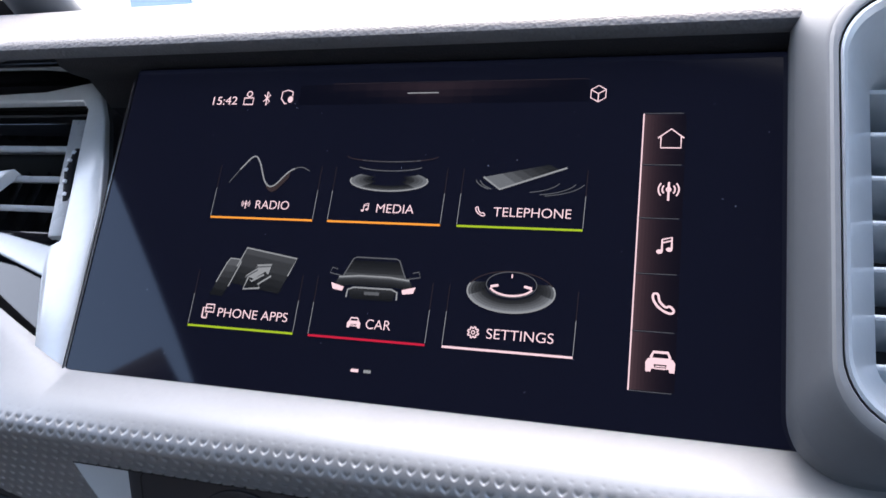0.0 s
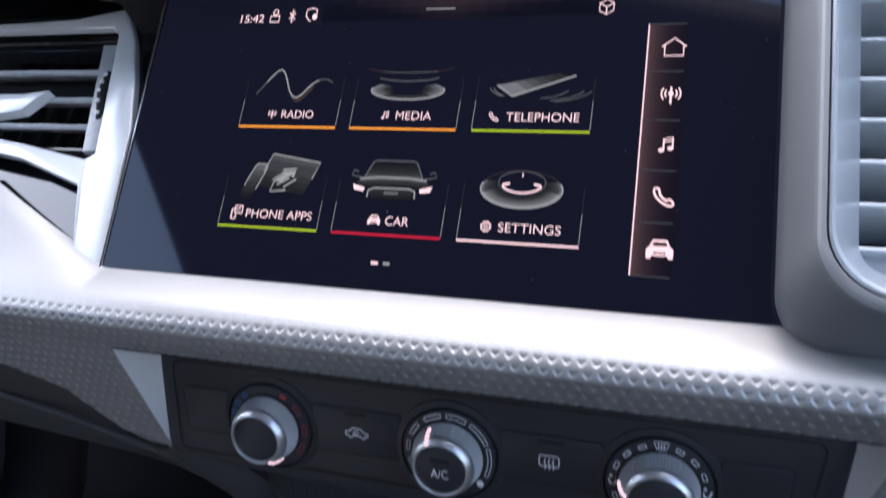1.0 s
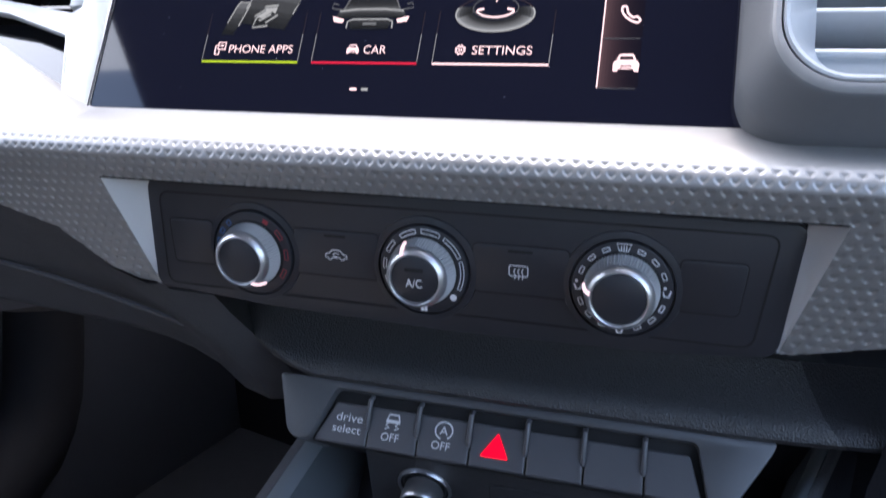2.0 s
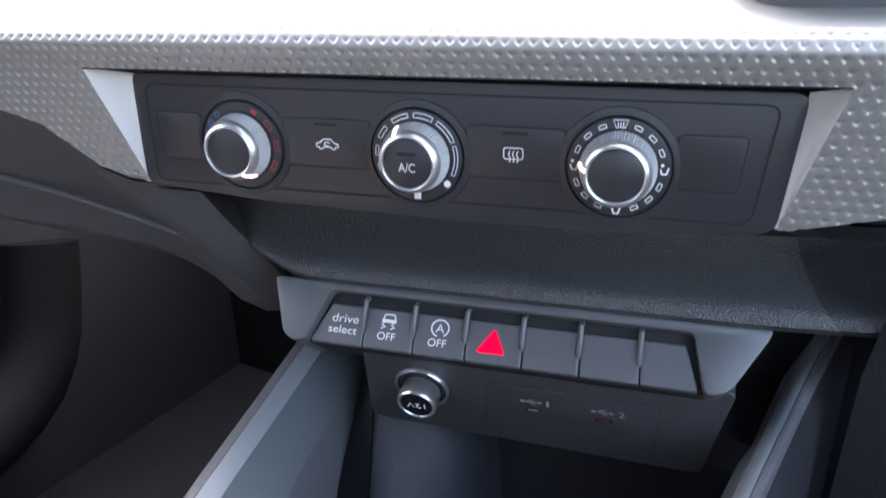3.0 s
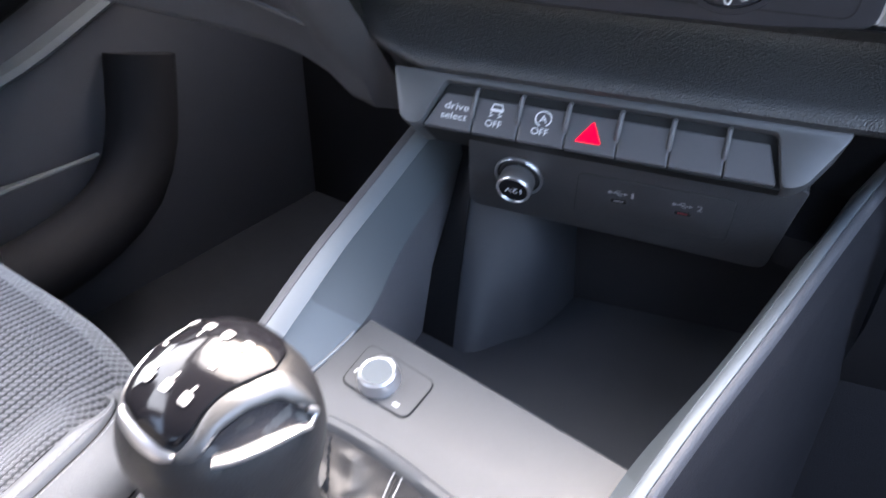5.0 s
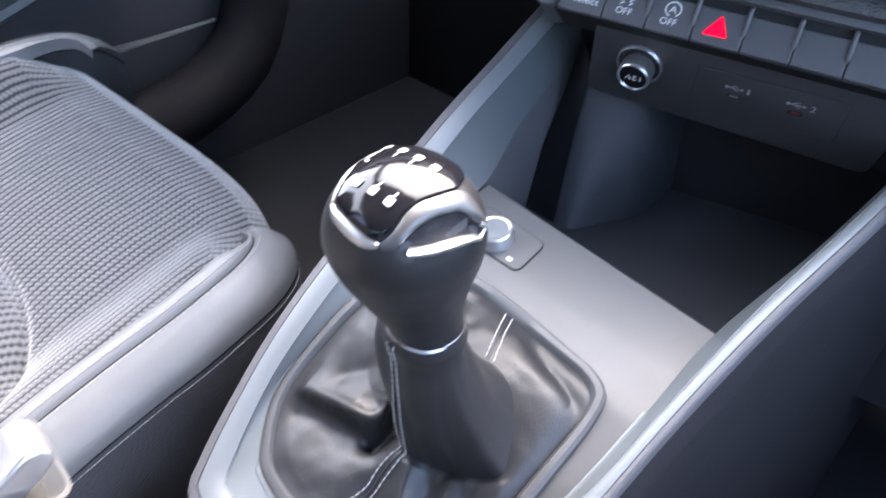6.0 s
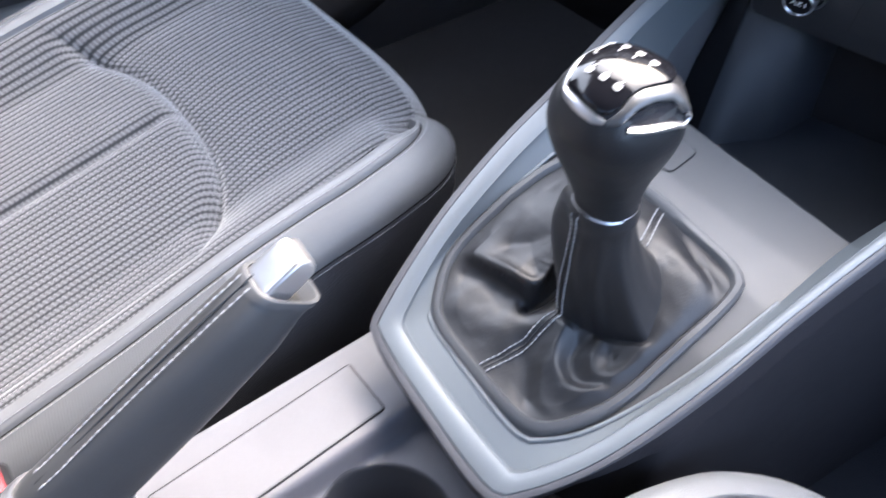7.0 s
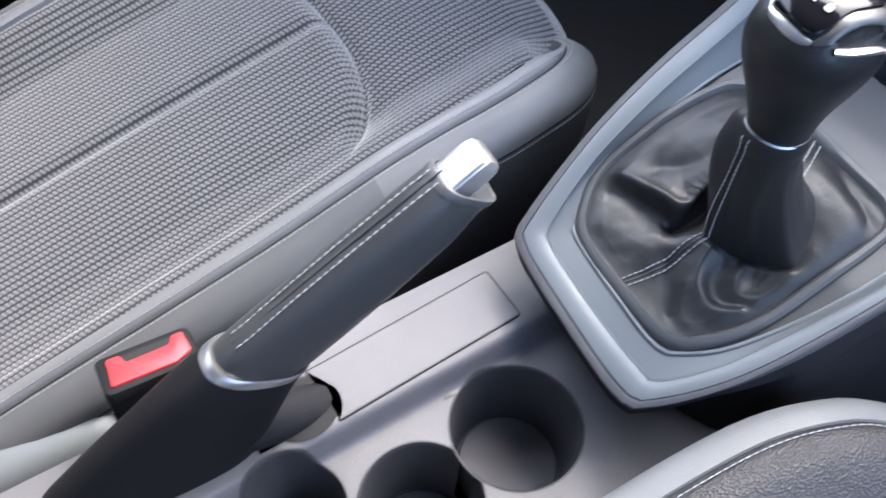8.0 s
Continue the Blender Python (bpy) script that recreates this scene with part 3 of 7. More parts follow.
knee = [[(p[0], p[1] - max(0, (-0.115 - p[0])) * 0.05 + max(0, p[0] + 0.104) * 0.9, interp(p[0], [-0.56, *low_a], [0.772, *low_c]) - 0.001 + (p[2] - knee[i][0][2])) for p in r] for i, r in enumerate(knee)]
part("glovebox_panel", *loft(knee, closed=False), KNEE, dash)
knee_end = smooth_line(knee[-1][:8], 24)
roll_end = smooth_line(ROLL_END[6:-6], 24)
part("side_filler", *loft([[p.lerp(q, f) + Vector((0, 0.012 * math.sin(math.pi * f), 0)) for p, q in zip(knee_end, roll_end)] for f in np.linspace(0, 1, 8)], closed=False), ROLL, dash)
seam = smooth_line([(-0.40, 0.010, 0.7155), (-0.25, 0.012, 0.699), (-0.17, 0.016, 0.684), (-0.115, 0.024, 0.668)], 16)
part("glovebox_lid_edge", *tube(seam, 0.0016, 6), KNEE, dash)
part_bm("under_tray", block(-0.085, 0.60, 0.09, 0.40, 0.40, 0.72), DARK, dash)
part("driver_knee_panel", *loft([[(a, b, c) for b, c in ((-0.041, 0.7065), (-0.03, 0.695), (0.0, 0.67), (0.02, 0.64), (0.05, 0.55), (0.10, 0.48))] for a in np.linspace(0.21, 0.60, 10)], closed=False), DARK, dash)

# ---- infotainment screen ----
screen = thing("infotainment_screen", SC, at=(0.08, -0.066, 0), label="black glass touchscreen showing six menu tiles, lit", category="touchscreen")
part_bm("glass", prism(soft_outline([(-0.0537, -0.0672), (0.232, -0.0672), (0.232, 0.0690), (-0.0537, 0.0690)], 0.003), -0.006, 0.0, 0.0008), GLASS, screen)
part("edge_bead", *tube([(-0.0539, -0.0668, 0.0002), (-0.0539, 0.0, 0.0002), (-0.0539, 0.0625, 0.0002)], 0.0005, 6), MIRROR, screen)
Z = 0.0004


def islands(verts, faces):
    """The separate pieces of a flat drawing."""
    root = list(range(len(verts)))

    def top(i):
        while root[i] != i:
            root[i] = root[root[i]]
            i = root[i]
        return i

    for q in faces:
        for i in q[1:]:
            root[top(i)] = top(q[0])
    groups_ = {}
    for q in faces:
        groups_.setdefault(top(q[0]), []).append(q)
    out = []
    for qs in groups_.values():
        ids = sorted({i for q in qs for i in q})
        at = {i: k for k, i in enumerate(ids)}
        out.append(([verts[i] for i in ids], [tuple(at[i] for i in q) for q in qs]))
    return out


def ui(name, geo, material, parent=None, label=""):
    if name == "picture":
        bits = islands(*geo)
        if len(bits) <= 8:
            return [part(name, *b, material, parent or screen, label, smooth=False) for b in bits][0]
    return part(name, *geo, material, parent or screen, label, smooth=False, kind="stuff" if name in ("picture", "icon", "bar_icon", "status_icon") else "")


ui("display_area", flat([(-0.0525, -0.0662), (0.2305, -0.0662), (0.2305, 0.0680), (-0.0525, 0.0680)], Z * 0.15), UI_BLACK)
TW, TG = 0.0458, 0.00636
words = [("RADIO", 0, 0, UI_ORANGE, 0.43, 0.755, 0.33), ("MEDIA", 1, 0, UI_ORANGE, 0.43, 0.76, 0.33), ("TELEPHONE", 2, 0, UI_GREEN, 0.29, 0.905, 0.18),
         ("PHONE APPS", 0, 1, UI_GREEN, 0.27, 0.93, 0.17), ("CAR", 1, 1, UI_RED, 0.49, 0.70, 0.385), ("SETTINGS", 2, 1, UI_WHITE, 0.34, 0.85, 0.235)]


def car_badge(cx, cy, w):
    """The small filled car: its windscreen and grille stay dark."""
    s = w / 2
    m = lambda pts: [(cx + x * s, cy + y * s) for x, y in pts]
    return joined(ribbon(m([(-0.62, 0.28), (-0.46, 0.66), (0.46, 0.66), (0.62, 0.28)]), w * 0.09, Z), flat(m([(-0.95, -0.02), (-0.80, 0.20), (-0.62, 0.28), (0.62, 0.28), (0.80, 0.20), (0.95, -0.02), (0.95, -0.15), (-0.95, -0.15)]), Z),
                  flat(m([(-0.95, -0.15), (-0.42, -0.15), (-0.36, -0.45), (-0.55, -0.45), (-0.60, -0.66), (-0.92, -0.66)]), Z), flat(m([(0.95, -0.15), (0.92, -0.66), (0.60, -0.66), (0.55, -0.45), (0.36, -0.45), (0.42, -0.15)]), Z), ribbon(m([(-0.36, -0.42), (0.36, -0.42)]), w * 0.05, Z), ribbon(m([(-0.34, -0.28), (0.34, -0.28)]), w * 0.035, Z))


def fade(lines, levels, parent):
    """Fill between neighbouring lines, each band with its own brightness."""
    for la, lb, k in zip(lines, lines[1:], levels):
        n = len(la)
        geo = ([(x, y, Z * 0.7) for x, y in la] + [(x, y, Z * 0.7) for x, y in lb], [(i, i + 1, n + i + 1, n + i) for i in range(n - 1)])
        part("picture", *geo, GLOW[k], parent, smooth=False, kind="stuff")


def handset(cx, cy, s):
    pts = smooth_line([(-0.75, 0.75, 0), (-0.8, 0.35, 0), (-0.45, -0.25, 0), (0.15, -0.7, 0), (0.7, -0.85, 0), (0.9, -0.6, 0), (0.55, -0.25, 0), (0.25, -0.35, 0), (-0.2, 0.05, 0), (-0.32, 0.35, 0), (-0.42, 0.72, 0)], 36, True)
    return ribbon([(cx + p.x * s, cy + p.y * s) for p in pts], s * 0.2, Z, True)


def note_pair(cx, cy, s):
    return joined(ribbon([(cx - 0.35 * s, cy - 0.55 * s), (cx - 0.35 * s, cy + 0.7 * s), (cx + 0.6 * s, cy + 0.95 * s), (cx + 0.6 * s, cy - 0.3 * s)], 0.2 * s, Z), ribbon([(cx - 0.35 * s, cy + 0.35 * s), (cx + 0.6 * s, cy + 0.6 * s)], 0.14 * s, Z),
                  flat(ellipse(cx - 0.58 * s, cy - 0.6 * s, 0.32 * s, 0.24 * s, n=14)[:-1], Z), flat(ellipse(cx + 0.37 * s, cy - 0.35 * s, 0.32 * s, 0.24 * s, n=14)[:-1], Z))


def antenna(cx, cy, s):
    g = [ribbon([(cx, cy + 0.9 * s), (cx, cy - 1.1 * s)], 0.22 * s, Z), ribbon(ellipse(cx, cy + 0.1 * s, 0.22 * s, 0.22 * s, n=12), 0.14 * s, Z)]
    for r in (0.62, 1.0):
        g += [ribbon(ellipse(cx, cy + 0.1 * s, r * s, r * s, -42, 42, 10), 0.16 * s, Z), ribbon(ellipse(cx, cy + 0.1 * s, r * s, r * s, 138, 222, 10), 0.16 * s, Z)]
    return joined(*g)


def gear(cx, cy, s):
    pts = [(cx + s * (0.92 + 0.14 * (1 if (k // 2) % 2 else -1)) * math.cos(2 * math.pi * k / 32), cy + s * (0.92 + 0.14 * (1 if (k // 2) % 2 else -1)) * math.sin(2 * math.pi * k / 32)) for k in range(32)]
    return joined(ribbon(pts, 0.26 * s, Z, True), ribbon(ellipse(cx, cy, 0.32 * s, 0.32 * s, n=14), 0.2 * s, Z))


for word, col, row_, colour, f0, f1, fi in words:
    u0, v0 = col * (TW + TG), -0.0446 * row_
    t = new("tile")
    t.parent = screen
    AT[t.name] = AT[screen.name]
    ui("tile_line", ribbon([(u0, v0 + 0.0004), (u0 + TW, v0 + 0.0004)], 0.0008, Z), colour, t)
    for ux in (u0, u0 + TW):
        ui("tile_edge", ribbon([(ux, v0 + 0.001), (ux + 0.0002, v0 + 0.013)], 0.00022, Z), UI_GREY, t)
        ui("tile_edge", ribbon([(ux + 0.0002, v0 + 0.013), (ux + 0.0003, v0 + 0.023)], 0.00018, Z), UI_FAINT, t)
    ui("word", written(word, u0 + f0 * TW, v0 + 0.0045, Z, (f1 - f0) * TW, 0.0051, bold=-0.00003), UI_WHITE, t)
    ic, iv = u0 + fi * TW, v0 + 0.0063
    icon = {"RADIO": antenna(ic, iv, 0.0018), "MEDIA": note_pair(ic, iv, 0.0019), "TELEPHONE": handset(ic, iv, 0.0021), "CAR": car_badge(ic, iv, 0.0056), "SETTINGS": gear(ic, iv, 0.0019),
            "PHONE APPS": joined(ribbon([(ic - 0.0022, iv - 0.0026), (ic - 0.0022, iv + 0.0014), (ic - 0.0002, iv + 0.0014)], 0.0006, Z), ribbon([(ic - 0.0022, iv - 0.0026), (ic - 0.0002, iv - 0.0026), (ic - 0.0002, iv - 0.0008)], 0.0006, Z), ribbon([(ic - 0.0010, iv - 0.0002), (ic + 0.0026, iv - 0.0002), (ic + 0.0026, iv + 0.0028), (ic - 0.0010, iv + 0.0028)], 0.0006, Z, True), ribbon([(ic, iv + 0.0014), (ic + 0.0017, iv + 0.0014)], 0.0005, Z))}[word]
    ui("icon", icon, UI_WHITE, t)
    cx, cy = u0 + TW * 0.5, v0 + 0.0215
    if word == "RADIO":
        wave = smooth_line([(cx - 0.0175, cy - 0.006, 0), (cx - 0.012, cy + 0.0015, 0), (cx - 0.008, cy + 0.0055, 0), (cx - 0.005, cy + 0.003, 0), (cx - 0.001, cy - 0.0055, 0), (cx + 0.003, cy - 0.0072, 0), (cx + 0.009, cy - 0.001, 0), (cx + 0.014, cy + 0.001, 0), (cx + 0.018, cy - 0.0005, 0)], 60)
        ui("picture", ribbon([(p.x, p.y) for p in wave[8:52]], 0.0006, Z), UI_GREY, t)
        ui("picture", joined(ribbon([(p.x, p.y) for p in wave[:9]], 0.0004, Z), ribbon([(p.x, p.y) for p in wave[51:]], 0.0004, Z)), UI_DIM, t)
        fill = [(p.x, p.y) for p in wave[30:50]]
        ui("picture", flat(fill + [(x + 0.0008, y - 0.0022) for x, y in reversed(fill[3:-2])], Z * 0.8), UI_FAINT, t)
    elif word == "MEDIA":
        ui("picture", ribbon(ellipse(cx, cy + 0.0062, 0.0187, 0.0024, 180, 360), 0.0003, Z), UI_FAINT, t)
        ui("picture", ribbon(ellipse(cx, cy + 0.0062, 0.0187, 0.0024, 230, 310), 0.0004, Z), UI_DIM, t)
        ui("picture", ribbon(ellipse(cx, cy + 0.0026, 0.0142, 0.0026, 205, 335), 0.0004, Z), UI_DIM, t)
        rim = lambda f, a0, a1: ellipse(cx, cy - 0.0040 + 0.0006 * f, 0.0157 - 0.0085 * f, 0.0040 - 0.0026 * f, a0, a1, 18)
        for a0, a1 in ((140, 225), (315, 400)):
            fade([rim(f, a0, a1) for f in np.linspace(0, 1, 6)], (7, 6, 5, 3, 1), t)
        fade([rim(f, 222, 318) for f in np.linspace(0, 0.6, 4)], (5, 3, 1), t)
        ui("picture", ribbon(ellipse(cx, cy - 0.0041, 0.0158, 0.0041, 165, 375), 0.0006, Z), UI_GREY, t)
    elif word == "TELEPHONE":
        ph = [(cx - 0.0147, cy - 0.0018), (cx - 0.0083, cy - 0.0065), (cx + 0.0158, cy + 0.0022), (cx + 0.0120, cy + 0.0040)]
        cut = lambda f: [(ph[0][0] + (ph[3][0] - ph[0][0]) * f, ph[0][1] + (ph[3][1] - ph[0][1]) * f), (ph[1][0] + (ph[2][0] - ph[1][0]) * f, ph[1][1] + (ph[2][1] - ph[1][1]) * f)]
        fade([cut(f) for f in np.linspace(0, 0.9, 8)], (7, 7, 6, 5, 4, 3, 2), t)
        ui("picture", ribbon([ph[0], ph[1], ph[2]], 0.0007, Z), UI_GREY, t)
        ui("picture", joined(*[ribbon(ellipse(cx + 0.002 + dx, cy - 0.0025, 0.018 + dx, 0.0060 + dx * 0.3, 285, 345, 16), 0.0003, Z) for dx in (-0.003, 0, 0.0015)], *[ribbon(ellipse(cx + 0.002, cy - 0.0025, 0.018 + dx, 0.006, 185, 222, 10), 0.0004, Z) for dx in (0, 0.0015)]), UI_DIM, t)
    elif word == "PHONE APPS":
        m = lambda pts: [(cx + 0.0004 + x, cy + 0.0012 + y) for x, y in pts]
        tab = lambda f: m([(-0.0035 - 0.0058 * f, 0.0100 - 0.0150 * f), (0.0190 - 0.0058 * f, 0.0066 - 0.0150 * f)])
        fade([tab(f) for f in np.linspace(0, 0.95, 7)], (5, 4, 4, 3, 2, 1), t)
        ui("picture", ribbon(m([(-0.0065, 0.0022), (-0.0035, 0.0100), (0.0190, 0.0066), (0.0162, -0.0005)]), 0.0006, Z), UI_GREY, t)
        pho = lambda f: m([(-0.0105 - 0.0062 * f, 0.0052 - 0.0148 * f), (-0.0045 - 0.0062 * f, 0.0048 - 0.0148 * f)])
        fade([pho(f) for f in np.linspace(0, 1, 7)], (6, 5, 4, 3, 2, 0), t)
        ui("picture", ribbon(m([(-0.0145, -0.0045), (-0.0112, 0.0036), (-0.0100, 0.0054), (-0.0060, 0.0052), (-0.0050, 0.0040), (-0.0088, -0.0060)]), 0.0005, Z), UI_GREY, t)
        ui("picture", flat(m([(-0.0020, -0.0012), (0.0030, 0.0022), (0.0022, 0.0034), (0.0088, 0.0040), (0.0078, -0.0004), (0.0064, 0.0008), (0.0020, -0.0024)]), Z), UI_GREY, t)
        ui("picture", ribbon(m([(-0.0020, -0.0020), (0.0030, 0.0012), (0.0020, 0.0024), (0.0086, 0.0030)]), 0.0006, Z * 1.2), UI_DIM, t)
        ui("picture", ribbon(m([(0.0092, -0.0008), (0.0040, -0.0044), (0.0052, -0.0058), (-0.0020, -0.0066), (-0.0006, -0.0018), (0.0010, -0.0034), (0.0060, -0.0004)]), 0.0007, Z), UI_GREY, t)
    elif word == "CAR":
        m = lambda pts: [(cx + x, cy + 0.0017 + y) for x, y in pts]
        ui("picture", ribbon(m([(-0.0125, 0.0005), (-0.0092, 0.0074), (-0.0080, 0.0080), (0.0080, 0.0080), (0.0092, 0.0074), (0.0125, 0.0005)]), 0.0005, Z), UI_DIM, t)
        fade([m([(-0.0122 + 0.0028 * f, 0.0008 + 0.0060 * f), (0.0122 - 0.0028 * f, 0.0008 + 0.0060 * f)]) for f in np.linspace(0, 1, 6)], (5, 3, 2, 1, 0), t)
        fade([m([(-0.0140 - 0.0022 * f, 0.0001 - 0.0036 * f), (-0.006 - 0.0022 * f, 0.0008 - 0.0036 * f), (0.006 + 0.0022 * f, 0.0008 - 0.0036 * f), (0.0140 + 0.0022 * f, 0.0001 - 0.0036 * f)]) for f in np.linspace(0, 1, 6)], (6, 4, 3, 2, 1), t)
        ui("picture", ribbon(m([(-0.0140, 0.0001), (-0.006, 0.0009), (0.006, 0.0009), (0.0140, 0.0001)]), 0.0006, Z), UI_GREY, t)
        for sx in (-1, 1):
            ui("picture", flat(m([(sx * 0.0168, -0.0022), (sx * 0.0115, -0.0036), (sx * 0.0120, -0.0052), (sx * 0.0160, -0.0046)]), Z), UI_WHITE, t)
            ui("picture", ribbon(m([(sx * 0.0128, 0.0005), (sx * 0.0180, 0.0015), (sx * 0.0172, 0.0036), (sx * 0.0150, 0.0030)]), 0.0004, Z), UI_DIM, t)
        fade([m([(-0.0095 + 0.0012 * f, -0.0040 - 0.0040 * f), (0.0095 - 0.0012 * f, -0.0040 - 0.0040 * f)]) for f in np.linspace(0, 1, 5)], (3, 2, 1, 0), t)
        ui("picture", ribbon(m([(-0.0100, -0.0075), (-0.0098, -0.0046), (-0.0075, -0.0036), (0.0075, -0.0036), (0.0098, -0.0046), (0.0100, -0.0075)]), 0.0006, Z), UI_GREY, t)
        ui("picture", flat(m([(-0.0030, -0.0062), (0.0030, -0.0062), (0.0030, -0.0050), (-0.0030, -0.0050)]), Z), UI_DIM, t)
    else:
        dish = lambda f, a0, a1: ellipse(cx - 0.0004, cy + 0.0014 * f, 0.0156 - 0.0066 * f, 0.0074 - 0.0032 * f, a0, a1, 36)
        fade([dish(f, 195, 345) for f in np.linspace(0, 1, 7)], (8, 7, 6, 5, 3, 2), t)
        for a0, a1 in ((155, 195), (345, 385)):
            fade([dish(f, a0, a1) for f in np.linspace(0, 1, 6)], (6, 4, 3, 2, 1), t)
        ui("picture", ribbon(dish(0, 160, 380), 0.0006, Z), UI_GREY, t)
        ui("picture", ribbon(dish(0, 20, 160), 0.0003, Z), UI_FAINT, t)
        rays = [ribbon([dish(0.5, q, q + 1)[0], dish(0.14, q, q + 1)[0]], 0.00018, Z * 0.9) for q in range(200, 345, 5)]
        ui("picture", joined(*rays), UI_DIM, t)
        hx, hy = cx - 0.0003, cy + 0.0026
        ui("picture", ribbon(ellipse(hx, hy, 0.0090, 0.0046, 0, 360, 48), 0.0003, Z), UI_DIM, t)
        ui("picture", joined(ribbon(ellipse(hx, hy, 0.0080, 0.0040, 200, 340, 30), 0.0007, Z), ribbon([(hx - 0.0074, hy - 0.0010), (hx - 0.0046, hy - 0.0004)], 0.0009, Z), ribbon([(hx + 0.0074, hy - 0.0010), (hx + 0.0046, hy - 0.0004)], 0.0009, Z), ribbon([(hx, hy + 0.0024), (hx, hy + 0.0038)], 0.0005, Z)), UI_WHITE, t)

# header row and side bar of the display
ui("header_line", ribbon([(0.045, 0.0592), (0.148, 0.0592)], 0.0002, Z), UI_FAINT)
ui("header_handle", ribbon([(0.0775, 0.0545), (0.0905, 0.0545)], 0.0005, Z), UI_GREY)
HEADER = [glowing("display_header_tint", tuple(b + c * (k / 7) ** 1.4 for b, c in zip(UI_BASE, (0.0032, 0.0019, 0.0021))), 1.0) for k in range(8)]
for k in range(16):
    for j in range(3):
        x0, x1, y1 = 0.030 + 0.0074 * k, 0.0374 + 0.0074 * k, 0.0590 - 0.0030 * j
        ui("header_shade", flat([(x0, y1 - 0.0030), (x1, y1 - 0.0030), (x1, y1), (x0, y1)], Z * 0.4), HEADER[max(0, min(k, 15 - k) - 2 * j)])
ui("clock", written("15:42", -0.0106, 0.0505, Z, 0.0118, 0.0054), UI_WHITE)
ui("status_icon", joined(ribbon(ellipse(0.0067, 0.0553, 0.0012, 0.0012, n=14), 0.0005, Z), ribbon([(0.0045, 0.0505), (0.0089, 0.0505), (0.0089, 0.0535), (0.0045, 0.0535)], 0.0006, Z, True)), UI_WHITE)
ui("status_icon", ribbon([(0.0138, 0.0518), (0.0166, 0.0545), (0.0152, 0.0562), (0.0152, 0.0500), (0.0166, 0.0518), (0.0138, 0.0548)], 0.0005, Z), UI_WHITE)
ui("status_icon", joined(ribbon([(0.0245, 0.0568), (0.0269, 0.0560), (0.0271, 0.0540)], 0.0005, Z), ribbon([(0.0245, 0.0568), (0.0221, 0.0560), (0.0220, 0.0530), (0.0240, 0.0505), (0.0248, 0.0508)], 0.0005, Z), flat(ellipse(0.0263, 0.0525, 0.0012, 0.0015, n=12)[:-1], Z)), UI_WHITE)
cb = (0.1520, 0.0530)
ui("status_icon", joined(ribbon([(cb[0] + 0.0031 * math.cos(radians(a)), cb[1] + 0.0033 * math.sin(radians(a))) for a in (30, 90, 150, 210, 270, 330)], 0.0004, Z, True), ribbon([(cb[0] - 0.0027, cb[1] + 0.0016), cb, (cb[0] + 0.0027, cb[1] + 0.0016)], 0.0004, Z), ribbon([cb, (cb[0], cb[1] - 0.0032)], 0.0004, Z)), UI_WHITE)
BAR_TINT = [glowing("display_bar_tint", tuple(b + c * 0.76 ** i for b, c in zip(UI_BASE, (0.0105, 0.0058, 0.0062))), 1.0) for i in range(12)]
bar = new("side_bar")
bar.parent = screen
AT[bar.name] = AT[screen.name]
ub, vt, vb = 0.1686, 0.0449, -0.0530
ui("bar_edge", ribbon([(ub, vb), (ub, vt)], 0.0005, Z), UI_WHITE, bar)
cell = (vt - vb) / 5
for k in range(5):
    for i in range(12):
        x0, x1 = ub + 0.0012 * i, ub + 0.0012 * (i + 1)
        ui("bar_shade", flat([(x0, vt - (k + 1) * cell + 0.0003), (x1, vt - (k + 1) * cell + 0.0003), (x1, vt - k * cell - 0.0003), (x0, vt - k * cell - 0.0003)], Z * 0.3), BAR_TINT[i], bar)
for k in range(6):
    ui("bar_rule", ribbon([(ub, vt - k * cell), (ub + 0.0135, vt - k * cell)], 0.0002, Z), UI_DIM, bar)
for k, geo in enumerate((ribbon([(ub + 0.0052, vt - 0.0095), (ub + 0.0096, vt - 0.0060), (ub + 0.0140, vt - 0.0095)], 0.0005, Z), antenna(ub + 0.0096, vt - 1.48 * cell, 0.0034), note_pair(ub + 0.0095, vt - 2.5 * cell, 0.0033), handset(ub + 0.0095, vt - 3.5 * cell, 0.0040), car_badge(ub + 0.0096, vt - 4.5 * cell, 0.0098))):
    if k == 0:
        geo = joined(geo, ribbon([(ub + 0.0062, vt - 0.0090), (ub + 0.0062, vt - 0.0132), (ub + 0.0130, vt - 0.0132), (ub + 0.0130, vt - 0.0090)], 0.0005, Z))
    ui("bar_icon", geo, UI_WHITE, bar)
ui("page_mark", ribbon([(0.0714, -0.0555), (0.0744, -0.0555)], 0.0011, Z), UI_WHITE)
ui("page_mark", ribbon([(0.0764, -0.0555), (0.0792, -0.0555)], 0.0011, Z), UI_GREY)
dust = random.Random(5)
specks = []
for k in range(40):
    u, v, s = dust.uniform(-0.045, 0.21), dust.uniform(-0.064, 0.055), dust.uniform(0.00006, 0.00014)
    q = dust.uniform(0, 3.1)
    specks.append(ribbon([(u, v), (u + math.cos(q) * s * 3, v + math.sin(q) * s * 4)], s, 0.0002))
part("dust", *joined(*specks), PRINT, screen, "pale dust specks", kind="stuff")

# ---- passenger air vent ----
# its frame stands on a plane that leans further back than the screen
VF = plane_frame((-0.13, -0.048, 0.788), (0, 0.62, 1.0))
vent = thing("air_vent", VF, at=(-0.06, 0.06, 0), label="glossy silver-framed air vent with grey slats", category="air vent")
L = math.hypot(0.62, 1.0)


def vf(a, c):
    return (a + 0.13, (c - 0.788) * L)


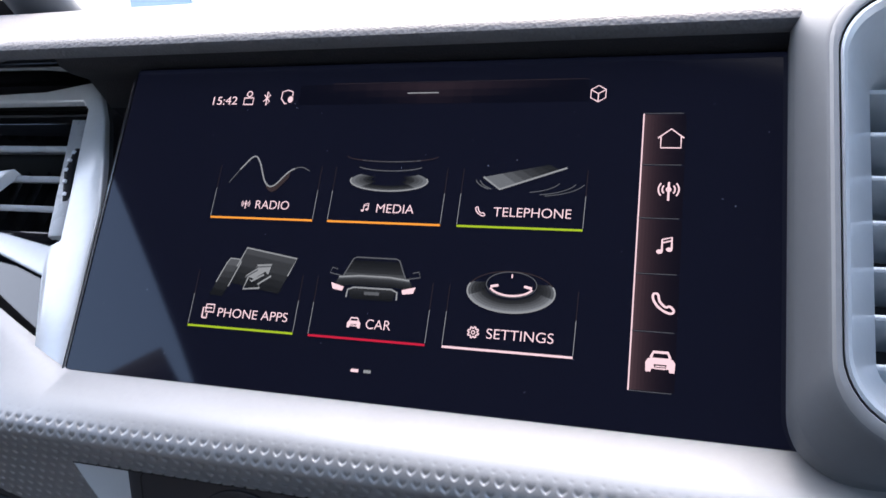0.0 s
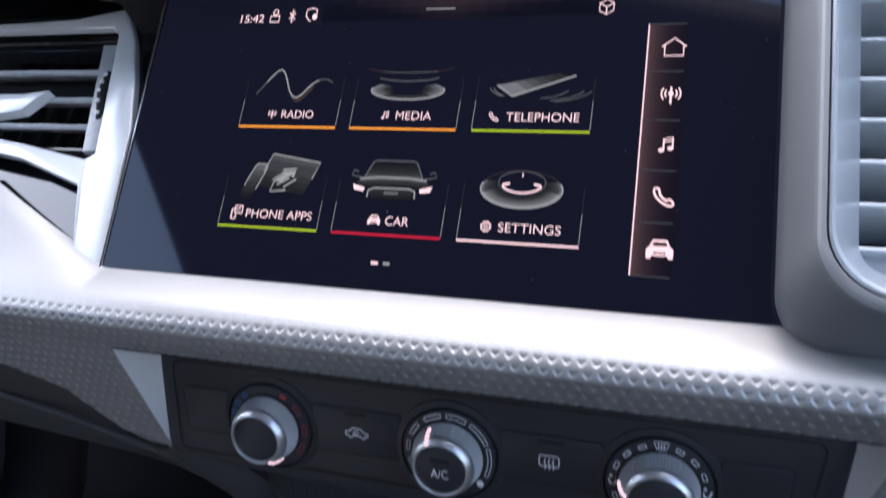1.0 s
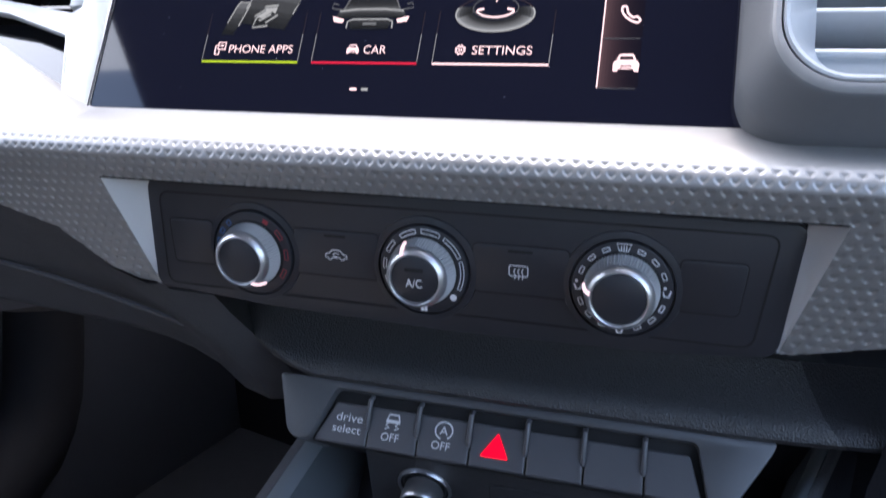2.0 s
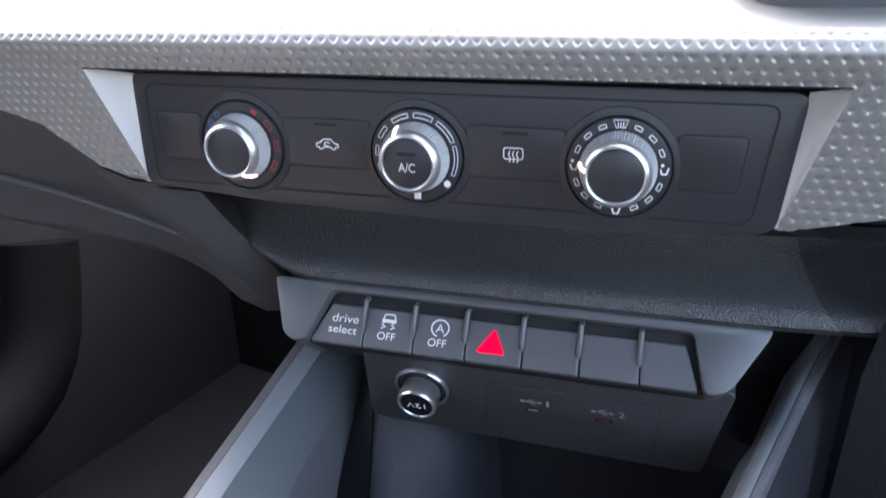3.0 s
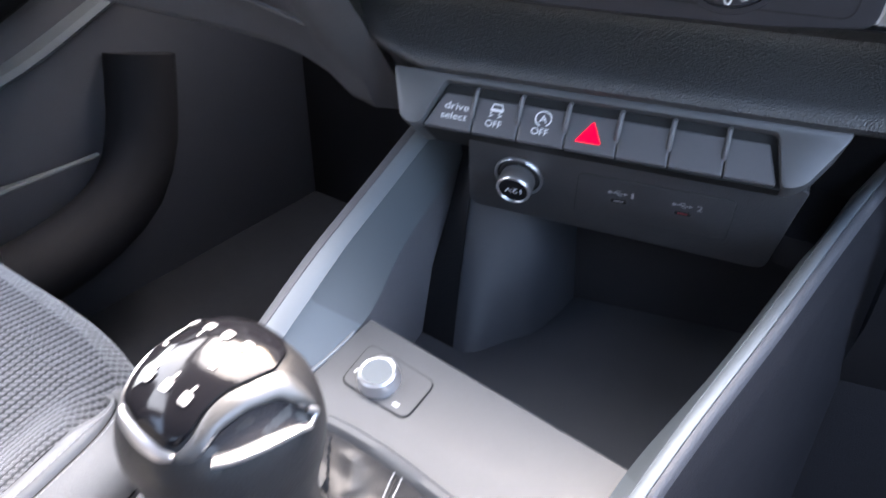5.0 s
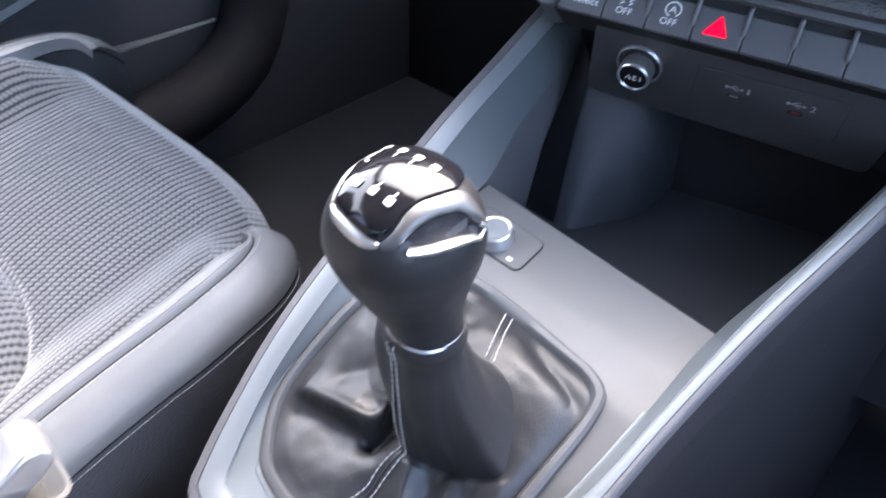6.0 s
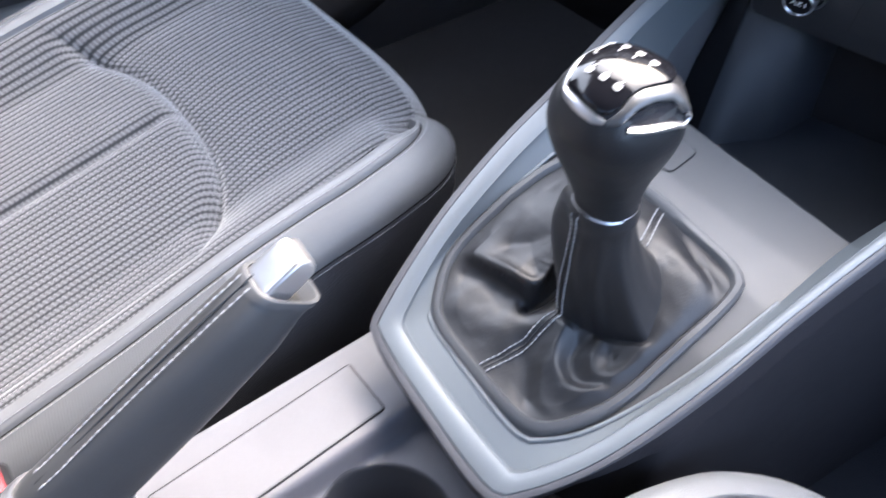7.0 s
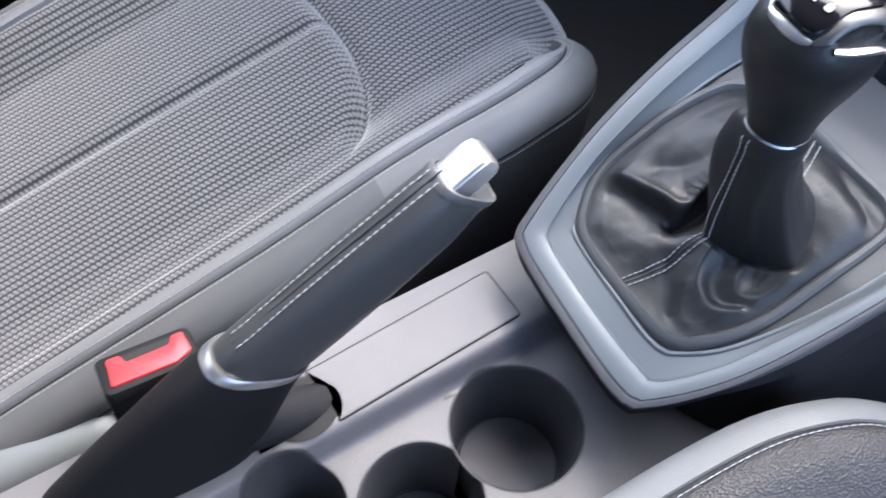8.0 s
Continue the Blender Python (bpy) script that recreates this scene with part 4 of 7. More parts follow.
outer = [vf(-0.34, 0.9090), vf(-0.2569, 0.9098), vf(-0.2149, 0.9113), vf(-0.1835, 0.9168), vf(-0.1692, 0.8963), vf(-0.1582, 0.8749), vf(-0.1480, 0.8507), vf(-0.1431, 0.8295), vf(-0.1306, 0.7880), vf(-0.1479, 0.7880), vf(-0.1640, 0.8225), vf(-0.2058, 0.8339), vf(-0.34, 0.8520)]
inner = [vf(-0.34, 0.9062), vf(-0.2546, 0.9064), vf(-0.1900, 0.9068), vf(-0.1845, 0.9024), vf(-0.1648, 0.8385), vf(-0.1690, 0.8358), vf(-0.2116, 0.8426), vf(-0.34, 0.8590)]
fr = bmesh.new()
bridge_o = [fr.verts.new((x, y, 0)) for x, y in outer]
bridge_i = [fr.verts.new((x, y, -0.002)) for x, y in inner]
pairs = [(0, 0), (1, 1), (2, 2), (3, 2), (4, 3), (5, 3), (6, 4), (7, 4), (8, 4), (9, 4), (10, 5), (11, 6), (12, 7)]
for (o1, i1), (o2, i2) in zip(pairs, pairs[1:]):
    fr.faces.new([bridge_o[o1], bridge_o[o2], bridge_i[i2]] + ([bridge_i[i1]] if i1 != i2 else []))
ext = bmesh.ops.extrude_edge_only(fr, edges=[e for e in fr.edges if e.is_boundary])
bmesh.ops.translate(fr, verts=[g for g in ext["geom"] if isinstance(g, bmesh.types.BMVert)], vec=(0, 0, -0.004))
bmesh.ops.recalc_face_normals(fr, faces=fr.faces[:])
bmesh.ops.bevel(fr, geom=[e for e in fr.edges if e.is_manifold and e.calc_face_angle(0) > 0.9], offset=0.0012, segments=3, affect="EDGES", profile=0.5)
part_bm("frame", fr, VENT_SILVER, vent, "glossy silver frame")
part_bm("gloss_wedge", prism([vf(-0.1830, 0.9185), vf(-0.1600, 0.9165), vf(-0.1330, 0.7870), vf(-0.1340, 0.7870), vf(-0.1500, 0.852)], -0.016, -0.004), PIANO, vent, "piano black infill")
part_bm("lower_infill", prism([vf(-0.34, 0.846), vf(-0.205, 0.838), vf(-0.155, 0.825), vf(-0.140, 0.783), vf(-0.34, 0.783)], -0.030, -0.012), PIANO, vent, "piano black infill")
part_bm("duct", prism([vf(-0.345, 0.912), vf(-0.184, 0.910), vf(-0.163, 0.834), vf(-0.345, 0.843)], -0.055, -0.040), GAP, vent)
part_bm("side_blade", prism([vf(-0.1940, 0.8985), vf(-0.1850, 0.8985), vf(-0.1672, 0.8413), vf(-0.1755, 0.8409)], -0.016, -0.0045, 0.0008), SLAT, vent)
for k, (c0, a1) in enumerate(((0.9010, -0.1900), (0.8845, -0.1868), (0.8690, -0.1835), (0.8545, -0.1800), (0.8415, -0.1765))):
    x0, y0 = vf(-0.34, c0)
    x1, _ = vf(a1, c0)
    if k in (0, 4):
        part_bm("slat", block(x0, x1 + 0.004, y0 - 0.0035, y0 + 0.0035, -0.034, -0.008, 0.001), PIANO, vent)
    else:
        bm = block(x0, x1, y0 - 0.0016, y0 + 0.0016, -0.026, -0.0075, 0.0009)
        bmesh.ops.rotate(bm, verts=bm.verts, cent=(0, y0, -0.0075), matrix=Matrix.Rotation(radians(30), 3, "X"))
        part_bm("slat", bm, SLAT, vent)
for k in range(7):
    x, y = vf(-0.200 - 0.014 * k, 0.862)
    part_bm("vane", block(x - 0.0006, x + 0.0006, y - 0.026, y + 0.030, -0.046, -0.034), DARK, vent)
wheel = part("thumb_wheel", *tube([vf(-0.1818, 0.8825) + (-0.0062,), vf(-0.1782, 0.8700) + (-0.0030,), vf(-0.1746, 0.8575) + (-0.0062,)], 0.0023, 10), RUBBER, vent)
for k in range(5):
    f = k / 4
    x, y = vf(-0.1812 + 0.0060 * f, 0.8805 - 0.0205 * f)
    part_bm("dot", block(x - 0.0014, x + 0.0006, y - 0.0009, y + 0.0009, -0.0042 + 0.0026 * math.sin(math.pi * f), -0.0028 + 0.0026 * math.sin(math.pi * f), 0.0003), PRINT, wheel)
tab = prism([vf(-0.250, 0.8560), vf(-0.2235, 0.8600), vf(-0.2125, 0.8711), vf(-0.2284, 0.8690), vf(-0.250, 0.8690)], -0.008, -0.002, 0.001)
part_bm("tab", tab, VENT_SILVER, vent)

# ---- driver-side vent pod ----
pod = thing("vent_pod", SC, at=(0.27, -0.06, 0), label="grey rounded pod framing a slatted driver-side air vent", category="air vent")


def pod_ring(left, bottom, top, r, d, right=0.345):
    pts = []
    for cx, cy, a0 in ((right - r, top - r, 0), (left + r, top - r, 90), (left + r, bottom + r, 180), (right - r, bottom + r, 270)):
        pts += [(cx + r * math.cos(radians(a0 + 90 * k / 10)), cy + r * math.sin(radians(a0 + 90 * k / 10)), d) for k in range(11)]
    return pts


part("shell", *loft([pod_ring(0.2158, -0.079, 0.098, 0.022, -0.060, 0.37), pod_ring(0.2158, -0.077, 0.095, 0.021, -0.004, 0.367), pod_ring(0.2152, -0.0755, 0.092, 0.021, 0.0075, 0.364), pod_ring(0.2162, -0.0735, 0.0895, 0.0215, 0.0115, 0.361)]), POD, pod)
part("face", *loft([pod_ring(0.2162, -0.0735, 0.0895, 0.0215, 0.0115, 0.361), pod_ring(0.2175, -0.0715, 0.087, 0.022, 0.0150, 0.359), pod_ring(0.2225, -0.0658, 0.079, 0.0225, 0.0245, 0.353), pod_ring(0.2232, -0.0650, 0.078, 0.0225, 0.0255, 0.352), pod_ring(0.2236, -0.0645, 0.0775, 0.0225, 0.0258, 0.3515)]), POD, pod)
part("lip", *loft([pod_ring(0.2236, -0.0645, 0.0775, 0.0225, 0.0258, 0.3515), pod_ring(0.2245, -0.0632, 0.0760, 0.0222, 0.0268, 0.350), pod_ring(0.2258, -0.0615, 0.0740, 0.0215, 0.0268, 0.348), pod_ring(0.2261, -0.0612, 0.0735, 0.0213, 0.0262, 0.3475)]), surface("warm_grey_lip", (0.22, 0.22, 0.225), 0.45), pod, "paler grey lip")
part("joint", *loft([pod_ring(0.2261, -0.0612, 0.0735, 0.0213, 0.0262, 0.3475), pod_ring(0.2263, -0.0610, 0.0732, 0.0212, 0.0235, 0.347), pod_ring(0.2266, -0.0607, 0.0729, 0.0210, 0.0235, 0.3465)]), GAP, pod)
part("rim", *loft([pod_ring(0.2265, -0.0608, 0.0730, 0.0210, 0.0240, 0.3465), pod_ring(0.2267, -0.0605, 0.0727, 0.0208, 0.0262, 0.3462), pod_ring(0.2275, -0.0597, 0.0718, 0.0204, 0.0266, 0.345), pod_ring(0.2288, -0.0582, 0.0702, 0.0196, 0.0250, 0.3435)]), RIM, pod, "pale satin rim")
part("funnel", *loft([pod_ring(0.2288, -0.0582, 0.0702, 0.0196, 0.0250, 0.3435), pod_ring(0.2310, -0.0560, 0.0675, 0.018, 0.0190, 0.341), pod_ring(0.2395, -0.0480, 0.0585, 0.010, 0.0040, 0.333), pod_ring(0.2400, -0.0475, 0.0580, 0.010, -0.03, 0.332)]), RIM, pod)
part_bm("duct", block(0.236, 0.336, -0.052, 0.062, -0.036, -0.030), GAP, pod)
for k in range(7):
    v = -0.0395 + 0.0150 * k
    bm = block(0.2388, 0.334, v - 0.0011, v + 0.0011, -0.022, 0.0035, 0.0007)
    bmesh.ops.rotate(bm, verts=bm.verts, cent=(0, v, 0.0035), matrix=Matrix.Rotation(radians(-12), 3, "X"))
    part_bm("slat", bm, RIM, pod)
part_bm("lower_blade", block(0.2395, 0.333, -0.050, -0.0385, -0.020, 0.001, 0.001), RIM, pod)

# ---- climate panel ----
clim = thing("climate_panel", PN, at=(0.033, -0.02, 0), label="black climate control panel with three knurled metal knobs", category="control panel")


def pn(a, c):
    return (a, (c - 0.732) * 1.0205)


fascia = soft_outline([pn(-0.0975, 0.7580), pn(0.1655, 0.7570), pn(0.1606, 0.7080), pn(0.12, 0.7045), pn(0.04, 0.7035), pn(-0.04, 0.7055), pn(-0.0980, 0.7095)], 0.006)
part_bm("fascia", prism(fascia, -0.014, 0.0, 0.0012), PANEL, clim)
inner_line = soft_outline([pn(-0.0905, 0.7530), pn(0.1570, 0.7525), pn(0.1520, 0.7110), pn(-0.0915, 0.7120)], 0.005)
part("edge_groove", *ribbon(inner_line, 0.0007, 0.0003, True), GAP, clim)
KN = [(-0.0462, 0.7297), (0.0298, 0.7293), (0.1058, 0.7293)]
for a0, a1 in ((-0.0866, -0.0655), (-0.0268, 0.0103), (0.0498, 0.0863), (0.1257, 0.1480)):
    o = soft_outline([pn(a0, 0.7415), pn(a1, 0.7415), pn(a1 - (0.002 if a1 > 0.14 else 0), 0.7225), pn(a0 + (0.0006 if a0 < -0.08 else 0), 0.7225)], 0.0022)
    btn = part_bm("button", prism(o, 0.0001, 0.0007, 0.0004), PANEL, clim)
    part("button_gap", *ribbon(o, 0.0009, 0.0004, True), GAP, btn)
    if -0.03 < a0 < 0.06:
        cx = (a0 + a1) / 2
        part_bm("indicator", prism(rounded(cx - 0.0048, cx + 0.0048, *[(y - 0.732) * 1.0205 for y in (0.7390, 0.7402)], 0.0005, 2), 0.0006, 0.0009), GAP, btn)
ZP = 0.0010
cx, cy = pn(-0.0080, 0.7317)
s = 0.0047
car_side = [(-1.0, -0.22), (-0.98, 0.08), (-0.62, 0.18), (-0.32, 0.46), (0.36, 0.46), (0.66, 0.14), (1.0, 0.04), (1.02, -0.22), (0.78, -0.22), (0.68, -0.40), (0.46, -0.40), (0.36, -0.22), (-0.36, -0.22), (-0.46, -0.40), (-0.68, -0.40), (-0.78, -0.22)]
part("recirculation_symbol", *joined(ribbon([(cx + x * s, cy + y * s) for x, y in car_side], 0.0005, ZP, True), ribbon(ellipse(cx, cy + 0.0002, 0.0013, 0.0007, 20, 300, 14), 0.0004, ZP)), PRINT, clim)
cx, cy = pn(0.0675, 0.7318)
waves = [ribbon([(cx + dx, cy - 0.0031), (cx + dx + 0.0004, cy - 0.0016), (cx + dx - 0.0003, cy), (cx + dx + 0.0003, cy + 0.0013)], 0.0004, ZP) for dx in (-0.0015, 0, 0.0015)]
part("demister_symbol", *joined(ribbon(rounded(cx - 0.0036, cx + 0.0036, cy - 0.0018, cy + 0.0024, 0.0008, 3), 0.0004, ZP, True), *waves), PRINT, clim)


def dash_mark(cx, cy, r, ang, span, thick, outline=True):
    """A rounded bar along a knob's scale, drawn as an outline or filled."""
    lo, hi = r - thick / 2, r + thick / 2
    arc = [radians(ang - span / 2 + span * k / 8) for k in range(9)]
    o = [(cx + hi * math.cos(q), cy + hi * math.sin(q)) for q in arc] + [(cx + lo * math.cos(q), cy + lo * math.sin(q)) for q in reversed(arc)]
    return ribbon(o, 0.00035, 0.0022, True) if outline else flat(o, 0.0022)


for k, (a, c) in enumerate(KN):
    cx, cy = pn(a, c)
    knob = new("knob")
    knob.parent = clim
    AT[knob.name] = AT[clim.name]
    tagged(knob, ("temperature knob with knurled metal ring", "fan knob with air conditioning button", "air direction knob with knurled metal ring")[k])
    R0 = 0.0180
    part("surround", *revolve([(R0 + 0.0042, -0.001), (R0 + 0.0036, 0.0006), (R0 + 0.0012, 0.0012), (R0 + 0.0008, -0.0008)], 64, cx, cy), PANEL, knob)
    part("scale_disc", *revolve([(R0 + 0.0008, -0.0010), (R0 + 0.0005, 0.0006), (R0, 0.0018), (R0 - 0.0008, 0.0021), (0.0001, 0.0021)], 64, cx, cy), PANEL, knob)
    part("skirt", *revolve([(0.0145, 0.0018), (0.0144, 0.0026), (0.0138, 0.0030), (0.0120, 0.0030)], 64, cx, cy), GAP, knob)
    # knurled ring: fine upright teeth
    n, rings = 144, []
    for zi in range(9):
        z, rr = 0.0024 + 0.00092 * zi, 0.01375 - 0.00021 * zi
        rings.append([(cx + (rr + (0.00026 if q % 2 else -0.00022)) * math.cos(2 * math.pi * q / n), cy + (rr + (0.00026 if q % 2 else -0.00022)) * math.sin(2 * math.pi * q / n), z) for q in range(n)])
    part("knurled_ring", *loft(rings), KNURL, knob, "knurled satin metal ring", smooth=False)
    part("polished_ring", *revolve([(0.0122, 0.0094), (0.01225, 0.0099), (0.0118, 0.0113), (0.0110, 0.0127), (0.0102, 0.0132), (0.0097, 0.0129), (0.0095, 0.0121)], 64, cx, cy), KNOB_RING, knob, "bright bevelled ring")
    part("cap", *revolve([(0.0096, 0.0116), (0.0094, 0.0124), (0.0088, 0.0128), (0.0001, 0.0130)], 56, cx, cy), PANEL, knob)
    ang = (-58, 116, 172)[k]
    m = [(cx + r * math.cos(radians(ang + d)), cy + r * math.sin(radians(ang + d)), z) for r, d, z in ((0.0132, 0, 0.0056), (0.0127, 0, 0.0088), (0.0118, 0, 0.0113), (0.0104, 0, 0.0132))]
    part("pointer", *tube(m, 0.00085, 8), MARKER, knob, "lit pale pink pointer")
    if k == 0:
        for q, sp, th in ((128, 7, 0.0018), (146, 9, 0.0016), (164, 9, 0.0016)):
            part("cold_mark", *dash_mark(cx, cy, 0.0160, q, sp, th), BLUE_PRINT, knob)
        for q, sp, th in ((62, 9, 0.0018), (34, 15, 0.0016), (2, 15, 0.0016), (-30, 15, 0.0016)):
            part("warm_mark", *dash_mark(cx, cy, 0.0160, q, sp, th, q != 62), RED_PRINT, knob)
    elif k == 1:
        for q, sp, th in ((198, 10, 0.0010), (174, 14, 0.0012), (146, 18, 0.0015), (112, 24, 0.0016), (78, 27, 0.0018), (40, 34, 0.0015), (-4, 42, 0.0013)):
            part("fan_scale_mark", *dash_mark(cx, cy, 0.0160, q, sp, th), PRINT, knob)
        part("fan_dot", *flat(ellipse(cx + 0.0160 * math.cos(radians(-40)), cy + 0.0160 * math.sin(radians(-40)), 0.0014, 0.0014, n=16)[:-1], 0.0022), PRINT, knob)
        fx, fy = cx + 0.0158 * math.cos(radians(-90)), cy + 0.0158 * math.sin(radians(-90))
        part("fan_symbol", *joined(*[flat(ellipse(fx + 0.0010 * math.cos(radians(q)), fy + 0.0010 * math.sin(radians(q)), 0.0008, 0.0008, n=9)[:-1], 0.0022) for q in (45, 135, 225, 315)]), PRINT, knob)
        part("word", *written("A/C", cx - 0.0033, cy - 0.0030, 0.0133, 0.0066, 0.0049), PRINT, knob)
        part_bm("indicator", prism(rounded(cx - 0.0038, cx + 0.0038, cy + 0.0031, cy + 0.0046, 0.0007, 3), 0.0128, 0.0132), GAP, knob)
    else:
        for q in (23, 45, 67, 113, 135, 157, 203, 224, 246, 294, 316, 337):
            part("scale_mark", *dash_mark(cx, cy, 0.0158, q, 9.5, 0.0013), PRINT, knob)
        for q in (90, 180, 0, 270):
            sx, sy = cx + 0.0157 * math.cos(radians(q)), cy + 0.0157 * math.sin(radians(q))
            if q == 90:
                geo = joined(ribbon([(sx - 0.0026, sy + 0.0016), (sx + 0.0026, sy + 0.0016), (sx + 0.0015, sy - 0.0012), (sx - 0.0015, sy - 0.0012)], 0.0004, 0.0022, True), *[ribbon([(sx + d, sy - 0.0022), (sx + d, sy + 0.0008)], 0.0004, 0.0022) for d in (-0.0009, 0, 0.0009)])
            else:
                geo = joined(flat(ellipse(sx - 0.0006, sy + 0.0018, 0.0006, 0.0006, n=10)[:-1], 0.0022), ribbon([(sx - 0.0014, sy + 0.0006), (sx - 0.0006, sy - 0.0014), (sx + 0.0008, sy - 0.0014), (sx + 0.0016, sy + 0.0010)], 0.0007, 0.0022))
            part("air_symbol", *geo, PRINT, knob)

# ---- switch row ----
row_ = thing("switch_panel", BT, at=(0.053, -0.01, 0), label="grey switch housing with seven buttons and red hazard triangle", category="switch panel")
LB = 1.1365


def bt(a, c):
    return (a, (c - 0.643) * LB)


oc = soft_outline([bt(-0.0628, 0.6588), bt(0.1715, 0.6592), bt(0.1700, 0.655), bt(0.1560, 0.6345), bt(0.1500, 0.6318), bt(0.1455, 0.6320), bt(0.1395, 0.6545), bt(-0.0305, 0.6552), bt(-0.0390, 0.6325), bt(-0.0462, 0.6312), bt(-0.0520, 0.6345)], 0.003)
hb = prism(oc, -0.030, 0.0030, 0.0012)
part_bm("housing", hb, HOUSING, row_)
part_bm("recess", prism([bt(-0.0392, 0.6322), bt(0.1457, 0.6318), bt(0.1405, 0.6560), bt(-0.0310, 0.6560)], -0.030, -0.0030), GAP, row_)
sep = [-0.0116, 0.0138, 0.0393, 0.0661, 0.0919, 0.1180]
edges = [-0.0300, *sep, 0.1372]
foot = [-0.0378, *[x + 0.0010 for x in sep], 0.1432]
for k in range(7):
    g = 0.0003
    o = [bt(edges[k] + g, 0.6498), bt(edges[k + 1] - g, 0.6498), bt(foot[k + 1] - g, 0.6340), bt(foot[k + 1] - g, 0.6325), bt(foot[k] + g, 0.6325), bt(foot[k] + g, 0.6340)]
    b = part_bm("button", prism(soft_outline(o, 0.0012, 3), -0.026, 0.0, 0.0010, 3), BUTTON, row_, smooth=False)
    mid = (edges[k] + edges[k + 1]) / 2
    x, y = bt(mid, 0.6415)
    zt = 0.0004
    if k == 0:
        part("word", *joined(written("drive", x - 0.0072, y + 0.0006, zt, 0.0138, 0.0058), written("select", x - 0.0082, y - 0.0048, zt, 0.0148, 0.0054)), PRINT, b)
    elif k in (1, 2):
        part("word", *written("OFF", x - 0.0046, y - 0.0055, zt, 0.0090, 0.0053), PRINT, b)
        if k == 1:
            sy = y + 0.0040
            part("skid_symbol", *joined(ribbon([(x - 0.0030, sy), (x - 0.0022, sy + 0.0030), (x + 0.0026, sy + 0.0030), (x + 0.0034, sy)], 0.0008, zt), flat([(x - 0.0034, sy - 0.0010), (x + 0.0038, sy - 0.0010), (x + 0.0038, sy + 0.0006), (x - 0.0034, sy + 0.0006)], zt),
                 *[ribbon([(x + d, sy - 0.0012), (x + d - 0.0010, sy - 0.0022), (x + d + 0.0008, sy - 0.0030), (x + d - 0.0012, sy - 0.0040)], 0.0007, zt) for d in (-0.0022, 0.0026)]), PRINT, b)
        else:
            sy = y + 0.0034
            part("stop_symbol", *joined(ribbon(ellipse(x + 0.0004, sy, 0.0042, 0.0040, -60, 255, 30), 0.0007, zt), written("A", x - 0.0017, sy - 0.0020, zt, 0.0042, 0.0056)), PRINT, b)
    elif k == 3:
        tri_ = [(x - 0.0072, y - 0.0052), (x + 0.0062, y - 0.0052), (x + 0.0002, y + 0.0062)]
        part("hazard_triangle", *flat(soft_outline(tri_, 0.0010, 3), zt), HAZARD, b, "lit red hazard triangle")
for k in range(6):
    x0, y0 = bt(sep[k], 0.6540)
    x1, y1 = bt(sep[k] + 0.0002, 0.6400)
    part("divider", *tube([(x0, y0, -0.001), (x0, y0 - 0.002, 0.0016), (x1, y1 + 0.002, 0.0010), (x1, y1, -0.001)], 0.0013, 8), BUTTON, row_)

# ---- socket panel ----
soc = thing("socket_panel", US, at=(0.06, -0.02, 0), label="black panel with twelve-volt socket and two ports", category="socket panel")
LU = 1.156


def us(a, c):
    return (a, (c - 0.6026) * LU)


SOCKET = surface("satin_black_socket_plate", (0.038, 0.038, 0.042), 0.42, grain=0.25, grain_size=0.0008, cells=True)
plate = soft_outline([us(-0.0150, 0.6300), us(0.1600, 0.6300), us(0.1572, 0.6150), us(0.1510, 0.5765), us(0.1440, 0.5750), us(-0.0150, 0.5795), us(-0.0195, 0.5830)], 0.004)
part_bm("plate", prism(plate, -0.010, 0.0, 0.0010), SOCKET, soc)
port_box = soft_outline([us(0.0480, 0.6170), us(0.1290, 0.6170), us(0.1278, 0.5905), us(0.0452, 0.5905)], 0.003)
part_bm("port_plate", prism(port_box, 0.0, 0.0005, 0.0002), SOCKET, soc)
part("port_groove", *ribbon(port_box, 0.0006, 0.0002, True), GAP, soc)
for k, a in enumerate((0.0700, 0.1040)):
    x, y = us(a, 0.6031)
    p = part_bm("usb_port", prism(rounded(x - 0.0046, x + 0.0046, y - 0.0016, y + 0.0016, 0.0015, 4), 0.0003, 0.0007), GAP, soc)
    part("tongue", *flat([(x - 0.0026, y - 0.0004), (x + 0.0026, y - 0.0004), (x + 0.0026, y + 0.0004), (x - 0.0026, y + 0.0004)], 0.0008), RED_PRINT if k else DIM_PRINT, p)
    part("port_rim", *ribbon(rounded(x - 0.0046, x + 0.0046, y - 0.0016, y + 0.0016, 0.0015, 4), 0.0003, 0.0009, True), BUTTON, p)
    sy = y + 0.0062
    part("port_symbol", *joined(ribbon([(x - 0.0050, sy), (x + 0.0030, sy)], 0.0006, 0.0008), flat(ellipse(x - 0.0050, sy, 0.0011, 0.0011, n=10)[:-1], 0.0008), flat([(x + 0.0028, sy + 0.0010), (x + 0.0028, sy - 0.0010), (x + 0.0048, sy)], 0.0008), ribbon([(x - 0.003, sy), (x - 0.0010, sy + 0.0016), (x + 0.0008, sy + 0.0016)], 0.0006, 0.0008), ribbon([(x - 0.0015, sy), (x, sy - 0.0015), (x + 0.0016, sy - 0.0015)], 0.0006, 0.0008)), DIM_PRINT, p)
    part("number", *written("12"[k], x + 0.0066, sy - 0.0022, 0.0008, 0.0013 if k == 0 else 0.0030, 0.0060), DIM_PRINT, p)
x, y = us(0.0131, 0.6068)
sock = new("power_socket")
sock.parent = soc
AT[sock.name] = AT[soc.name]
tagged(sock, "chrome-ringed twelve-volt socket plug")
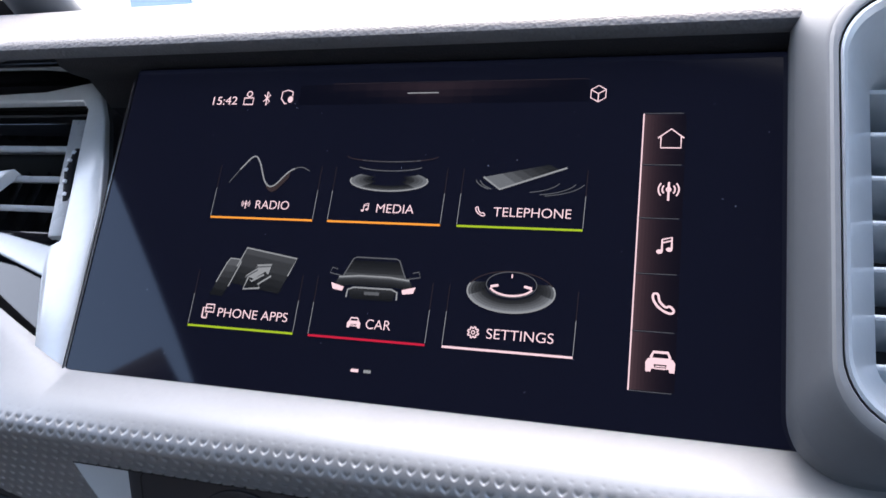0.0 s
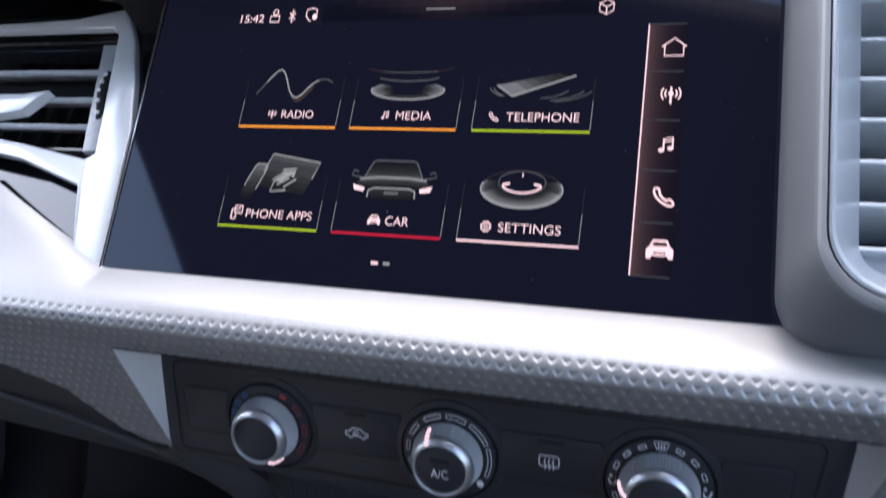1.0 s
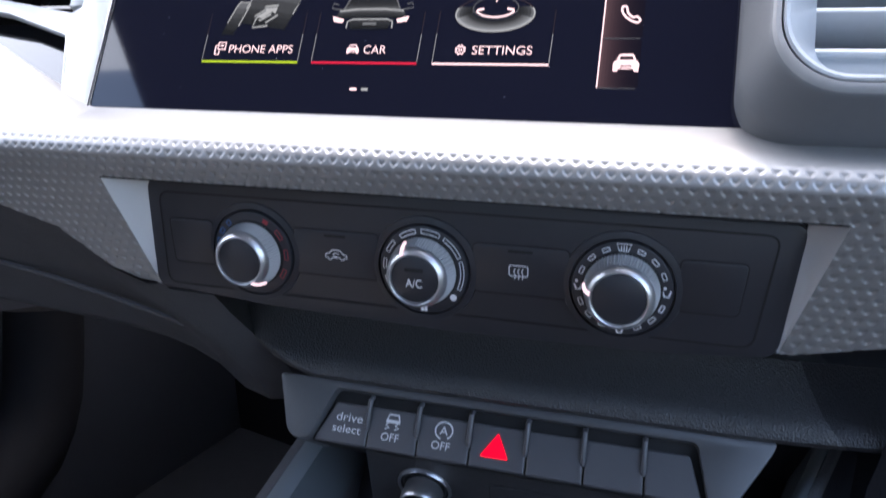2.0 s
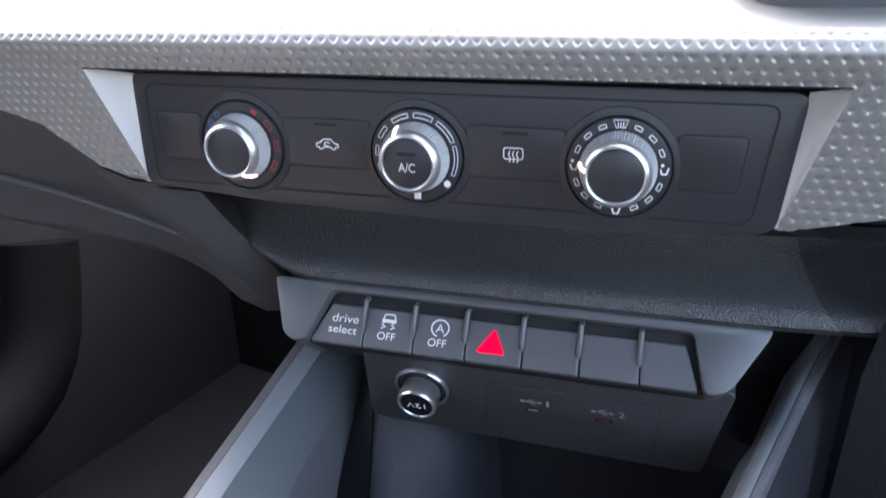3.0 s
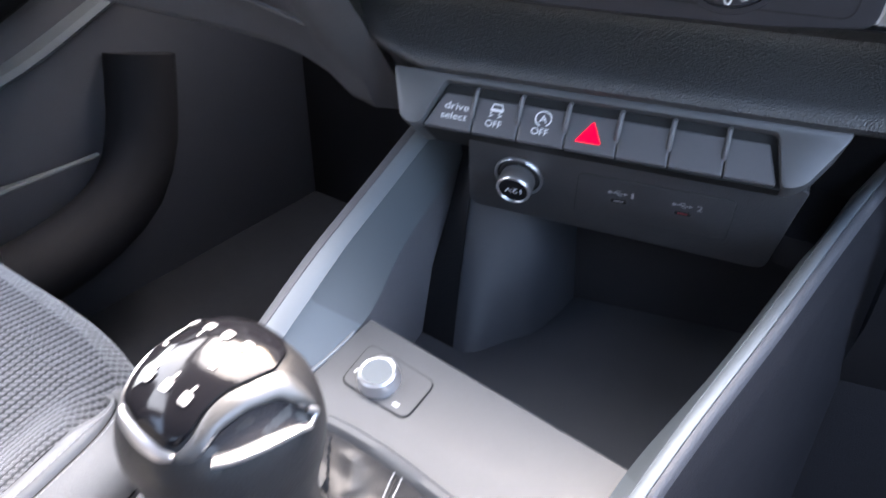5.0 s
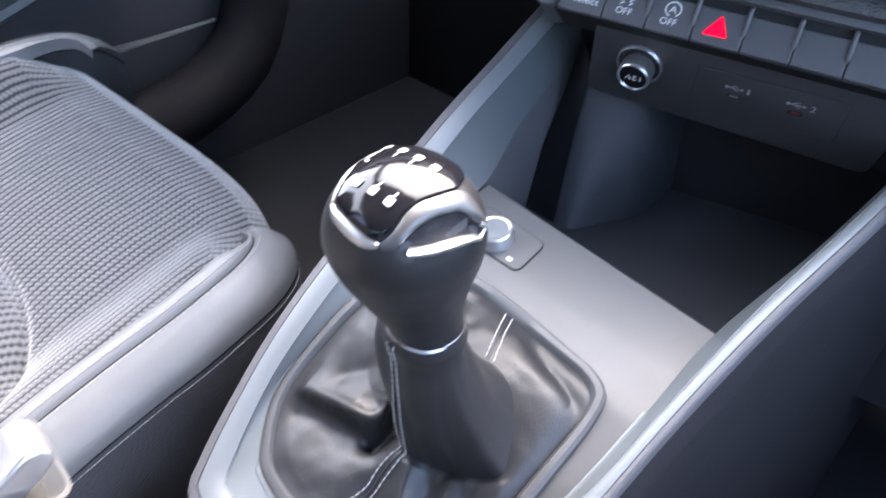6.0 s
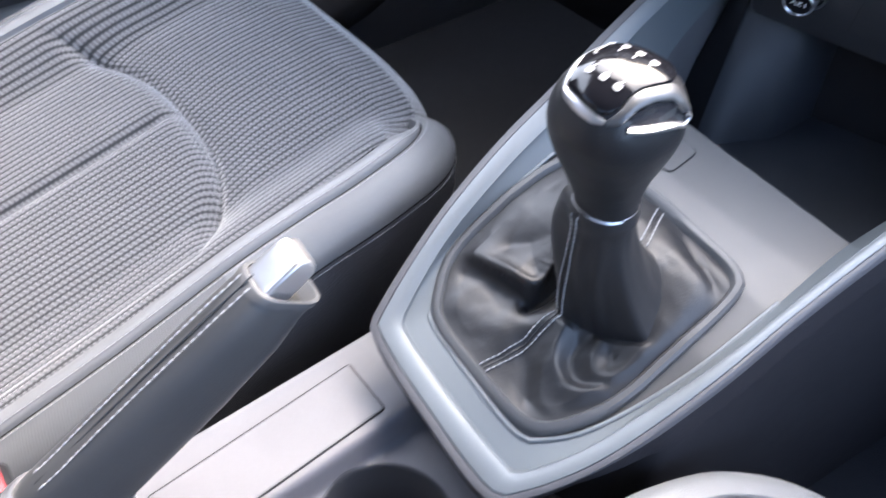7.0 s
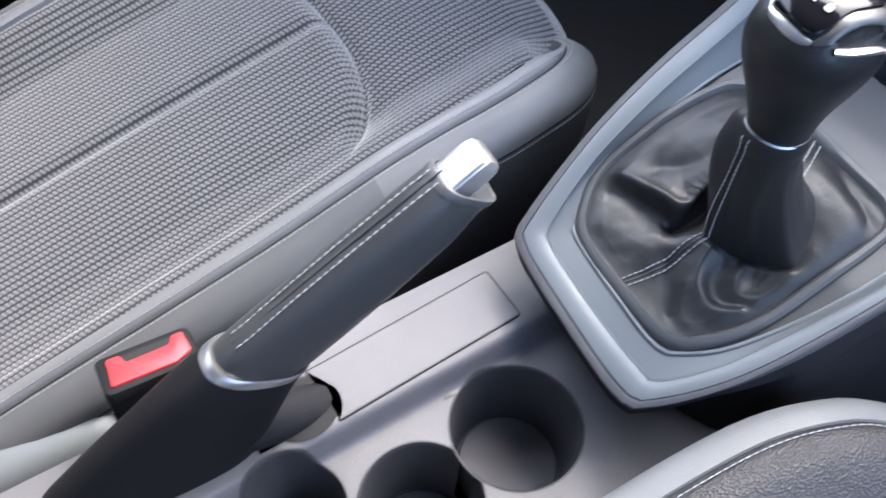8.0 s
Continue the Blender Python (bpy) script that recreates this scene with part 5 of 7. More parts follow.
part("outer_ring", *revolve([(0.0143, -0.0005), (0.0142, 0.0010), (0.0136, 0.0018), (0.0128, 0.0014), (0.0124, -0.0002)], 56, x, y), PLUG, sock)
part("well", *revolve([(0.0126, 0.0006), (0.0110, -0.0004), (0.0100, 0.0010)], 48, x, y), GAP, sock)
n, rings = 96, []
for z, r in ((0.0006, 0.0098), (0.0050, 0.0098), (0.0058, 0.0102), (0.0095, 0.0100)):
    rings.append([(x + (r + (0.0002 if q % 2 else 0)) * math.cos(2 * math.pi * q / n), y - 0.001 + (r + (0.0002 if q % 2 else 0)) * math.sin(2 * math.pi * q / n), z) for q in range(n)])
part("grip_ring", *loft(rings), PLUG, sock)
part("bezel_ring", *revolve([(0.0100, 0.0092), (0.0101, 0.0104), (0.0096, 0.0112), (0.0088, 0.0112), (0.0084, 0.0106)], 48, x, y - 0.001), CHROME, sock)
part("cap", *revolve([(0.0086, 0.0100), (0.0083, 0.0108), (0.0001, 0.0110)], 40, x, y - 0.001), PIANO, sock)
part("word", *written("12V", x + 0.0050, y + 0.0010, 0.0113, 0.0098, 0.0050, turn=180), PRINT, sock)

# ---- centre console ----
con = thing("center_console", at=(-0.045, 0.08, 0.02), label="dark centre console with pale silver rails", category="console")
CY = [-0.30, -0.08, -0.05, -0.0115, 0.03, 0.06, 0.10, 0.13, 0.16, 0.175, 0.25]
CZ = [0.305, 0.318, 0.334, 0.3555, 0.378, 0.395, 0.411, 0.419, 0.4245, 0.427, 0.437]


def top_z(y):
    return interp(y, CY, CZ)


# stations of the surround, from the dash down the passenger side, round the back and up the driver side:
# outer edge, groove, inner edge of the bright strip, inner edge of the panel
ST = [
    ((-0.1860, 0.410, 0.510), (-0.1795, 0.410, 0.511), (-0.1660, 0.410, 0.506), (-0.1690, 0.410, 0.476)),
    ((-0.1720, 0.320, 0.494), (-0.1655, 0.320, 0.495), (-0.1520, 0.320, 0.490), (-0.1485, 0.320, 0.457)),
    ((-0.1580, 0.230, 0.472), (-0.1520, 0.230, 0.473), (-0.1385, 0.230, 0.468), (-0.1300, 0.230, 0.4385)),
    ((-0.1490, 0.170, 0.4567), (-0.1432, 0.170, 0.4577), (-0.1300, 0.170, 0.4525), (-0.1130, 0.172, 0.4255)),
    ((-0.1437, 0.120, 0.4360), (-0.1385, 0.120, 0.4370), (-0.1265, 0.118, 0.4325), (-0.1145, 0.112, 0.4155)),
    ((-0.1410, 0.080, 0.4190), (-0.1360, 0.080, 0.4200), (-0.1245, 0.078, 0.4165), (-0.1150, 0.075, 0.4030)),
    ((-0.1370, 0.040, 0.3980), (-0.1322, 0.040, 0.3992), (-0.1215, 0.040, 0.3965), (-0.1180, 0.036, 0.3825)),
    ((-0.1315, 0.008, 0.3790), (-0.1270, 0.009, 0.3805), (-0.1175, 0.011, 0.3785), (-0.1160, 0.016, 0.3720)),
    ((-0.1205, -0.033, 0.3530), (-0.1165, -0.030, 0.3550), (-0.1070, -0.022, 0.3570), (-0.0985, -0.0085, 0.3580)),
    ((-0.1094, -0.0456, 0.3440), (-0.1065, -0.042, 0.3465), (-0.0985, -0.0315, 0.3510), (-0.0895, -0.0160, 0.3540)),
    ((-0.0500, -0.0530, 0.3390), (-0.0490, -0.049, 0.3415), (-0.0470, -0.037, 0.3465), (-0.0450, -0.0215, 0.3515)),
    ((0.0020, -0.0560, 0.3370), (0.0012, -0.052, 0.3395), (-0.0010, -0.039, 0.3455), (-0.0080, -0.0235, 0.3500)),
    ((0.0180, -0.0460, 0.3430), (0.0160, -0.0435, 0.3450), (0.0105, -0.0350, 0.3480), (0.0050, -0.0165, 0.3535)),
    ((0.0376, -0.0090, 0.3660), (0.0352, -0.0075, 0.3675), (0.0280, -0.0020, 0.3695), (0.0205, 0.0040, 0.3660)),
    ((0.0505, 0.0439, 0.3985), (0.0478, 0.045, 0.3997), (0.0395, 0.048, 0.4000), (0.0350, 0.0480, 0.3905)),
    ((0.0570, 0.1000, 0.4260), (0.0542, 0.100, 0.4272), (0.0455, 0.102, 0.4260), (0.0415, 0.1020, 0.4135)),
    ((0.0655, 0.1600, 0.4510), (0.0625, 0.160, 0.4522), (0.0525, 0.160, 0.4500), (0.0440, 0.1590, 0.4265)),
    ((0.0770, 0.2300, 0.4720), (0.0738, 0.230, 0.4730), (0.0630, 0.230, 0.4690), (0.0570, 0.2300, 0.4430)),
    ((0.0890, 0.3200, 0.4920), (0.0858, 0.320, 0.4930), (0.0750, 0.320, 0.4890), (0.0680, 0.3200, 0.4590)),
    ((0.1030, 0.4100, 0.5080), (0.0998, 0.410, 0.5090), (0.0890, 0.410, 0.5050), (0.0810, 0.4100, 0.4760)),
]
N = 150
LINES = [smooth_line([s[k] for s in ST], N) for k in range(4)]


def lerp_line(a, b, f, up=0.0):
    return [p.lerp(q, f) + Vector((0, 0, up)) for p, q in zip(a, b)]


O, G, B, C = LINES
B = [g.lerp(b, 1.05 - 0.45 * max(0.0, min(1.0, g.y / 0.07)) if g.x > -0.045 else 1.05 - 0.30 * max(0.0, min(1.0, (g.y - 0.08) / 0.10))) for g, b in zip(G, B)]


def tucked(p, sx, drop, tuck):
    """A point of the side below the edge; round the back it draws in under the edge."""
    w = max(0.0, min(1.0, (0.02 - p.y) / 0.04))
    to = Vector((-0.045 - p.x, 0.03 - p.y, 0)).normalized()
    q = Vector((p.x + sx * (1 - w), p.y, 0)) + to * tuck * w
    return Vector((q.x, q.y, p.z - drop if drop else 0.05))


low = [tucked(p, -0.012 if p.x < -0.05 else 0.016, 0, 0.034) for p in O]
mid = [tucked(p, -0.004 if p.x < -0.05 else 0.005, 0.013, 0.003) for p in O]
tuck_in = [tucked(p, -0.005 if p.x < -0.05 else 0.006, 0.018, 0.026) for p in O]
part("side_wall", *loft([low, tuck_in, mid, lerp_line(mid, O, 0.76)], closed=False), BLACK_SIDE, con)
part("outer_edge", *loft([lerp_line(mid, O, 0.75), lerp_line(mid, O, 0.9), O, lerp_line(O, G, 0.5, 0.0006), G, lerp_line(G, B, 0.03, -0.0016)], closed=False), KNEE, con)
part("rail", *loft([lerp_line(G, B, 0.03, -0.0016), lerp_line(G, B, 0.06, 0.0004), lerp_line(G, B, 0.25, 0.0011), lerp_line(G, B, 0.5, 0.0013), lerp_line(G, B, 0.78, 0.0009), lerp_line(G, B, 0.96, -0.0002), B], closed=False), RAIL, con, "pale silver rail")
PANEL_ROWS = [B, lerp_line(B, C, 0.10, -0.0015), lerp_line(B, C, 0.35, -0.001), lerp_line(B, C, 0.7, -0.0006), lerp_line(B, C, 0.96), C, lerp_line(C, C, 0, -0.006)]
k0 = next(k for k in range(N) if C[k].y < 0.1725)
k1 = next(k for k in range(N - 1, 0, -1) if C[k].y < 0.1600)
part("rail_panel", *loft([r[k0:k1 + 1] for r in PANEL_ROWS], closed=False), SURROUND, con, "grey-blue satin inner panel")
# same panel further forward: the dash's shade is put into its colour
part("bin_side", *loft([r[:k0 + 1] for r in PANEL_ROWS], closed=False), SURROUND_SHADED, con, "dark grey side of the tray")
part("bin_side", *loft([r[k1:] for r in PANEL_ROWS], closed=False), SURROUND_SHADED, con, "dark grey side of the tray")
part("inner_edge", *tube([p + Vector((0, 0, 0.0004)) for p in C if p.y < (0.166 if p.x < -0.05 else 0.105)], 0.0013, 8), RAIL, con, "bright inner edge")

# top plate round the gear lever
LX = lambda y: interp(y, [-0.02, 0.016, 0.036, 0.075, 0.112, 0.172, 0.18], [-0.0985, -0.1155, -0.1175, -0.1145, -0.1125, -0.1100, -0.1098])
RX = lambda y: interp(y, [-0.022, 0.004, 0.048, 0.102, 0.159, 0.18], [0.000, 0.0205, 0.035, 0.0415, 0.044, 0.0465])
rows_ = []
for k in range(60):
    f = k / 59
    row = []
    for j in range(31):
        g = j / 30
        yf = 0.1735 - 0.0125 * g                   # the front edge runs a little askew
        y = -0.0225 + (yf + 0.0225) * f
        x = LX(y) + (RX(y) - LX(y)) * g
        row.append((x, y, top_z(y)))
    rows_.append(row)
edge = rows_[-1]
rows_.append([(x, y + 0.0012, z - 0.0008) for x, y, z in edge])
rows_.append([(x, y + 0.0016, z - 0.0030) for x, y, z in edge])
rows_.append([(x, y + 0.0020, z - 0.055) for x, y, z in edge])
FRAME_OUT = [(-0.1125, 0.090), (-0.1180, 0.045), (-0.1165, 0.016), (-0.105, -0.0035), (-0.088, -0.0165), (-0.045, -0.0215), (-0.008, -0.0210), (0.0085, -0.0100), (0.0215, 0.016), (0.0255, 0.050), (0.0262, 0.092), (0.0180, 0.106), (-0.010, 0.1115), (-0.060, 0.1165), (-0.098, 0.1120)]
pv, pf = loft(rows_, closed=False)
hole = [(-0.046 + (x + 0.046) * 0.90, 0.047 + (y - 0.047) * 0.90) for x, y in FRAME_OUT]


def inside(x, y, poly):
    hit = False
    for (ax, ay), (bx, by) in zip(poly, poly[1:] + poly[:1]):
        if (ay > y) != (by > y) and x < ax + (y - ay) * (bx - ax) / (by - ay):
            hit = not hit
    return hit


pf = [q for q in pf if not all(inside(pv[i][0], pv[i][1], hole) for i in q)]
part("top_plate", pv, pf, PLATE, con, "grained grey plate")

# storage bin under the sockets
floor_bin = [[(interp(y, [0.16, 0.40], [-0.124, -0.15]) if g == 0 else interp(y, [0.16, 0.40], [0.062, 0.08]), y, 0.366 + 0.10 * max(0, y - 0.30)) for g in (0, 1)] for y in np.linspace(0.155, 0.42, 8)]
part("bin_floor", *loft(floor_bin, closed=False), BIN, con, "dark grained tray floor")
for sx, cl in ((0, C[:N // 2]), (1, C[N // 2:])):
    ln = [p for p in cl if p.y > 0.14]
    part("bin_wall", *loft([[p + Vector((0, 0, -0.0005)) for p in ln], [Vector((p.x + (0.004 if sx == 0 else -0.003), p.y, p.z - 0.02)) for p in ln], [Vector((p.x + (0.006 if sx == 0 else -0.004), p.y, 0.362)) for p in ln]], closed=False), KNEE, con)
pocket = smooth_line([(-0.1200, 0.2834, 0), (-0.1020, 0.2830, 0), (-0.0860, 0.2900, 0), (-0.0770, 0.3150, 0), (-0.0740, 0.41, 0)], 24)
foot = smooth_line([(-0.1010, 0.2380, 0), (-0.0890, 0.2400, 0), (-0.0765, 0.2650, 0), (-0.0640, 0.2950, 0), (-0.0590, 0.41, 0)], 24)
part("bin_step", *loft([[(p.x, p.y, 0.462) for p in pocket], *[[p.lerp(q, f) + Vector((0, 0, 0.455 - 0.091 * f)) for p, q in zip(pocket, foot)] for f in (0, 0.33, 0.66, 0.95, 1)]], closed=False), BIN, con, "curved side of the storage tray")
part("bin_step_side", *loft([[pocket[0] + Vector((0, 0, 0.462)), foot[0] + Vector((0, 0, 0.364))], [(-0.150, 0.32, 0.462), (-0.140, 0.24, 0.364)]], closed=False), DARK, con)
part_bm("bin_back", block(-0.16, 0.10, 0.40, 0.42, 0.36, 0.52), BIN, con)
part_bm("bin_roof", block(-0.155, 0.09, 0.315, 0.42, 0.452, 0.47), DARK, con)

# volume dial on its plate
dial = thing("rotary_dial", at=(-0.079, 0.1435, top_z(0.1435)), label="small pale knurled dial on a square plate", category="dial")
pl = soft_outline([(-0.0985, 0.1600), (-0.0545, 0.1565), (-0.0545, 0.1320), (-0.0965, 0.1340)], 0.005)
part("dial_plate", *loft([[(x, y, top_z(y) + 0.0004) for x, y in pl], [(-0.0762 + (x + 0.0762) * 0.98, 0.1456 + (y - 0.1456) * 0.98, top_z(y) + 0.0009) for x, y in pl]], caps=(False, True)), PLATE, dial)
part("plate_gap", *joined(*[tube([(x, y, top_z(y) + 0.0003) for x, y in pl], 0.0005, 6, True)]), GAP, dial)
dz, tilt = top_z(0.1435), Matrix.Rotation(radians(11), 4, "X")


def on_dial(geo):
    v, f = geo
    return [tuple(Matrix.Translation((-0.0790, 0.1435, dz)) @ tilt @ Vector(p)) for p in v], f


n, rings = 72, []
for z, r in ((0.0008, 0.0106), (0.0030, 0.0104), (0.0072, 0.0098)):
    rings.append([((r + (0.00022 if q % 2 else 0)) * math.cos(2 * math.pi * q / n), (r + (0.00022 if q % 2 else 0)) * math.sin(2 * math.pi * q / n), z) for q in range(n)])
part("grip", *on_dial(loft(rings)), CHROME, dial)
part("bright_ring", *on_dial(revolve([(0.0099, 0.0070), (0.0098, 0.0082), (0.0088, 0.0090), (0.0078, 0.0086)], 48)), CHROME, dial)
part("cap", *on_dial(revolve([(0.0080, 0.0080), (0.0078, 0.0086), (0.0001, 0.0088)], 40)), SURROUND, dial)
for ax, ay, bx, w_ in ((0.0140, -0.0072, 0.0175, 0.0022), (-0.0050, 0.0130, -0.0028, 0.0020), (-0.0150, -0.001, -0.0136, 0.0026)):
    part("print", *on_dial(ribbon([(ax, ay), (bx, ay)], w_, 0.0012)), PRINT, dial)

# ---- gear lever ----
gl = thing("gear_lever", at=(-0.035, 0.045, 0.39), label="manual gear lever with black leather gaiter and chrome knob", category="gear lever")


def ring_at(shrink, up, n=96):
    cx, cy = -0.046, 0.047
    pts = smooth_line([(x, y, 0) for x, y in FRAME_OUT], n, True)
    out = []
    for p in pts:
        d = Vector((p.x - cx, p.y - cy))
        q = d * (1 - shrink / d.length)
        out.append(Vector((cx + q.x, cy + q.y, top_z(cy + q.y) + up)))
    return out


part("gaiter_frame", *loft([ring_at(0, 0.0003), ring_at(0.0004, 0.0030), ring_at(0.0022, 0.0046), ring_at(0.0052, 0.0044), ring_at(0.0070, 0.0022), ring_at(0.0078, -0.001)]), PLATE, gl, "grey gaiter frame")
COL = Vector((-0.0320, 0.0385, 0.4690))         # where the boot meets the knob
FOOT = Vector((-0.0220, 0.0530, 0.3920))        # middle of the boot's foot, further forward: the lever leans back


def seg_dist(x, y, line):
    """Distance to a bent line in the plan."""
    best = 9.0
    for (ax, ay), (bx, by) in zip(line, line[1:]):
        dx, dy = bx - ax, by - ay
        t = max(0.0, min(1.0, ((x - ax) * dx + (y - ay) * dy) / (dx * dx + dy * dy)))
        best = min(best, math.hypot(x - ax - t * dx, y - ay - t * dy))
    return best


def soft(pts, n=14):
    return [(p.x, p.y) for p in smooth_line([(x, y, 0) for x, y in pts], n)]


# outline of the foot by angle: a pleat that runs out to the side, a flat face at the back, a long drape in front
FOOT_ANG = [-180, -162, -140, -126, -100, -67, -40, -24, -15, -10, -3, 12, 40, 75, 104, 135, 164, 180]
FOOT_R = [0.0250, 0.0245, 0.0262, 0.0270, 0.0190, 0.0163, 0.0192, 0.0242, 0.0292, 0.0312, 0.0292, 0.0262, 0.0240, 0.0240, 0.0250, 0.0262, 0.0262, 0.0250]
FOOT_Z = [0.3880, 0.3800, 0.3790, 0.3815, 0.3800, 0.3800, 0.3830, 0.3870, 0.3900, 0.3925, 0.3960, 0.4010, 0.4080, 0.4150, 0.4160, 0.4130, 0.3980, 0.3880]
# the flap: a fold whose crest comes in from the frame, turns at a blunt tip and climbs beside the lever
LIP = soft([(-0.1200, 0.0190), (-0.1000, 0.0228), (-0.0800, 0.0272), (-0.0655, 0.0298), (-0.0602, 0.0312), (-0.0590, 0.0350), (-0.0605, 0.0420), (-0.0590, 0.0520), (-0.0540, 0.0640)], 30)
SHELF = LIP + [(-0.060, 0.085), (-0.09, 0.12), (-0.14, 0.10), (-0.14, 0.015)]
RIDGES = [
    (soft([(-0.1010, 0.0150), (-0.0860, 0.0200), (-0.0700, 0.0228), (-0.0575, 0.0252)]), -0.0030, 0.0075),
    (soft([(-0.0560, 0.0290), (-0.0530, 0.0380), (-0.0525, 0.0500)]), -0.0100, 0.0036),
    (soft([(-0.0880, 0.0420), (-0.0760, 0.0520), (-0.0680, 0.0680)]), -0.0040, 0.0070),
    (soft([(-0.0880, -0.0040), (-0.0760, 0.0020), (-0.0600, 0.0060)]), 0.0022, 0.0110),
    (soft([(-0.0290, 0.0270), (-0.0250, 0.0165), (-0.0150, 0.0098), (-0.0010, 0.0090), (0.0110, 0.0180)]), 0.0048, 0.0064),
    (soft([(-0.0185, 0.0290), (-0.0150, 0.0205), (-0.0050, 0.0158), (0.0080, 0.0210)]), -0.0034, 0.0046),
    (soft([(-0.0095, 0.0340), (-0.0075, 0.0270), (0.0000, 0.0222), (0.0090, 0.0260), (0.0130, 0.0400)]), 0.0034, 0.0054),
    (soft([(-0.0010, 0.0335), (0.0035, 0.0290), (0.0072, 0.0350)]), -0.0012, 0.0044),
    (soft([(-0.0120, 0.0360), (-0.0010, 0.0385), (0.0075, 0.0440)]), 0.0010, 0.0044),
    (soft([(-0.0400, 0.0100), (-0.0300, 0.0010), (-0.0180, -0.0080)]), -0.0030, 0.0060),
    (soft([(-0.0240, 0.0080), (-0.0120, -0.0030), (0.0020, -0.0060)]), 0.0022, 0.0055),
    (soft([(0.0200, 0.0900), (0.0050, 0.0930), (-0.0150, 0.1010)]), -0.0030, 0.0060),
    (soft([(-0.0520, 0.0900), (-0.0620, 0.1030)]), -0.0030, 0.0060),
]
base = ring_at(0.0072, 0.0012, 360)
NB = len(base)
ANG = [math.atan2(p.y - FOOT.y, p.x - FOOT.x) for p in base]
rings = []
M1, M2 = 90, 44
FEET = []
for k in range(NB):
    deg = math.degrees(ANG[k])
    r_ = sum(interp((deg + d + 180) % 360 - 180, FOOT_ANG, FOOT_R) for d in (-3, 0, 3)) / 3
    FEET.append(Vector((FOOT.x + r_ * math.cos(ANG[k]), FOOT.y + r_ * math.sin(ANG[k]), sum(interp((deg + d + 180) % 360 - 180, FOOT_ANG, FOOT_Z) for d in (-6, 0, 6)) / 3)))
for i in range(M1 + 1):
    t = i / M1
    ring = []
    for k, p in enumerate(base):
        foot = FEET[k]
        q = p.lerp(foot, t)
        edge = min(1.0, (p - q).length / 0.009)
        near = min(1.0, (foot - q).length / 0.005)
        z = p.z + (foot.z - p.z) * t ** 1.7 + 0.0030 * math.sin(math.pi * t)
        w = 0.0
        for line, h, wd in RIDGES:
            w += h * math.exp(-(seg_dist(q.x, q.y, line) / wd) ** 1.6)
        sd = seg_dist(q.x, q.y, LIP) * (1 if inside(q.x, q.y, SHELF) else -1)
        step = 1 / (1 + math.exp(-max(-40, min(40, sd / 0.0011))))
        grow = min(1.0, max(0.0, (q.x + 0.116) / 0.045))
        w += (0.0125 * step * math.exp(-max(0.0, sd) / 0.030) + 0.0034 * math.exp(-((sd - 0.0015) / 0.0030) ** 2)) * grow
        w += 0.0004 * noise.noise(Vector((q.x * 130, q.y * 130, 0))) + 0.0007 * noise.noise(Vector((q.x * 60, q.y * 60, 3)))
        hang = 0.0075 * step * math.exp(-max(0.0, sd) / 0.006) * grow * edge * near      # the crest hangs over its pocket
        if hang > 1e-5:
            gx, gy = (seg_dist(q.x + dx_, q.y + dy_, LIP) - seg_dist(q.x - dx_, q.y - dy_, LIP) for dx_, dy_ in ((0.0004, 0), (0, 0.0004)))
            gl_ = math.hypot(gx, gy) or 1.0
            sg = 1 if sd > 0 else -1
            q = Vector((q.x - sg * gx / gl_ * hang, q.y - sg * gy / gl_ * hang, q.z))
        ring.append(Vector((q.x, q.y, max(z + w * edge * (0.3 + 0.7 * near), top_z(q.y) - 0.012))))
    rings.append(ring)
last = rings[-1]
for i in range(1, M2 + 1):
    t = i / M2
    ring = []
    for k in range(NB):
        a = ANG[k]
        f_ = 1 - (1 - t) ** 2.2
        top = Vector((COL.x + 0.0152 * math.cos(a), COL.y + 0.0152 * math.sin(a), 0))
        p = Vector((last[k].x, last[k].y, 0)).lerp(top, f_ * 0.8 + t * 0.2)
        crease = 0.0011 * math.sin(math.pi * t) * noise.noise(Vector((2.2 * math.cos(a), 2.2 * math.sin(a), 2.0 * t)))
        out_ = Vector((math.cos(a), math.sin(a), 0))
        p += out_ * (crease + 0.0120 * math.exp(-(((math.degrees(a) % 360) - 190) / 26) ** 2) * math.sin(math.pi * t ** 1.5) ** 0.6 + 0.0014 * math.exp(-((t - 0.93) / 0.06) ** 2))
        ring.append(Vector((p.x, p.y, last[k].z + (COL.z - last[k].z) * t)))
    rings.append(ring)
part("gaiter", *loft(rings), LEATHER, gl, "creased black leather gaiter")


def boot_at(ang, t, out=0.0006):
    """A place on the boot: angle round the foot, and t from the frame (0) over the foot (1) to the collar (2)."""
    turn_ = lambda x: (x + math.pi) % (2 * math.pi) - math.pi
    s = t * M1 if t <= 1 else M1 + (t - 1) * M2
    i = min(M1 + M2 - 1, int(s))
    f = s - i
    k = min(range(NB), key=lambda q: abs(turn_(ANG[q] - ang)))
    k2 = (k + (1 if turn_(ang - ANG[k]) * turn_(ANG[(k + 1) % NB] - ANG[k]) > 0 else -1)) % NB
    g = min(1.0, abs(turn_(ang - ANG[k])) / max(1e-6, abs(turn_(ANG[k2] - ANG[k]))))
    at = lambda q: rings[i][q].lerp(rings[i + 1][q], f)
    p = at(k).lerp(at(k2), g)
    n1 = (rings[i + 1][k] - rings[i][k]).cross(rings[i][(k + 1) % NB] - rings[i][k])
    n1 = -n1.normalized() if n1.dot(Vector((math.cos(ang), math.sin(ang), 0.8))) < 0 else n1.normalized()
    return p + n1 * out


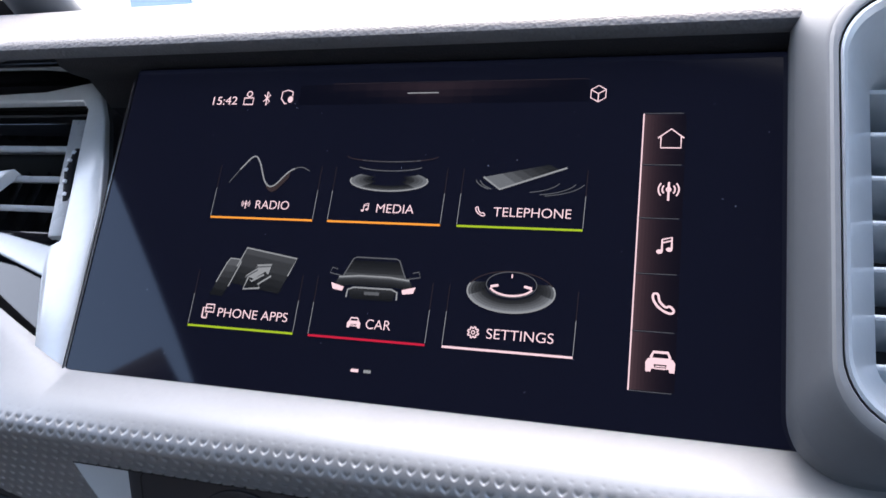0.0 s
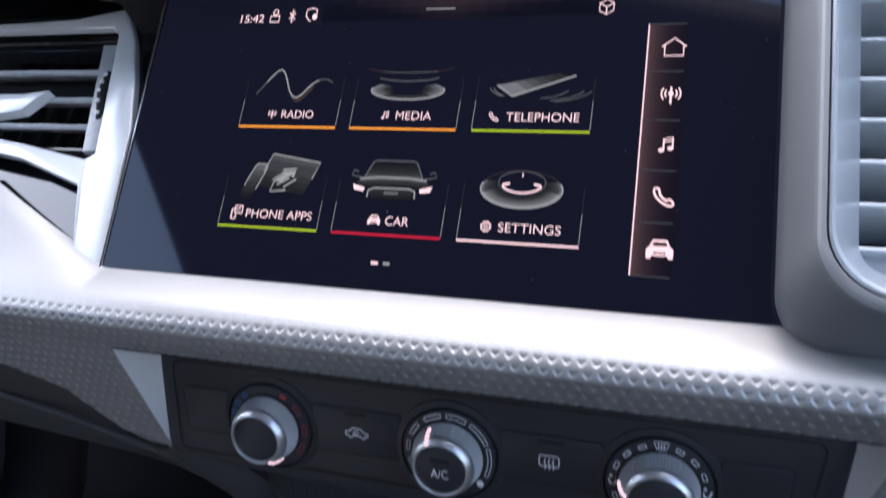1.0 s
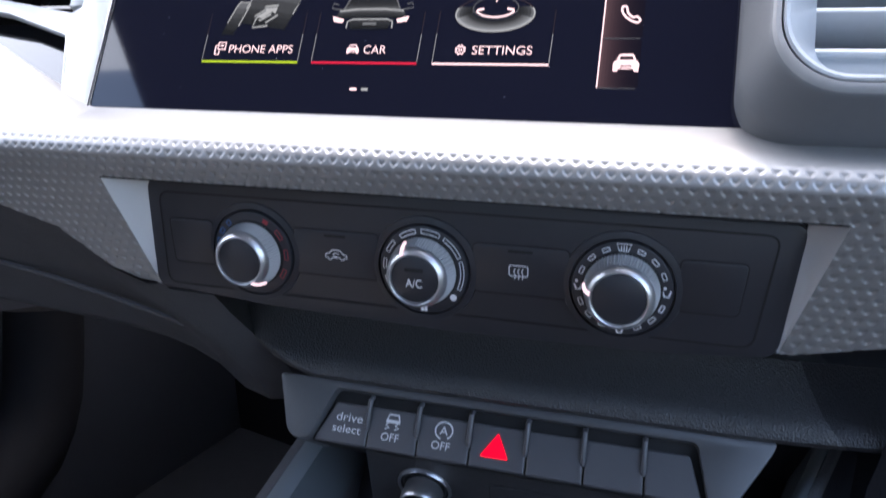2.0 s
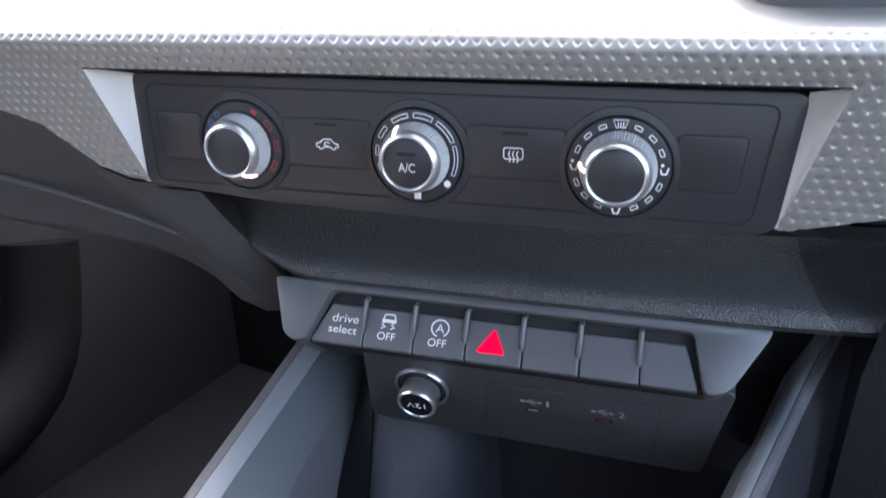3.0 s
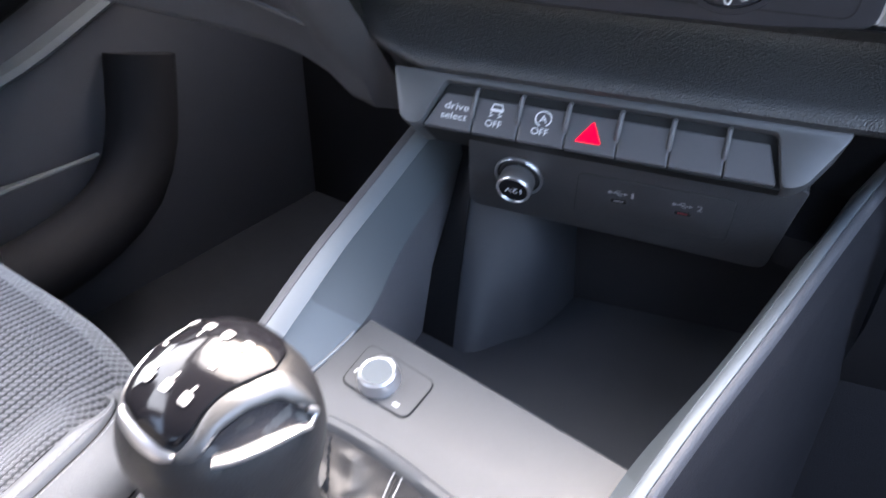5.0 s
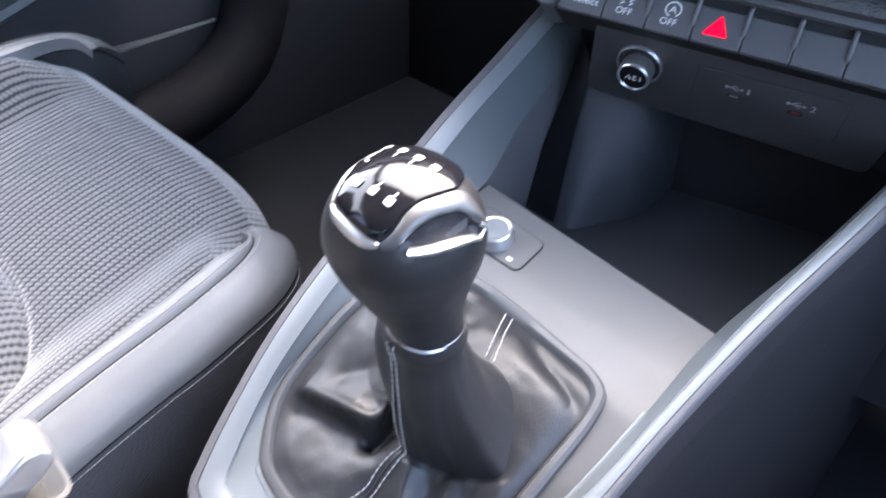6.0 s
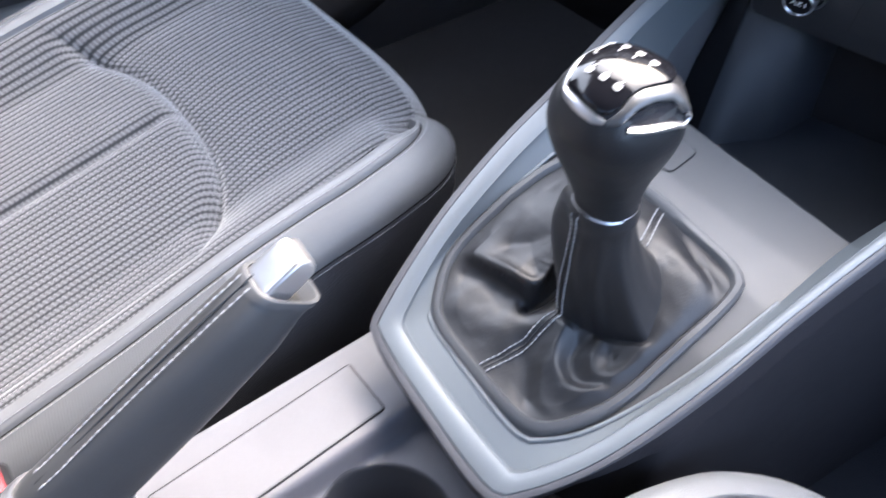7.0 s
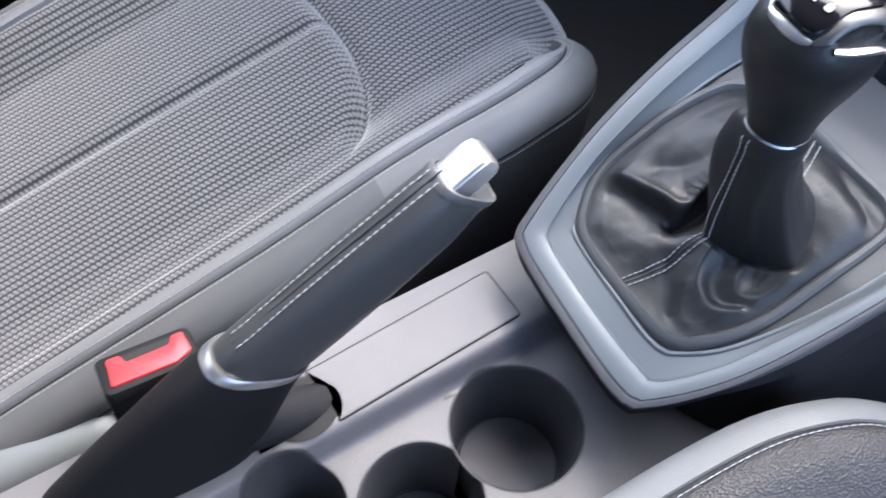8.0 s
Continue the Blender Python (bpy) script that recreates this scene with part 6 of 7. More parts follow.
def stitches(line, length=0.0030, gap=0.0010, r=0.00036):
    """Short thread stitches laid along a line."""
    run, out = 0.0, []
    pts = smooth_line(line, max(4, int(sum((b - a).length for a, b in zip(line, line[1:])) / 0.0004)))
    step = 0.0004
    k, n1, n2 = 0, max(2, int(length / step)), int(gap / step)
    while k + n1 < len(pts):
        out.append(tube([pts[k], pts[k + n1 // 2] + Vector((0, 0, r * 0.6)), pts[k + n1]], [r * 0.6, r, r * 0.6], 6))
        k += n1 + n2
    return joined(*out)


# two double seams: one at the back over the foot, one at the front
for ts, angs in (((0.02, 0.30, 0.60, 0.85, 1.0, 1.15, 1.5, 1.97), (-1.94, -1.95, -2.00, -2.12, -2.20, -2.16, -2.00, -1.82)), ((0.01, 0.35, 0.7, 0.98), (1.88, 1.86, 1.82, 1.78))):
    for off in (-1, 0, 1):
        ln = []
        for t in np.linspace(ts[0], ts[-1], 40):
            rad = max(0.0157, 0.066 - 0.040 * t) if t < 1 else 0.0262 - 0.010 * (t - 1)
            ln.append(boot_at(interp(t, ts, angs) + off * 0.0024 / rad, t, 0.0007 if off else -0.0003))
        if off:
            part("seam", *stitches(ln, 0.0030, 0.0012, 0.00050), THREAD, gl, "pale double stitching", kind="stuff")
        else:
            part("seam_fold", *tube(ln, 0.0008, 6), LEATHER, gl)

# knob: leather neck widening to a broad head with a gloss cap, chrome strips and a satin wing on the driver's side
knob = new("gear_knob")
knob.parent = gl
AT[knob.name] = AT[gl.name]
tagged(knob, "black leather gear knob with gloss cap")
HEAD = Vector((-0.0282, 0.0242, 0.5252))       # middle of the head at its widest
HX, HF, HB, HH = 0.0265, 0.0238, 0.0285, 0.0264     # half width, reach to the front and to the back, height above
NECK_S = [1.0, 1.12, 1.28, 1.45, 1.62, 1.78, 1.90, 2.0]
NECK_W = [1.0, 0.960, 0.850, 0.730, 0.640, 0.582, 0.556, 0.550]
NECK_Z = [0.5255, 0.5180, 0.5080, 0.4975, 0.4872, 0.4780, 0.4715, 0.4675]
HOLLOW_A = [-60, -52, -44, -36, -25, -14, -5, 4, 12, 20, 34]
HOLLOW_TOP = [0.655, 0.650, 0.560, 0.495, 0.455, 0.445, 0.465, 0.510, 0.630, 0.780, 0.80]
HOLLOW_LOW = [0.660, 0.656, 0.660, 0.668, 0.678, 0.692, 0.715, 0.755, 0.800, 0.800, 0.81]
NECK_M = [1.0, 0.97, 0.88, 0.70, 0.48, 0.24, 0.08, 0.0]


def knob_at(deg, s, out=0.0):
    """A place on the knob: angle round it, and s from the top (0) over the widest line (1) to the collar (2)."""
    q = radians(deg)
    c, si = math.cos(q), math.sin(q)
    c, si = math.copysign(abs(c) ** 0.86, c), math.copysign(abs(si) ** 0.86, si)
    ry = HF if si > 0 else HB
    if s <= 1:
        rho, z = math.sin(s * math.pi / 2) ** 0.80, HEAD.z + HH * math.cos(s * math.pi / 2) ** 0.80
        m = 1.0
        pos = Vector((HEAD.x + HX * c * rho, HEAD.y + ry * si * rho, z + (0.04 * ry * si * rho - 0.0005) * min(1.0, (1 - s) / 0.25)))
        d = Vector((c * rho / HX, si * rho / ry, (z - HEAD.z) / HH ** 2)).normalized()
    else:
        w, z, m = interp(s, NECK_S, NECK_W), interp(s, NECK_S, NECK_Z), interp(s, NECK_S, NECK_M)
        cx, cy = COL.x + (HEAD.x - COL.x) * m, COL.y + (HEAD.y - COL.y) * m
        ry = ry * m + HX * (1 - m)
        pos = Vector((cx + HX * w * c, cy + ry * w * si, z))
        d = Vector((c, si, -0.4)).normalized()
    turn_ = (deg + 180) % 360 - 180
    if -56 < turn_ < 22:                       # the hollow under the wing
        lo_, hi_ = interp(turn_, HOLLOW_A, HOLLOW_TOP), interp(turn_, HOLLOW_A, HOLLOW_LOW)
        f = (s - lo_) / (hi_ - lo_)
        if 0 < f < 1:
            out -= 0.0026 * math.sin(math.pi * f) ** 0.8
    return pos + d * out


def on_head(u, v, out=0.0):
    """A place on the domed top, u across and v to the front from the middle."""
    x, y = u / HX, v / (HF if v > 0 else HB)
    n = 2 / 0.86
    rho = min(1.0, (abs(x) ** n + abs(y) ** n) ** (1 / n))
    c, si = math.copysign(abs(x / max(rho, 1e-6)) ** (1 / 0.86), x), math.copysign(abs(y / max(rho, 1e-6)) ** (1 / 0.86), y)
    return knob_at(math.degrees(math.atan2(si, c)), math.asin(min(1.0, rho ** (1 / 0.80))) * 2 / math.pi, out)


part("body", *loft([[knob_at(5 * q, s_) for q in range(72)] for s_ in (2.0, 1.95, 1.9, 1.82, 1.74, 1.66, 1.58, 1.5, 1.42, 1.34, 1.26, 1.18, 1.1, 1.04, 1.0, 0.94, 0.88, 0.8, 0.7, 0.58, 0.44, 0.3, 0.15, 0.03)], caps=(False, True)), KNOB_LEATHER, knob)
CAP = [(-0.0120, -0.0205), (-0.0020, -0.0232), (0.0060, -0.0234), (0.0102, -0.0220), (0.0118, -0.0180), (0.0114, -0.0130), (0.0117, -0.0080), (0.0130, -0.0035), (0.0152, 0.0060), (0.0120, 0.0130), (0.0060, 0.0172), (-0.0030, 0.0180), (-0.0110, 0.0150), (-0.0168, 0.0080), (-0.0178, -0.0050), (-0.0140, -0.0155)]
cap_line = soft_outline(CAP, 0.0016, 4)
mid_ = (-0.0025, -0.002)
capr = [[on_head(mid_[0] + (u - mid_[0]) * f, mid_[1] + (v - mid_[1]) * f, o) for u, v in cap_line] for f, o in ((1.0, -0.002), (1.0, 0.0006), (0.975, 0.0011), (0.92, 0.0012), (0.8, 0.0012), (0.62, 0.0012), (0.42, 0.0012), (0.2, 0.0012), (0.04, 0.0012))]
part("cap", *loft(capr, caps=(False, True)), GLOSS, knob, "glossy black shift-pattern cap")


def strip_on(pts, width, rise, n=40):
    """A slim raised strip along a line on the head, thinning at both ends."""
    ln = [(p.x, p.y) for p in smooth_line([(u, v, 0) for u, v in pts], n)]
    rows = []
    for k, (u, v) in enumerate(ln):
        du, dv = ln[min(n - 1, k + 1)][0] - ln[max(0, k - 1)][0], ln[min(n - 1, k + 1)][1] - ln[max(0, k - 1)][1]
        d = math.hypot(du, dv)
        w = width * (0.25 + 0.75 * math.sin(math.pi * (k + 0.5) / n) ** 0.5)
        rows.append([on_head(u - dv / d * w * f, v + du / d * w * f, o) for f, o in ((-0.5, -0.0006), (-0.48, 0.4 * rise), (-0.28, 0.9 * rise), (0, rise), (0.28, 0.9 * rise), (0.48, 0.4 * rise), (0.5, -0.0006))])
    return loft(rows, closed=False)


part("side_strip", *strip_on([(-0.0122, -0.0214), (-0.0152, -0.0160), (-0.0190, -0.0055), (-0.0180, 0.0080), (-0.0120, 0.0158)], 0.0020, 0.0009), STRIP, knob, "slim chrome strip")
part("rear_strip", *strip_on([(-0.0124, -0.0212), (-0.0090, -0.0232), (-0.0015, -0.0246), (0.0060, -0.0246), (0.0106, -0.0232)], 0.0022, 0.0009), STRIP, knob, "slim chrome strip")
pat = [ribbon([(-0.0075 + 0.0067 * k, 0.0040), (-0.0075 + 0.0067 * k, -0.0125)], 0.0008, 0) for k in range(3)] + [ribbon([(-0.0140, -0.0045), (0.0059, -0.0045)], 0.0008, 0), ribbon([(-0.0140, 0.0030), (-0.0140, -0.0045)], 0.0008, 0)]
for k in range(4):
    for vv in (0.0050, -0.0138):
        if k == 0 and vv < 0:
            continue
        u = -0.0141 + 0.0067 * k
        pat.append(flat(rounded(u - 0.0015, u + 0.0015, vv - 0.0014, vv + 0.0014, 0.0006, 2), 0))
v_, f_ = joined(*pat)
part("shift_pattern", [on_head(x, y, 0.0016) for x, y, z in v_], f_, DIM_PRINT, knob, smooth=False)
# wing: a satin ridge that sweeps from the tip along the cap and curls down at its front end, over a dark hollow and a bar
WING_UP = [on_head(u, v, 0.0004) for u, v in ((0.0104, -0.0230), (0.0122, -0.0185), (0.0118, -0.0130), (0.0121, -0.0080), (0.0134, -0.0035), (0.0156, 0.0064), (0.0190, 0.0090))] + [knob_at(24, 0.66, 0.0006)]
top_edge = smooth_line(WING_UP, 36)
low_edge = smooth_line([on_head(0.0122, -0.0230, 0.0004), *[knob_at(q, interp(q, HOLLOW_A, HOLLOW_TOP), 0.0006) for q in (-52, -44, -36, -25, -14, -4, 4, 12, 19)]], 36)
wing_rows = []
for k, (a_, c_) in enumerate(zip(top_edge, low_edge)):
    up_ = ((a_ + c_) / 2 - HEAD).normalized() * min(1.0, k / 8 + 0.25)
    wing_rows.append([a_ - up_ * 0.001, a_.lerp(c_, 0.04) + up_ * 0.0005, a_.lerp(c_, 0.30) + up_ * 0.0013, a_.lerp(c_, 0.62) + up_ * 0.0015, a_.lerp(c_, 0.88) + up_ * 0.0010, c_ + up_ * 0.0001, c_ - up_ * 0.0022])
part("wing", *loft(wing_rows, closed=False), WING, knob, "satin chrome side wing")
hollow = [[knob_at(q, interp(q, HOLLOW_A, HOLLOW_TOP) * (1 - f) + interp(q, HOLLOW_A, HOLLOW_LOW) * f, 0.0004) for f in np.linspace(0.06, 0.94, 9)] for q in np.linspace(-51, 19, 30)]
part("hollow", *loft(hollow, closed=False), BLACK_SIDE, knob, "dark hollow under the wing")
bar_ = smooth_line([knob_at(q, interp(q, HOLLOW_A, HOLLOW_LOW) + 0.032, 0.0002) for q in (-43, -34, -24, -14, -5, 4, 12)], 30)
bar_rows = []
for k, p in enumerate(bar_):
    out_ = Vector((p.x - HEAD.x, p.y - HEAD.y, 0.006)).normalized()
    h = 0.0022 * (0.80 + 0.20 * math.sin(math.pi * (k + 1) / 32))
    bar_rows.append([p + Vector((0, 0, h)) - out_ * 0.0022, p + Vector((0, 0, 0.9 * h)) - out_ * 0.0002, p + Vector((0, 0, 0.45 * h)) + out_ * 0.0012, p + out_ * 0.0014, p - Vector((0, 0, 0.35 * h)) + out_ * 0.0008, p - Vector((0, 0, 0.45 * h)) - out_ * 0.001])
part("grip_bar", *loft(bar_rows, closed=False), CHROME, knob, "polished bar")
loop_ = smooth_line([low_edge[-3], low_edge[-1] + Vector((0.0006, 0.0006, 0)), knob_at(17, 0.80, 0.0006), bar_[-1] + Vector((0, 0, 0.0008))], 14)
part("wing_curl", *tube(loop_, 0.0010, 8), STRIP, knob)
part("collar", *loft([[knob_at(5 * q, s_, o) for q in range(72)] for s_, o in ((2.0, -0.0006), (1.995, 0.0007), (1.975, 0.0009), (1.962, 0.0001))]), STRIP, knob, "thin chrome collar")

# ---- rear console with cup holders ----
rear = thing("rear_console", at=(-0.045, -0.2, 0.02), label="grained grey console with lid and cup holders", category="console")
CUPS = [(-0.0295, -0.0955, 0.0410), (-0.0190, -0.1690, 0.0365), (-0.0520, -0.2330, 0.0300)]


def rear_z(x, y):
    step = 1 / (1 + math.exp((x + 0.0735) / 0.0016))
    z = 0.2865 + 0.0175 * step
    return z - 0.06 * min(0.04, max(0, x - 0.015))


xs = np.r_[np.linspace(-0.138, -0.080, 12), np.linspace(-0.0785, -0.068, 14), np.linspace(-0.066, 0.130, 124)]
ys = np.linspace(-0.44, 0.030, 236)
nx = len(xs)


def cup_of(x, y):
    for a, b, r in CUPS:
        if (x - a) ** 2 + (y - b) ** 2 < r * r - 1e-9:
            return a, b, r
    return None


verts, drop_ = [], []
for y in ys:
    for x in xs:
        c = cup_of(x, y)
        drop_.append(c is not None)
        if c:                                       # points in a cup move out to its edge
            d = max(1e-6, math.hypot(x - c[0], y - c[1]))
            ex, ey = c[0] + (x - c[0]) * c[2] / d, c[1] + (y - c[1]) * c[2] / d
        else:
            ex, ey = x, y
        verts.append((ex, ey, rear_z(ex, ey)))
faces = []
for j in range(len(ys) - 1):
    for i in range(nx - 1):
        a = j * nx + i
        q = (a, a + 1, a + nx + 1, a + nx)
        x, y = (xs[i] + xs[i + 1]) / 2, (ys[j] + ys[j + 1]) / 2
        if all(drop_[k] for k in q) or (-0.119 < x < -0.0865 and -0.236 < y < -0.195):
            continue
        faces.append(q)
part("body", verts, faces, CONSOLE, rear)
part("body_side", *loft([[(-0.138, y, rear_z(-0.138, y)) for y in ys[::10]], [(-0.1405, y, 0.300) for y in ys[::10]], [(-0.142, y, 0.29) for y in ys[::10]], [(-0.145, y, 0.02) for y in ys[::10]]], closed=False), DARK, rear)
part("body_side", *loft([[(0.130, y, rear_z(0.130, y)) for y in ys[::10]], [(0.133, y, 0.270) for y in ys[::10]], [(0.135, y, 0.02) for y in ys[::10]]], closed=False), DARK, rear)
for k_, (a, b, r) in enumerate(CUPS):
    rings = []
    for dr, dz in ((0.0010, 0.0002), (0.0, 0.0003), (-0.0008, -0.0006), (-0.0014, -0.003), (-0.004, -0.058), (-0.006, -0.062)):
        ring = []
        for k in range(160):
            x, y = a + (r + dr) * math.cos(2 * math.pi * k / 160), b + (r + dr) * math.sin(2 * math.pi * k / 160)
            ring.append((x, y, rear_z(x, y) + dz if dz > -0.01 else 0.2865 + dz))
        rings.append(ring)
    v, f = loft(rings, caps=(False, True))
    others = CUPS[:k_]                              # each well ends at the wall of the one before it
    f = [q for q in f if len(q) > 4 or not any((sum(v[i][0] for i in q) / 4 - c[0]) ** 2 + (sum(v[i][1] for i in q) / 4 - c[1]) ** 2 < (c[2] + 0.0005) ** 2 for c in others)]
    well = part("cup_holder", v, f, CUP, rear, "black round cup well")
    # added pale disc: window light on the cup floor, given as colour
    part("mat", *revolve([(0.0001, 0.2265), (r - 0.012, 0.2265), (r - 0.0085, 0.2260), (r - 0.0075, 0.2246)], 48, a, b), CONSOLE, well, "grey cup mat")
lid = soft_outline([(-0.1250, -0.0545), (-0.0850, -0.0550), (-0.0800, -0.1890), (-0.0884, -0.1832), (-0.0960, -0.1815), (-0.1027, -0.1830), (-0.1112, -0.1898), (-0.1190, -0.1925)], 0.0025)
part_bm("lid", prism(lid, 0.300, 0.3052, 0.0012), CONSOLE, rear, "flat grained lid", smooth=False)
part("lever_slot", *flat(ellipse(-0.0985, -0.2040, 0.0205, 0.0225, n=40)[:-1], 0.3046), GAP, rear)
part("lid_gap", *tube([(x, y, 0.3042) for x, y in lid], 0.0007, 6, True), GAP, rear)
part_bm("mark", block(-0.0700, -0.0660, -0.1240, -0.1140, 0.2868, 0.2873, 0.0002), HOUSING, rear)

# ---- handbrake ----
hbk = thing("handbrake", at=(-0.10, -0.23, 0.40), label="stitched leather handbrake lever with chrome collar and button", category="handbrake")
P0, P1 = Vector((-0.1025, -0.2205, 0.3790)), Vector((-0.0905, -0.1030, 0.4540))
ax = (P1 - P0).normalized()
sd = ax.cross(Vector((0, 0, 1))).normalized()
tp = sd.cross(ax)


def lever_ring(t, w, h, drop=0.0, n=40, e=2.5, slant=0.0):
    c = P0.lerp(P1, t) - tp * drop
    out = []
    for k in range(n):
        q = 2 * math.pi * k / n
        cc, ss = math.cos(q), math.sin(q)
        out.append(c + sd * (w * math.copysign(abs(cc) ** (2 / e), cc)) + (tp - ax * slant) * (h * math.copysign(abs(ss) ** (2 / e), ss)))
    return out


part("grip", *loft([lever_ring(-0.02, 0.0150, 0.0215, 0.0065, slant=0.55), lever_ring(0.0, 0.0158, 0.0222, 0.0064, slant=0.55), lever_ring(0.1, 0.0166, 0.0222, 0.0062, slant=0.5), lever_ring(0.3, 0.0162, 0.0222, 0.0057, slant=0.35), lever_ring(0.55, 0.0162, 0.0214, 0.0044, slant=0.2), lever_ring(0.8, 0.0162, 0.0190, 0.0026, slant=0.2), lever_ring(0.93, 0.0150, 0.0167, slant=0.25), lever_ring(0.975, 0.0144, 0.0160, slant=0.42)], caps=(True, False)), GRIP_LEATHER, hbk, "dark grey leather grip")
part("end_ring", *loft([lever_ring(t, w, h, slant=0.42, e=3.2) for t, w, h in ((0.965, 0.0144, 0.0160), (0.985, 0.0146, 0.0161), (0.996, 0.0143, 0.0158), (0.997, 0.0128, 0.0141), (0.93, 0.0120, 0.0132))]), HOUSING, hbk, "grey end lip")
part("mouth", *loft([lever_ring(0.945, 0.0126, 0.0138, slant=0.42, e=3.2), lever_ring(0.940, 0.0005, 0.0005, slant=0.42)]), GAP, hbk)
part("button", *loft([lever_ring(t, w, h, d, 64, e, 0.42) for t, w, h, d, e in ((0.93, 0.0098, 0.0066, -0.0054, 9), (1.04, 0.0098, 0.0065, -0.0056, 9), (1.085, 0.0096, 0.0060, -0.0060, 8), (1.104, 0.0092, 0.0049, -0.0068, 7), (1.113, 0.0085, 0.0036, -0.0075, 6), (1.117, 0.0070, 0.0018, -0.0080, 5), (1.1175, 0.0010, 0.0003, -0.0080, 3))], caps=(False, True)), CHROME, hbk, "bright chrome release button")
for off in (-0.0045, 0.0045):
    ln = [P0.lerp(P1, t) - tp * interp(t, [0, 0.3, 0.55, 0.8, 1], [0, 0.0025, 0.003, 0.002, 0]) + sd * off + tp * (interp(t, [0, 0.1, 0.3, 0.55, 0.8, 1], [0.0158, 0.0160, 0.0190, 0.0200, 0.0190, 0.0160]) + 0.0005) for t in np.linspace(0.03, 0.95, 14)]
    part("seam", *stitches(ln, 0.0034, 0.0013, 0.00055), THREAD, hbk, "pale stitching", kind="stuff")
ln = [P0.lerp(P1, t) - tp * interp(t, [0, 0.3, 0.55, 0.8, 1], [0, 0.0025, 0.003, 0.002, 0]) + tp * (interp(t, [0, 0.1, 0.3, 0.55, 0.8, 1], [0.0158, 0.0160, 0.0190, 0.0200, 0.0190, 0.0160]) + 0.0003) for t in np.linspace(0.02, 0.97, 14)]
part("seam_groove", *tube(ln, 0.0005, 6), GRIP_LEATHER, hbk)
part("collar", *loft([*[lever_ring(t, 0.0158 + g, 0.0222 + g, 0.0064, slant=0.55) for t, g in ((-0.030, 0.0016), (-0.027, 0.0022), (0.004, 0.0021), (0.012, 0.0013), (0.004, -0.0002))]]), PLUG, hbk, "polished chrome collar")
part("sleeve", *loft([lever_ring(-0.025, 0.0176, 0.0240, 0.0064, slant=0.55), lever_ring(-0.10, 0.0188, 0.0270, 0.0090, slant=0.4), lever_ring(-0.25, 0.0200, 0.0340, 0.016, slant=0.2), lever_ring(-0.45, 0.0212, 0.0430, 0.026), lever_ring(-0.8, 0.0230, 0.0520, 0.040), lever_ring(-1.3, 0.0250, 0.058, 0.056)], caps=(True, True)), RUBBER, hbk, "smooth black sleeve")
part("pivot", *tube([(-0.1020, -0.240, 0.314), (-0.1010, -0.222, 0.306), (-0.0995, -0.192, 0.292)], 0.0155, 20), DARK, hbk)

# ---- seat belt buckle ----
bk = thing("seat_belt_buckle", at=(-0.165, -0.265, 0.25), label="black seat belt buckle with red release button", category="seat belt buckle")
BM = Matrix.Translation((-0.1485, -0.2665, 0.343)) @ Matrix.Rotation(radians(-6), 4, "X") @ Matrix.Rotation(radians(-14), 4, "Y")


def moved(bm, m):
    bmesh.ops.transform(bm, matrix=m, verts=bm.verts)
    return bm


part_bm("housing", moved(block(-0.0160, 0.0145, -0.0270, 0.0250, -0.085, 0.0, 0.0035, 3), BM), RUBBER, bk)
part_bm("lip", moved(prism(rounded(-0.0165, 0.0150, -0.0275, 0.0255, 0.005, 5), -0.006, 0.0012, 0.0015), BM), RUBBER, bk)
part_bm("release_button", moved(prism(soft_outline([(-0.0045, -0.0215), (0.0105, -0.0230), (0.0112, 0.0120), (0.0060, 0.0215), (-0.0110, 0.0215), (-0.0110, 0.0150), (-0.0045, 0.0120), (-0.0040, -0.0120), (-0.0115, -0.0140), (-0.0115, -0.0215)], 0.0015, 3), 0.0005, 0.0028, 0.0008), BM), RED, bk, "red release button")
part_bm("tongue_slot", moved(block(-0.0110, -0.0048, -0.0130, 0.0140, 0.0012, 0.0018), BM), GAP, bk)
part_bm("stalk", block(-0.172, -0.150, -0.285, -0.250, 0.12, 0.27, 0.004), RUBBER, bk)

# ---- passenger seat ----
seat = thing("passenger_seat", at=(-0.40, -0.15, 0.05), label="passenger seat in woven grey fabric with grey leather bolsters", category="car seat")
SY = [-0.52, -0.32, -0.20, -0.05, 0.04, 0.085, 0.110, 0.124, 0.130]
SZ = [0.208, 0.257, 0.288, 0.323, 0.343, 0.350, 0.348, 0.336, 0.312]


def seat_z(x, y):
    """Top of the cushion: a low centre panel inside a raised rim, bolsters at the sides."""
    z = interp(y, SY, SZ)
    # centre panel edge
    e = panel_edge(x, y)
    z -= 0.0040 * math.exp(-(e / 0.0030) ** 2)
    if e > 0:
        z -= 0.0105 * math.exp(-(e / 0.017) ** 1.3)
    else:
        z -= 0.0105 * math.exp(-(e / 0.011) ** 2)
    z += 0.008 * math.cos(max(-1.5, min(1.5, (x + 0.40) / 0.11))) * (1 if e < 0 else max(0.0, 1 - e / 0.02)) * 0.6
    if e < 0:
        z -= 0.0065 * math.exp(-(abs(x + 0.402) / 0.0055) ** 1.5) * min(1.0, -e / 0.025)
    return z


def panel_edge(x, y):
    """Distance outside the centre panel, whose front is a soft arc."""
    dx = abs(x + 0.405)
    front = -0.030 - 0.030 * (dx / 0.12) ** 2.7
    return max(y - front, (dx - 0.158) * 0.9)


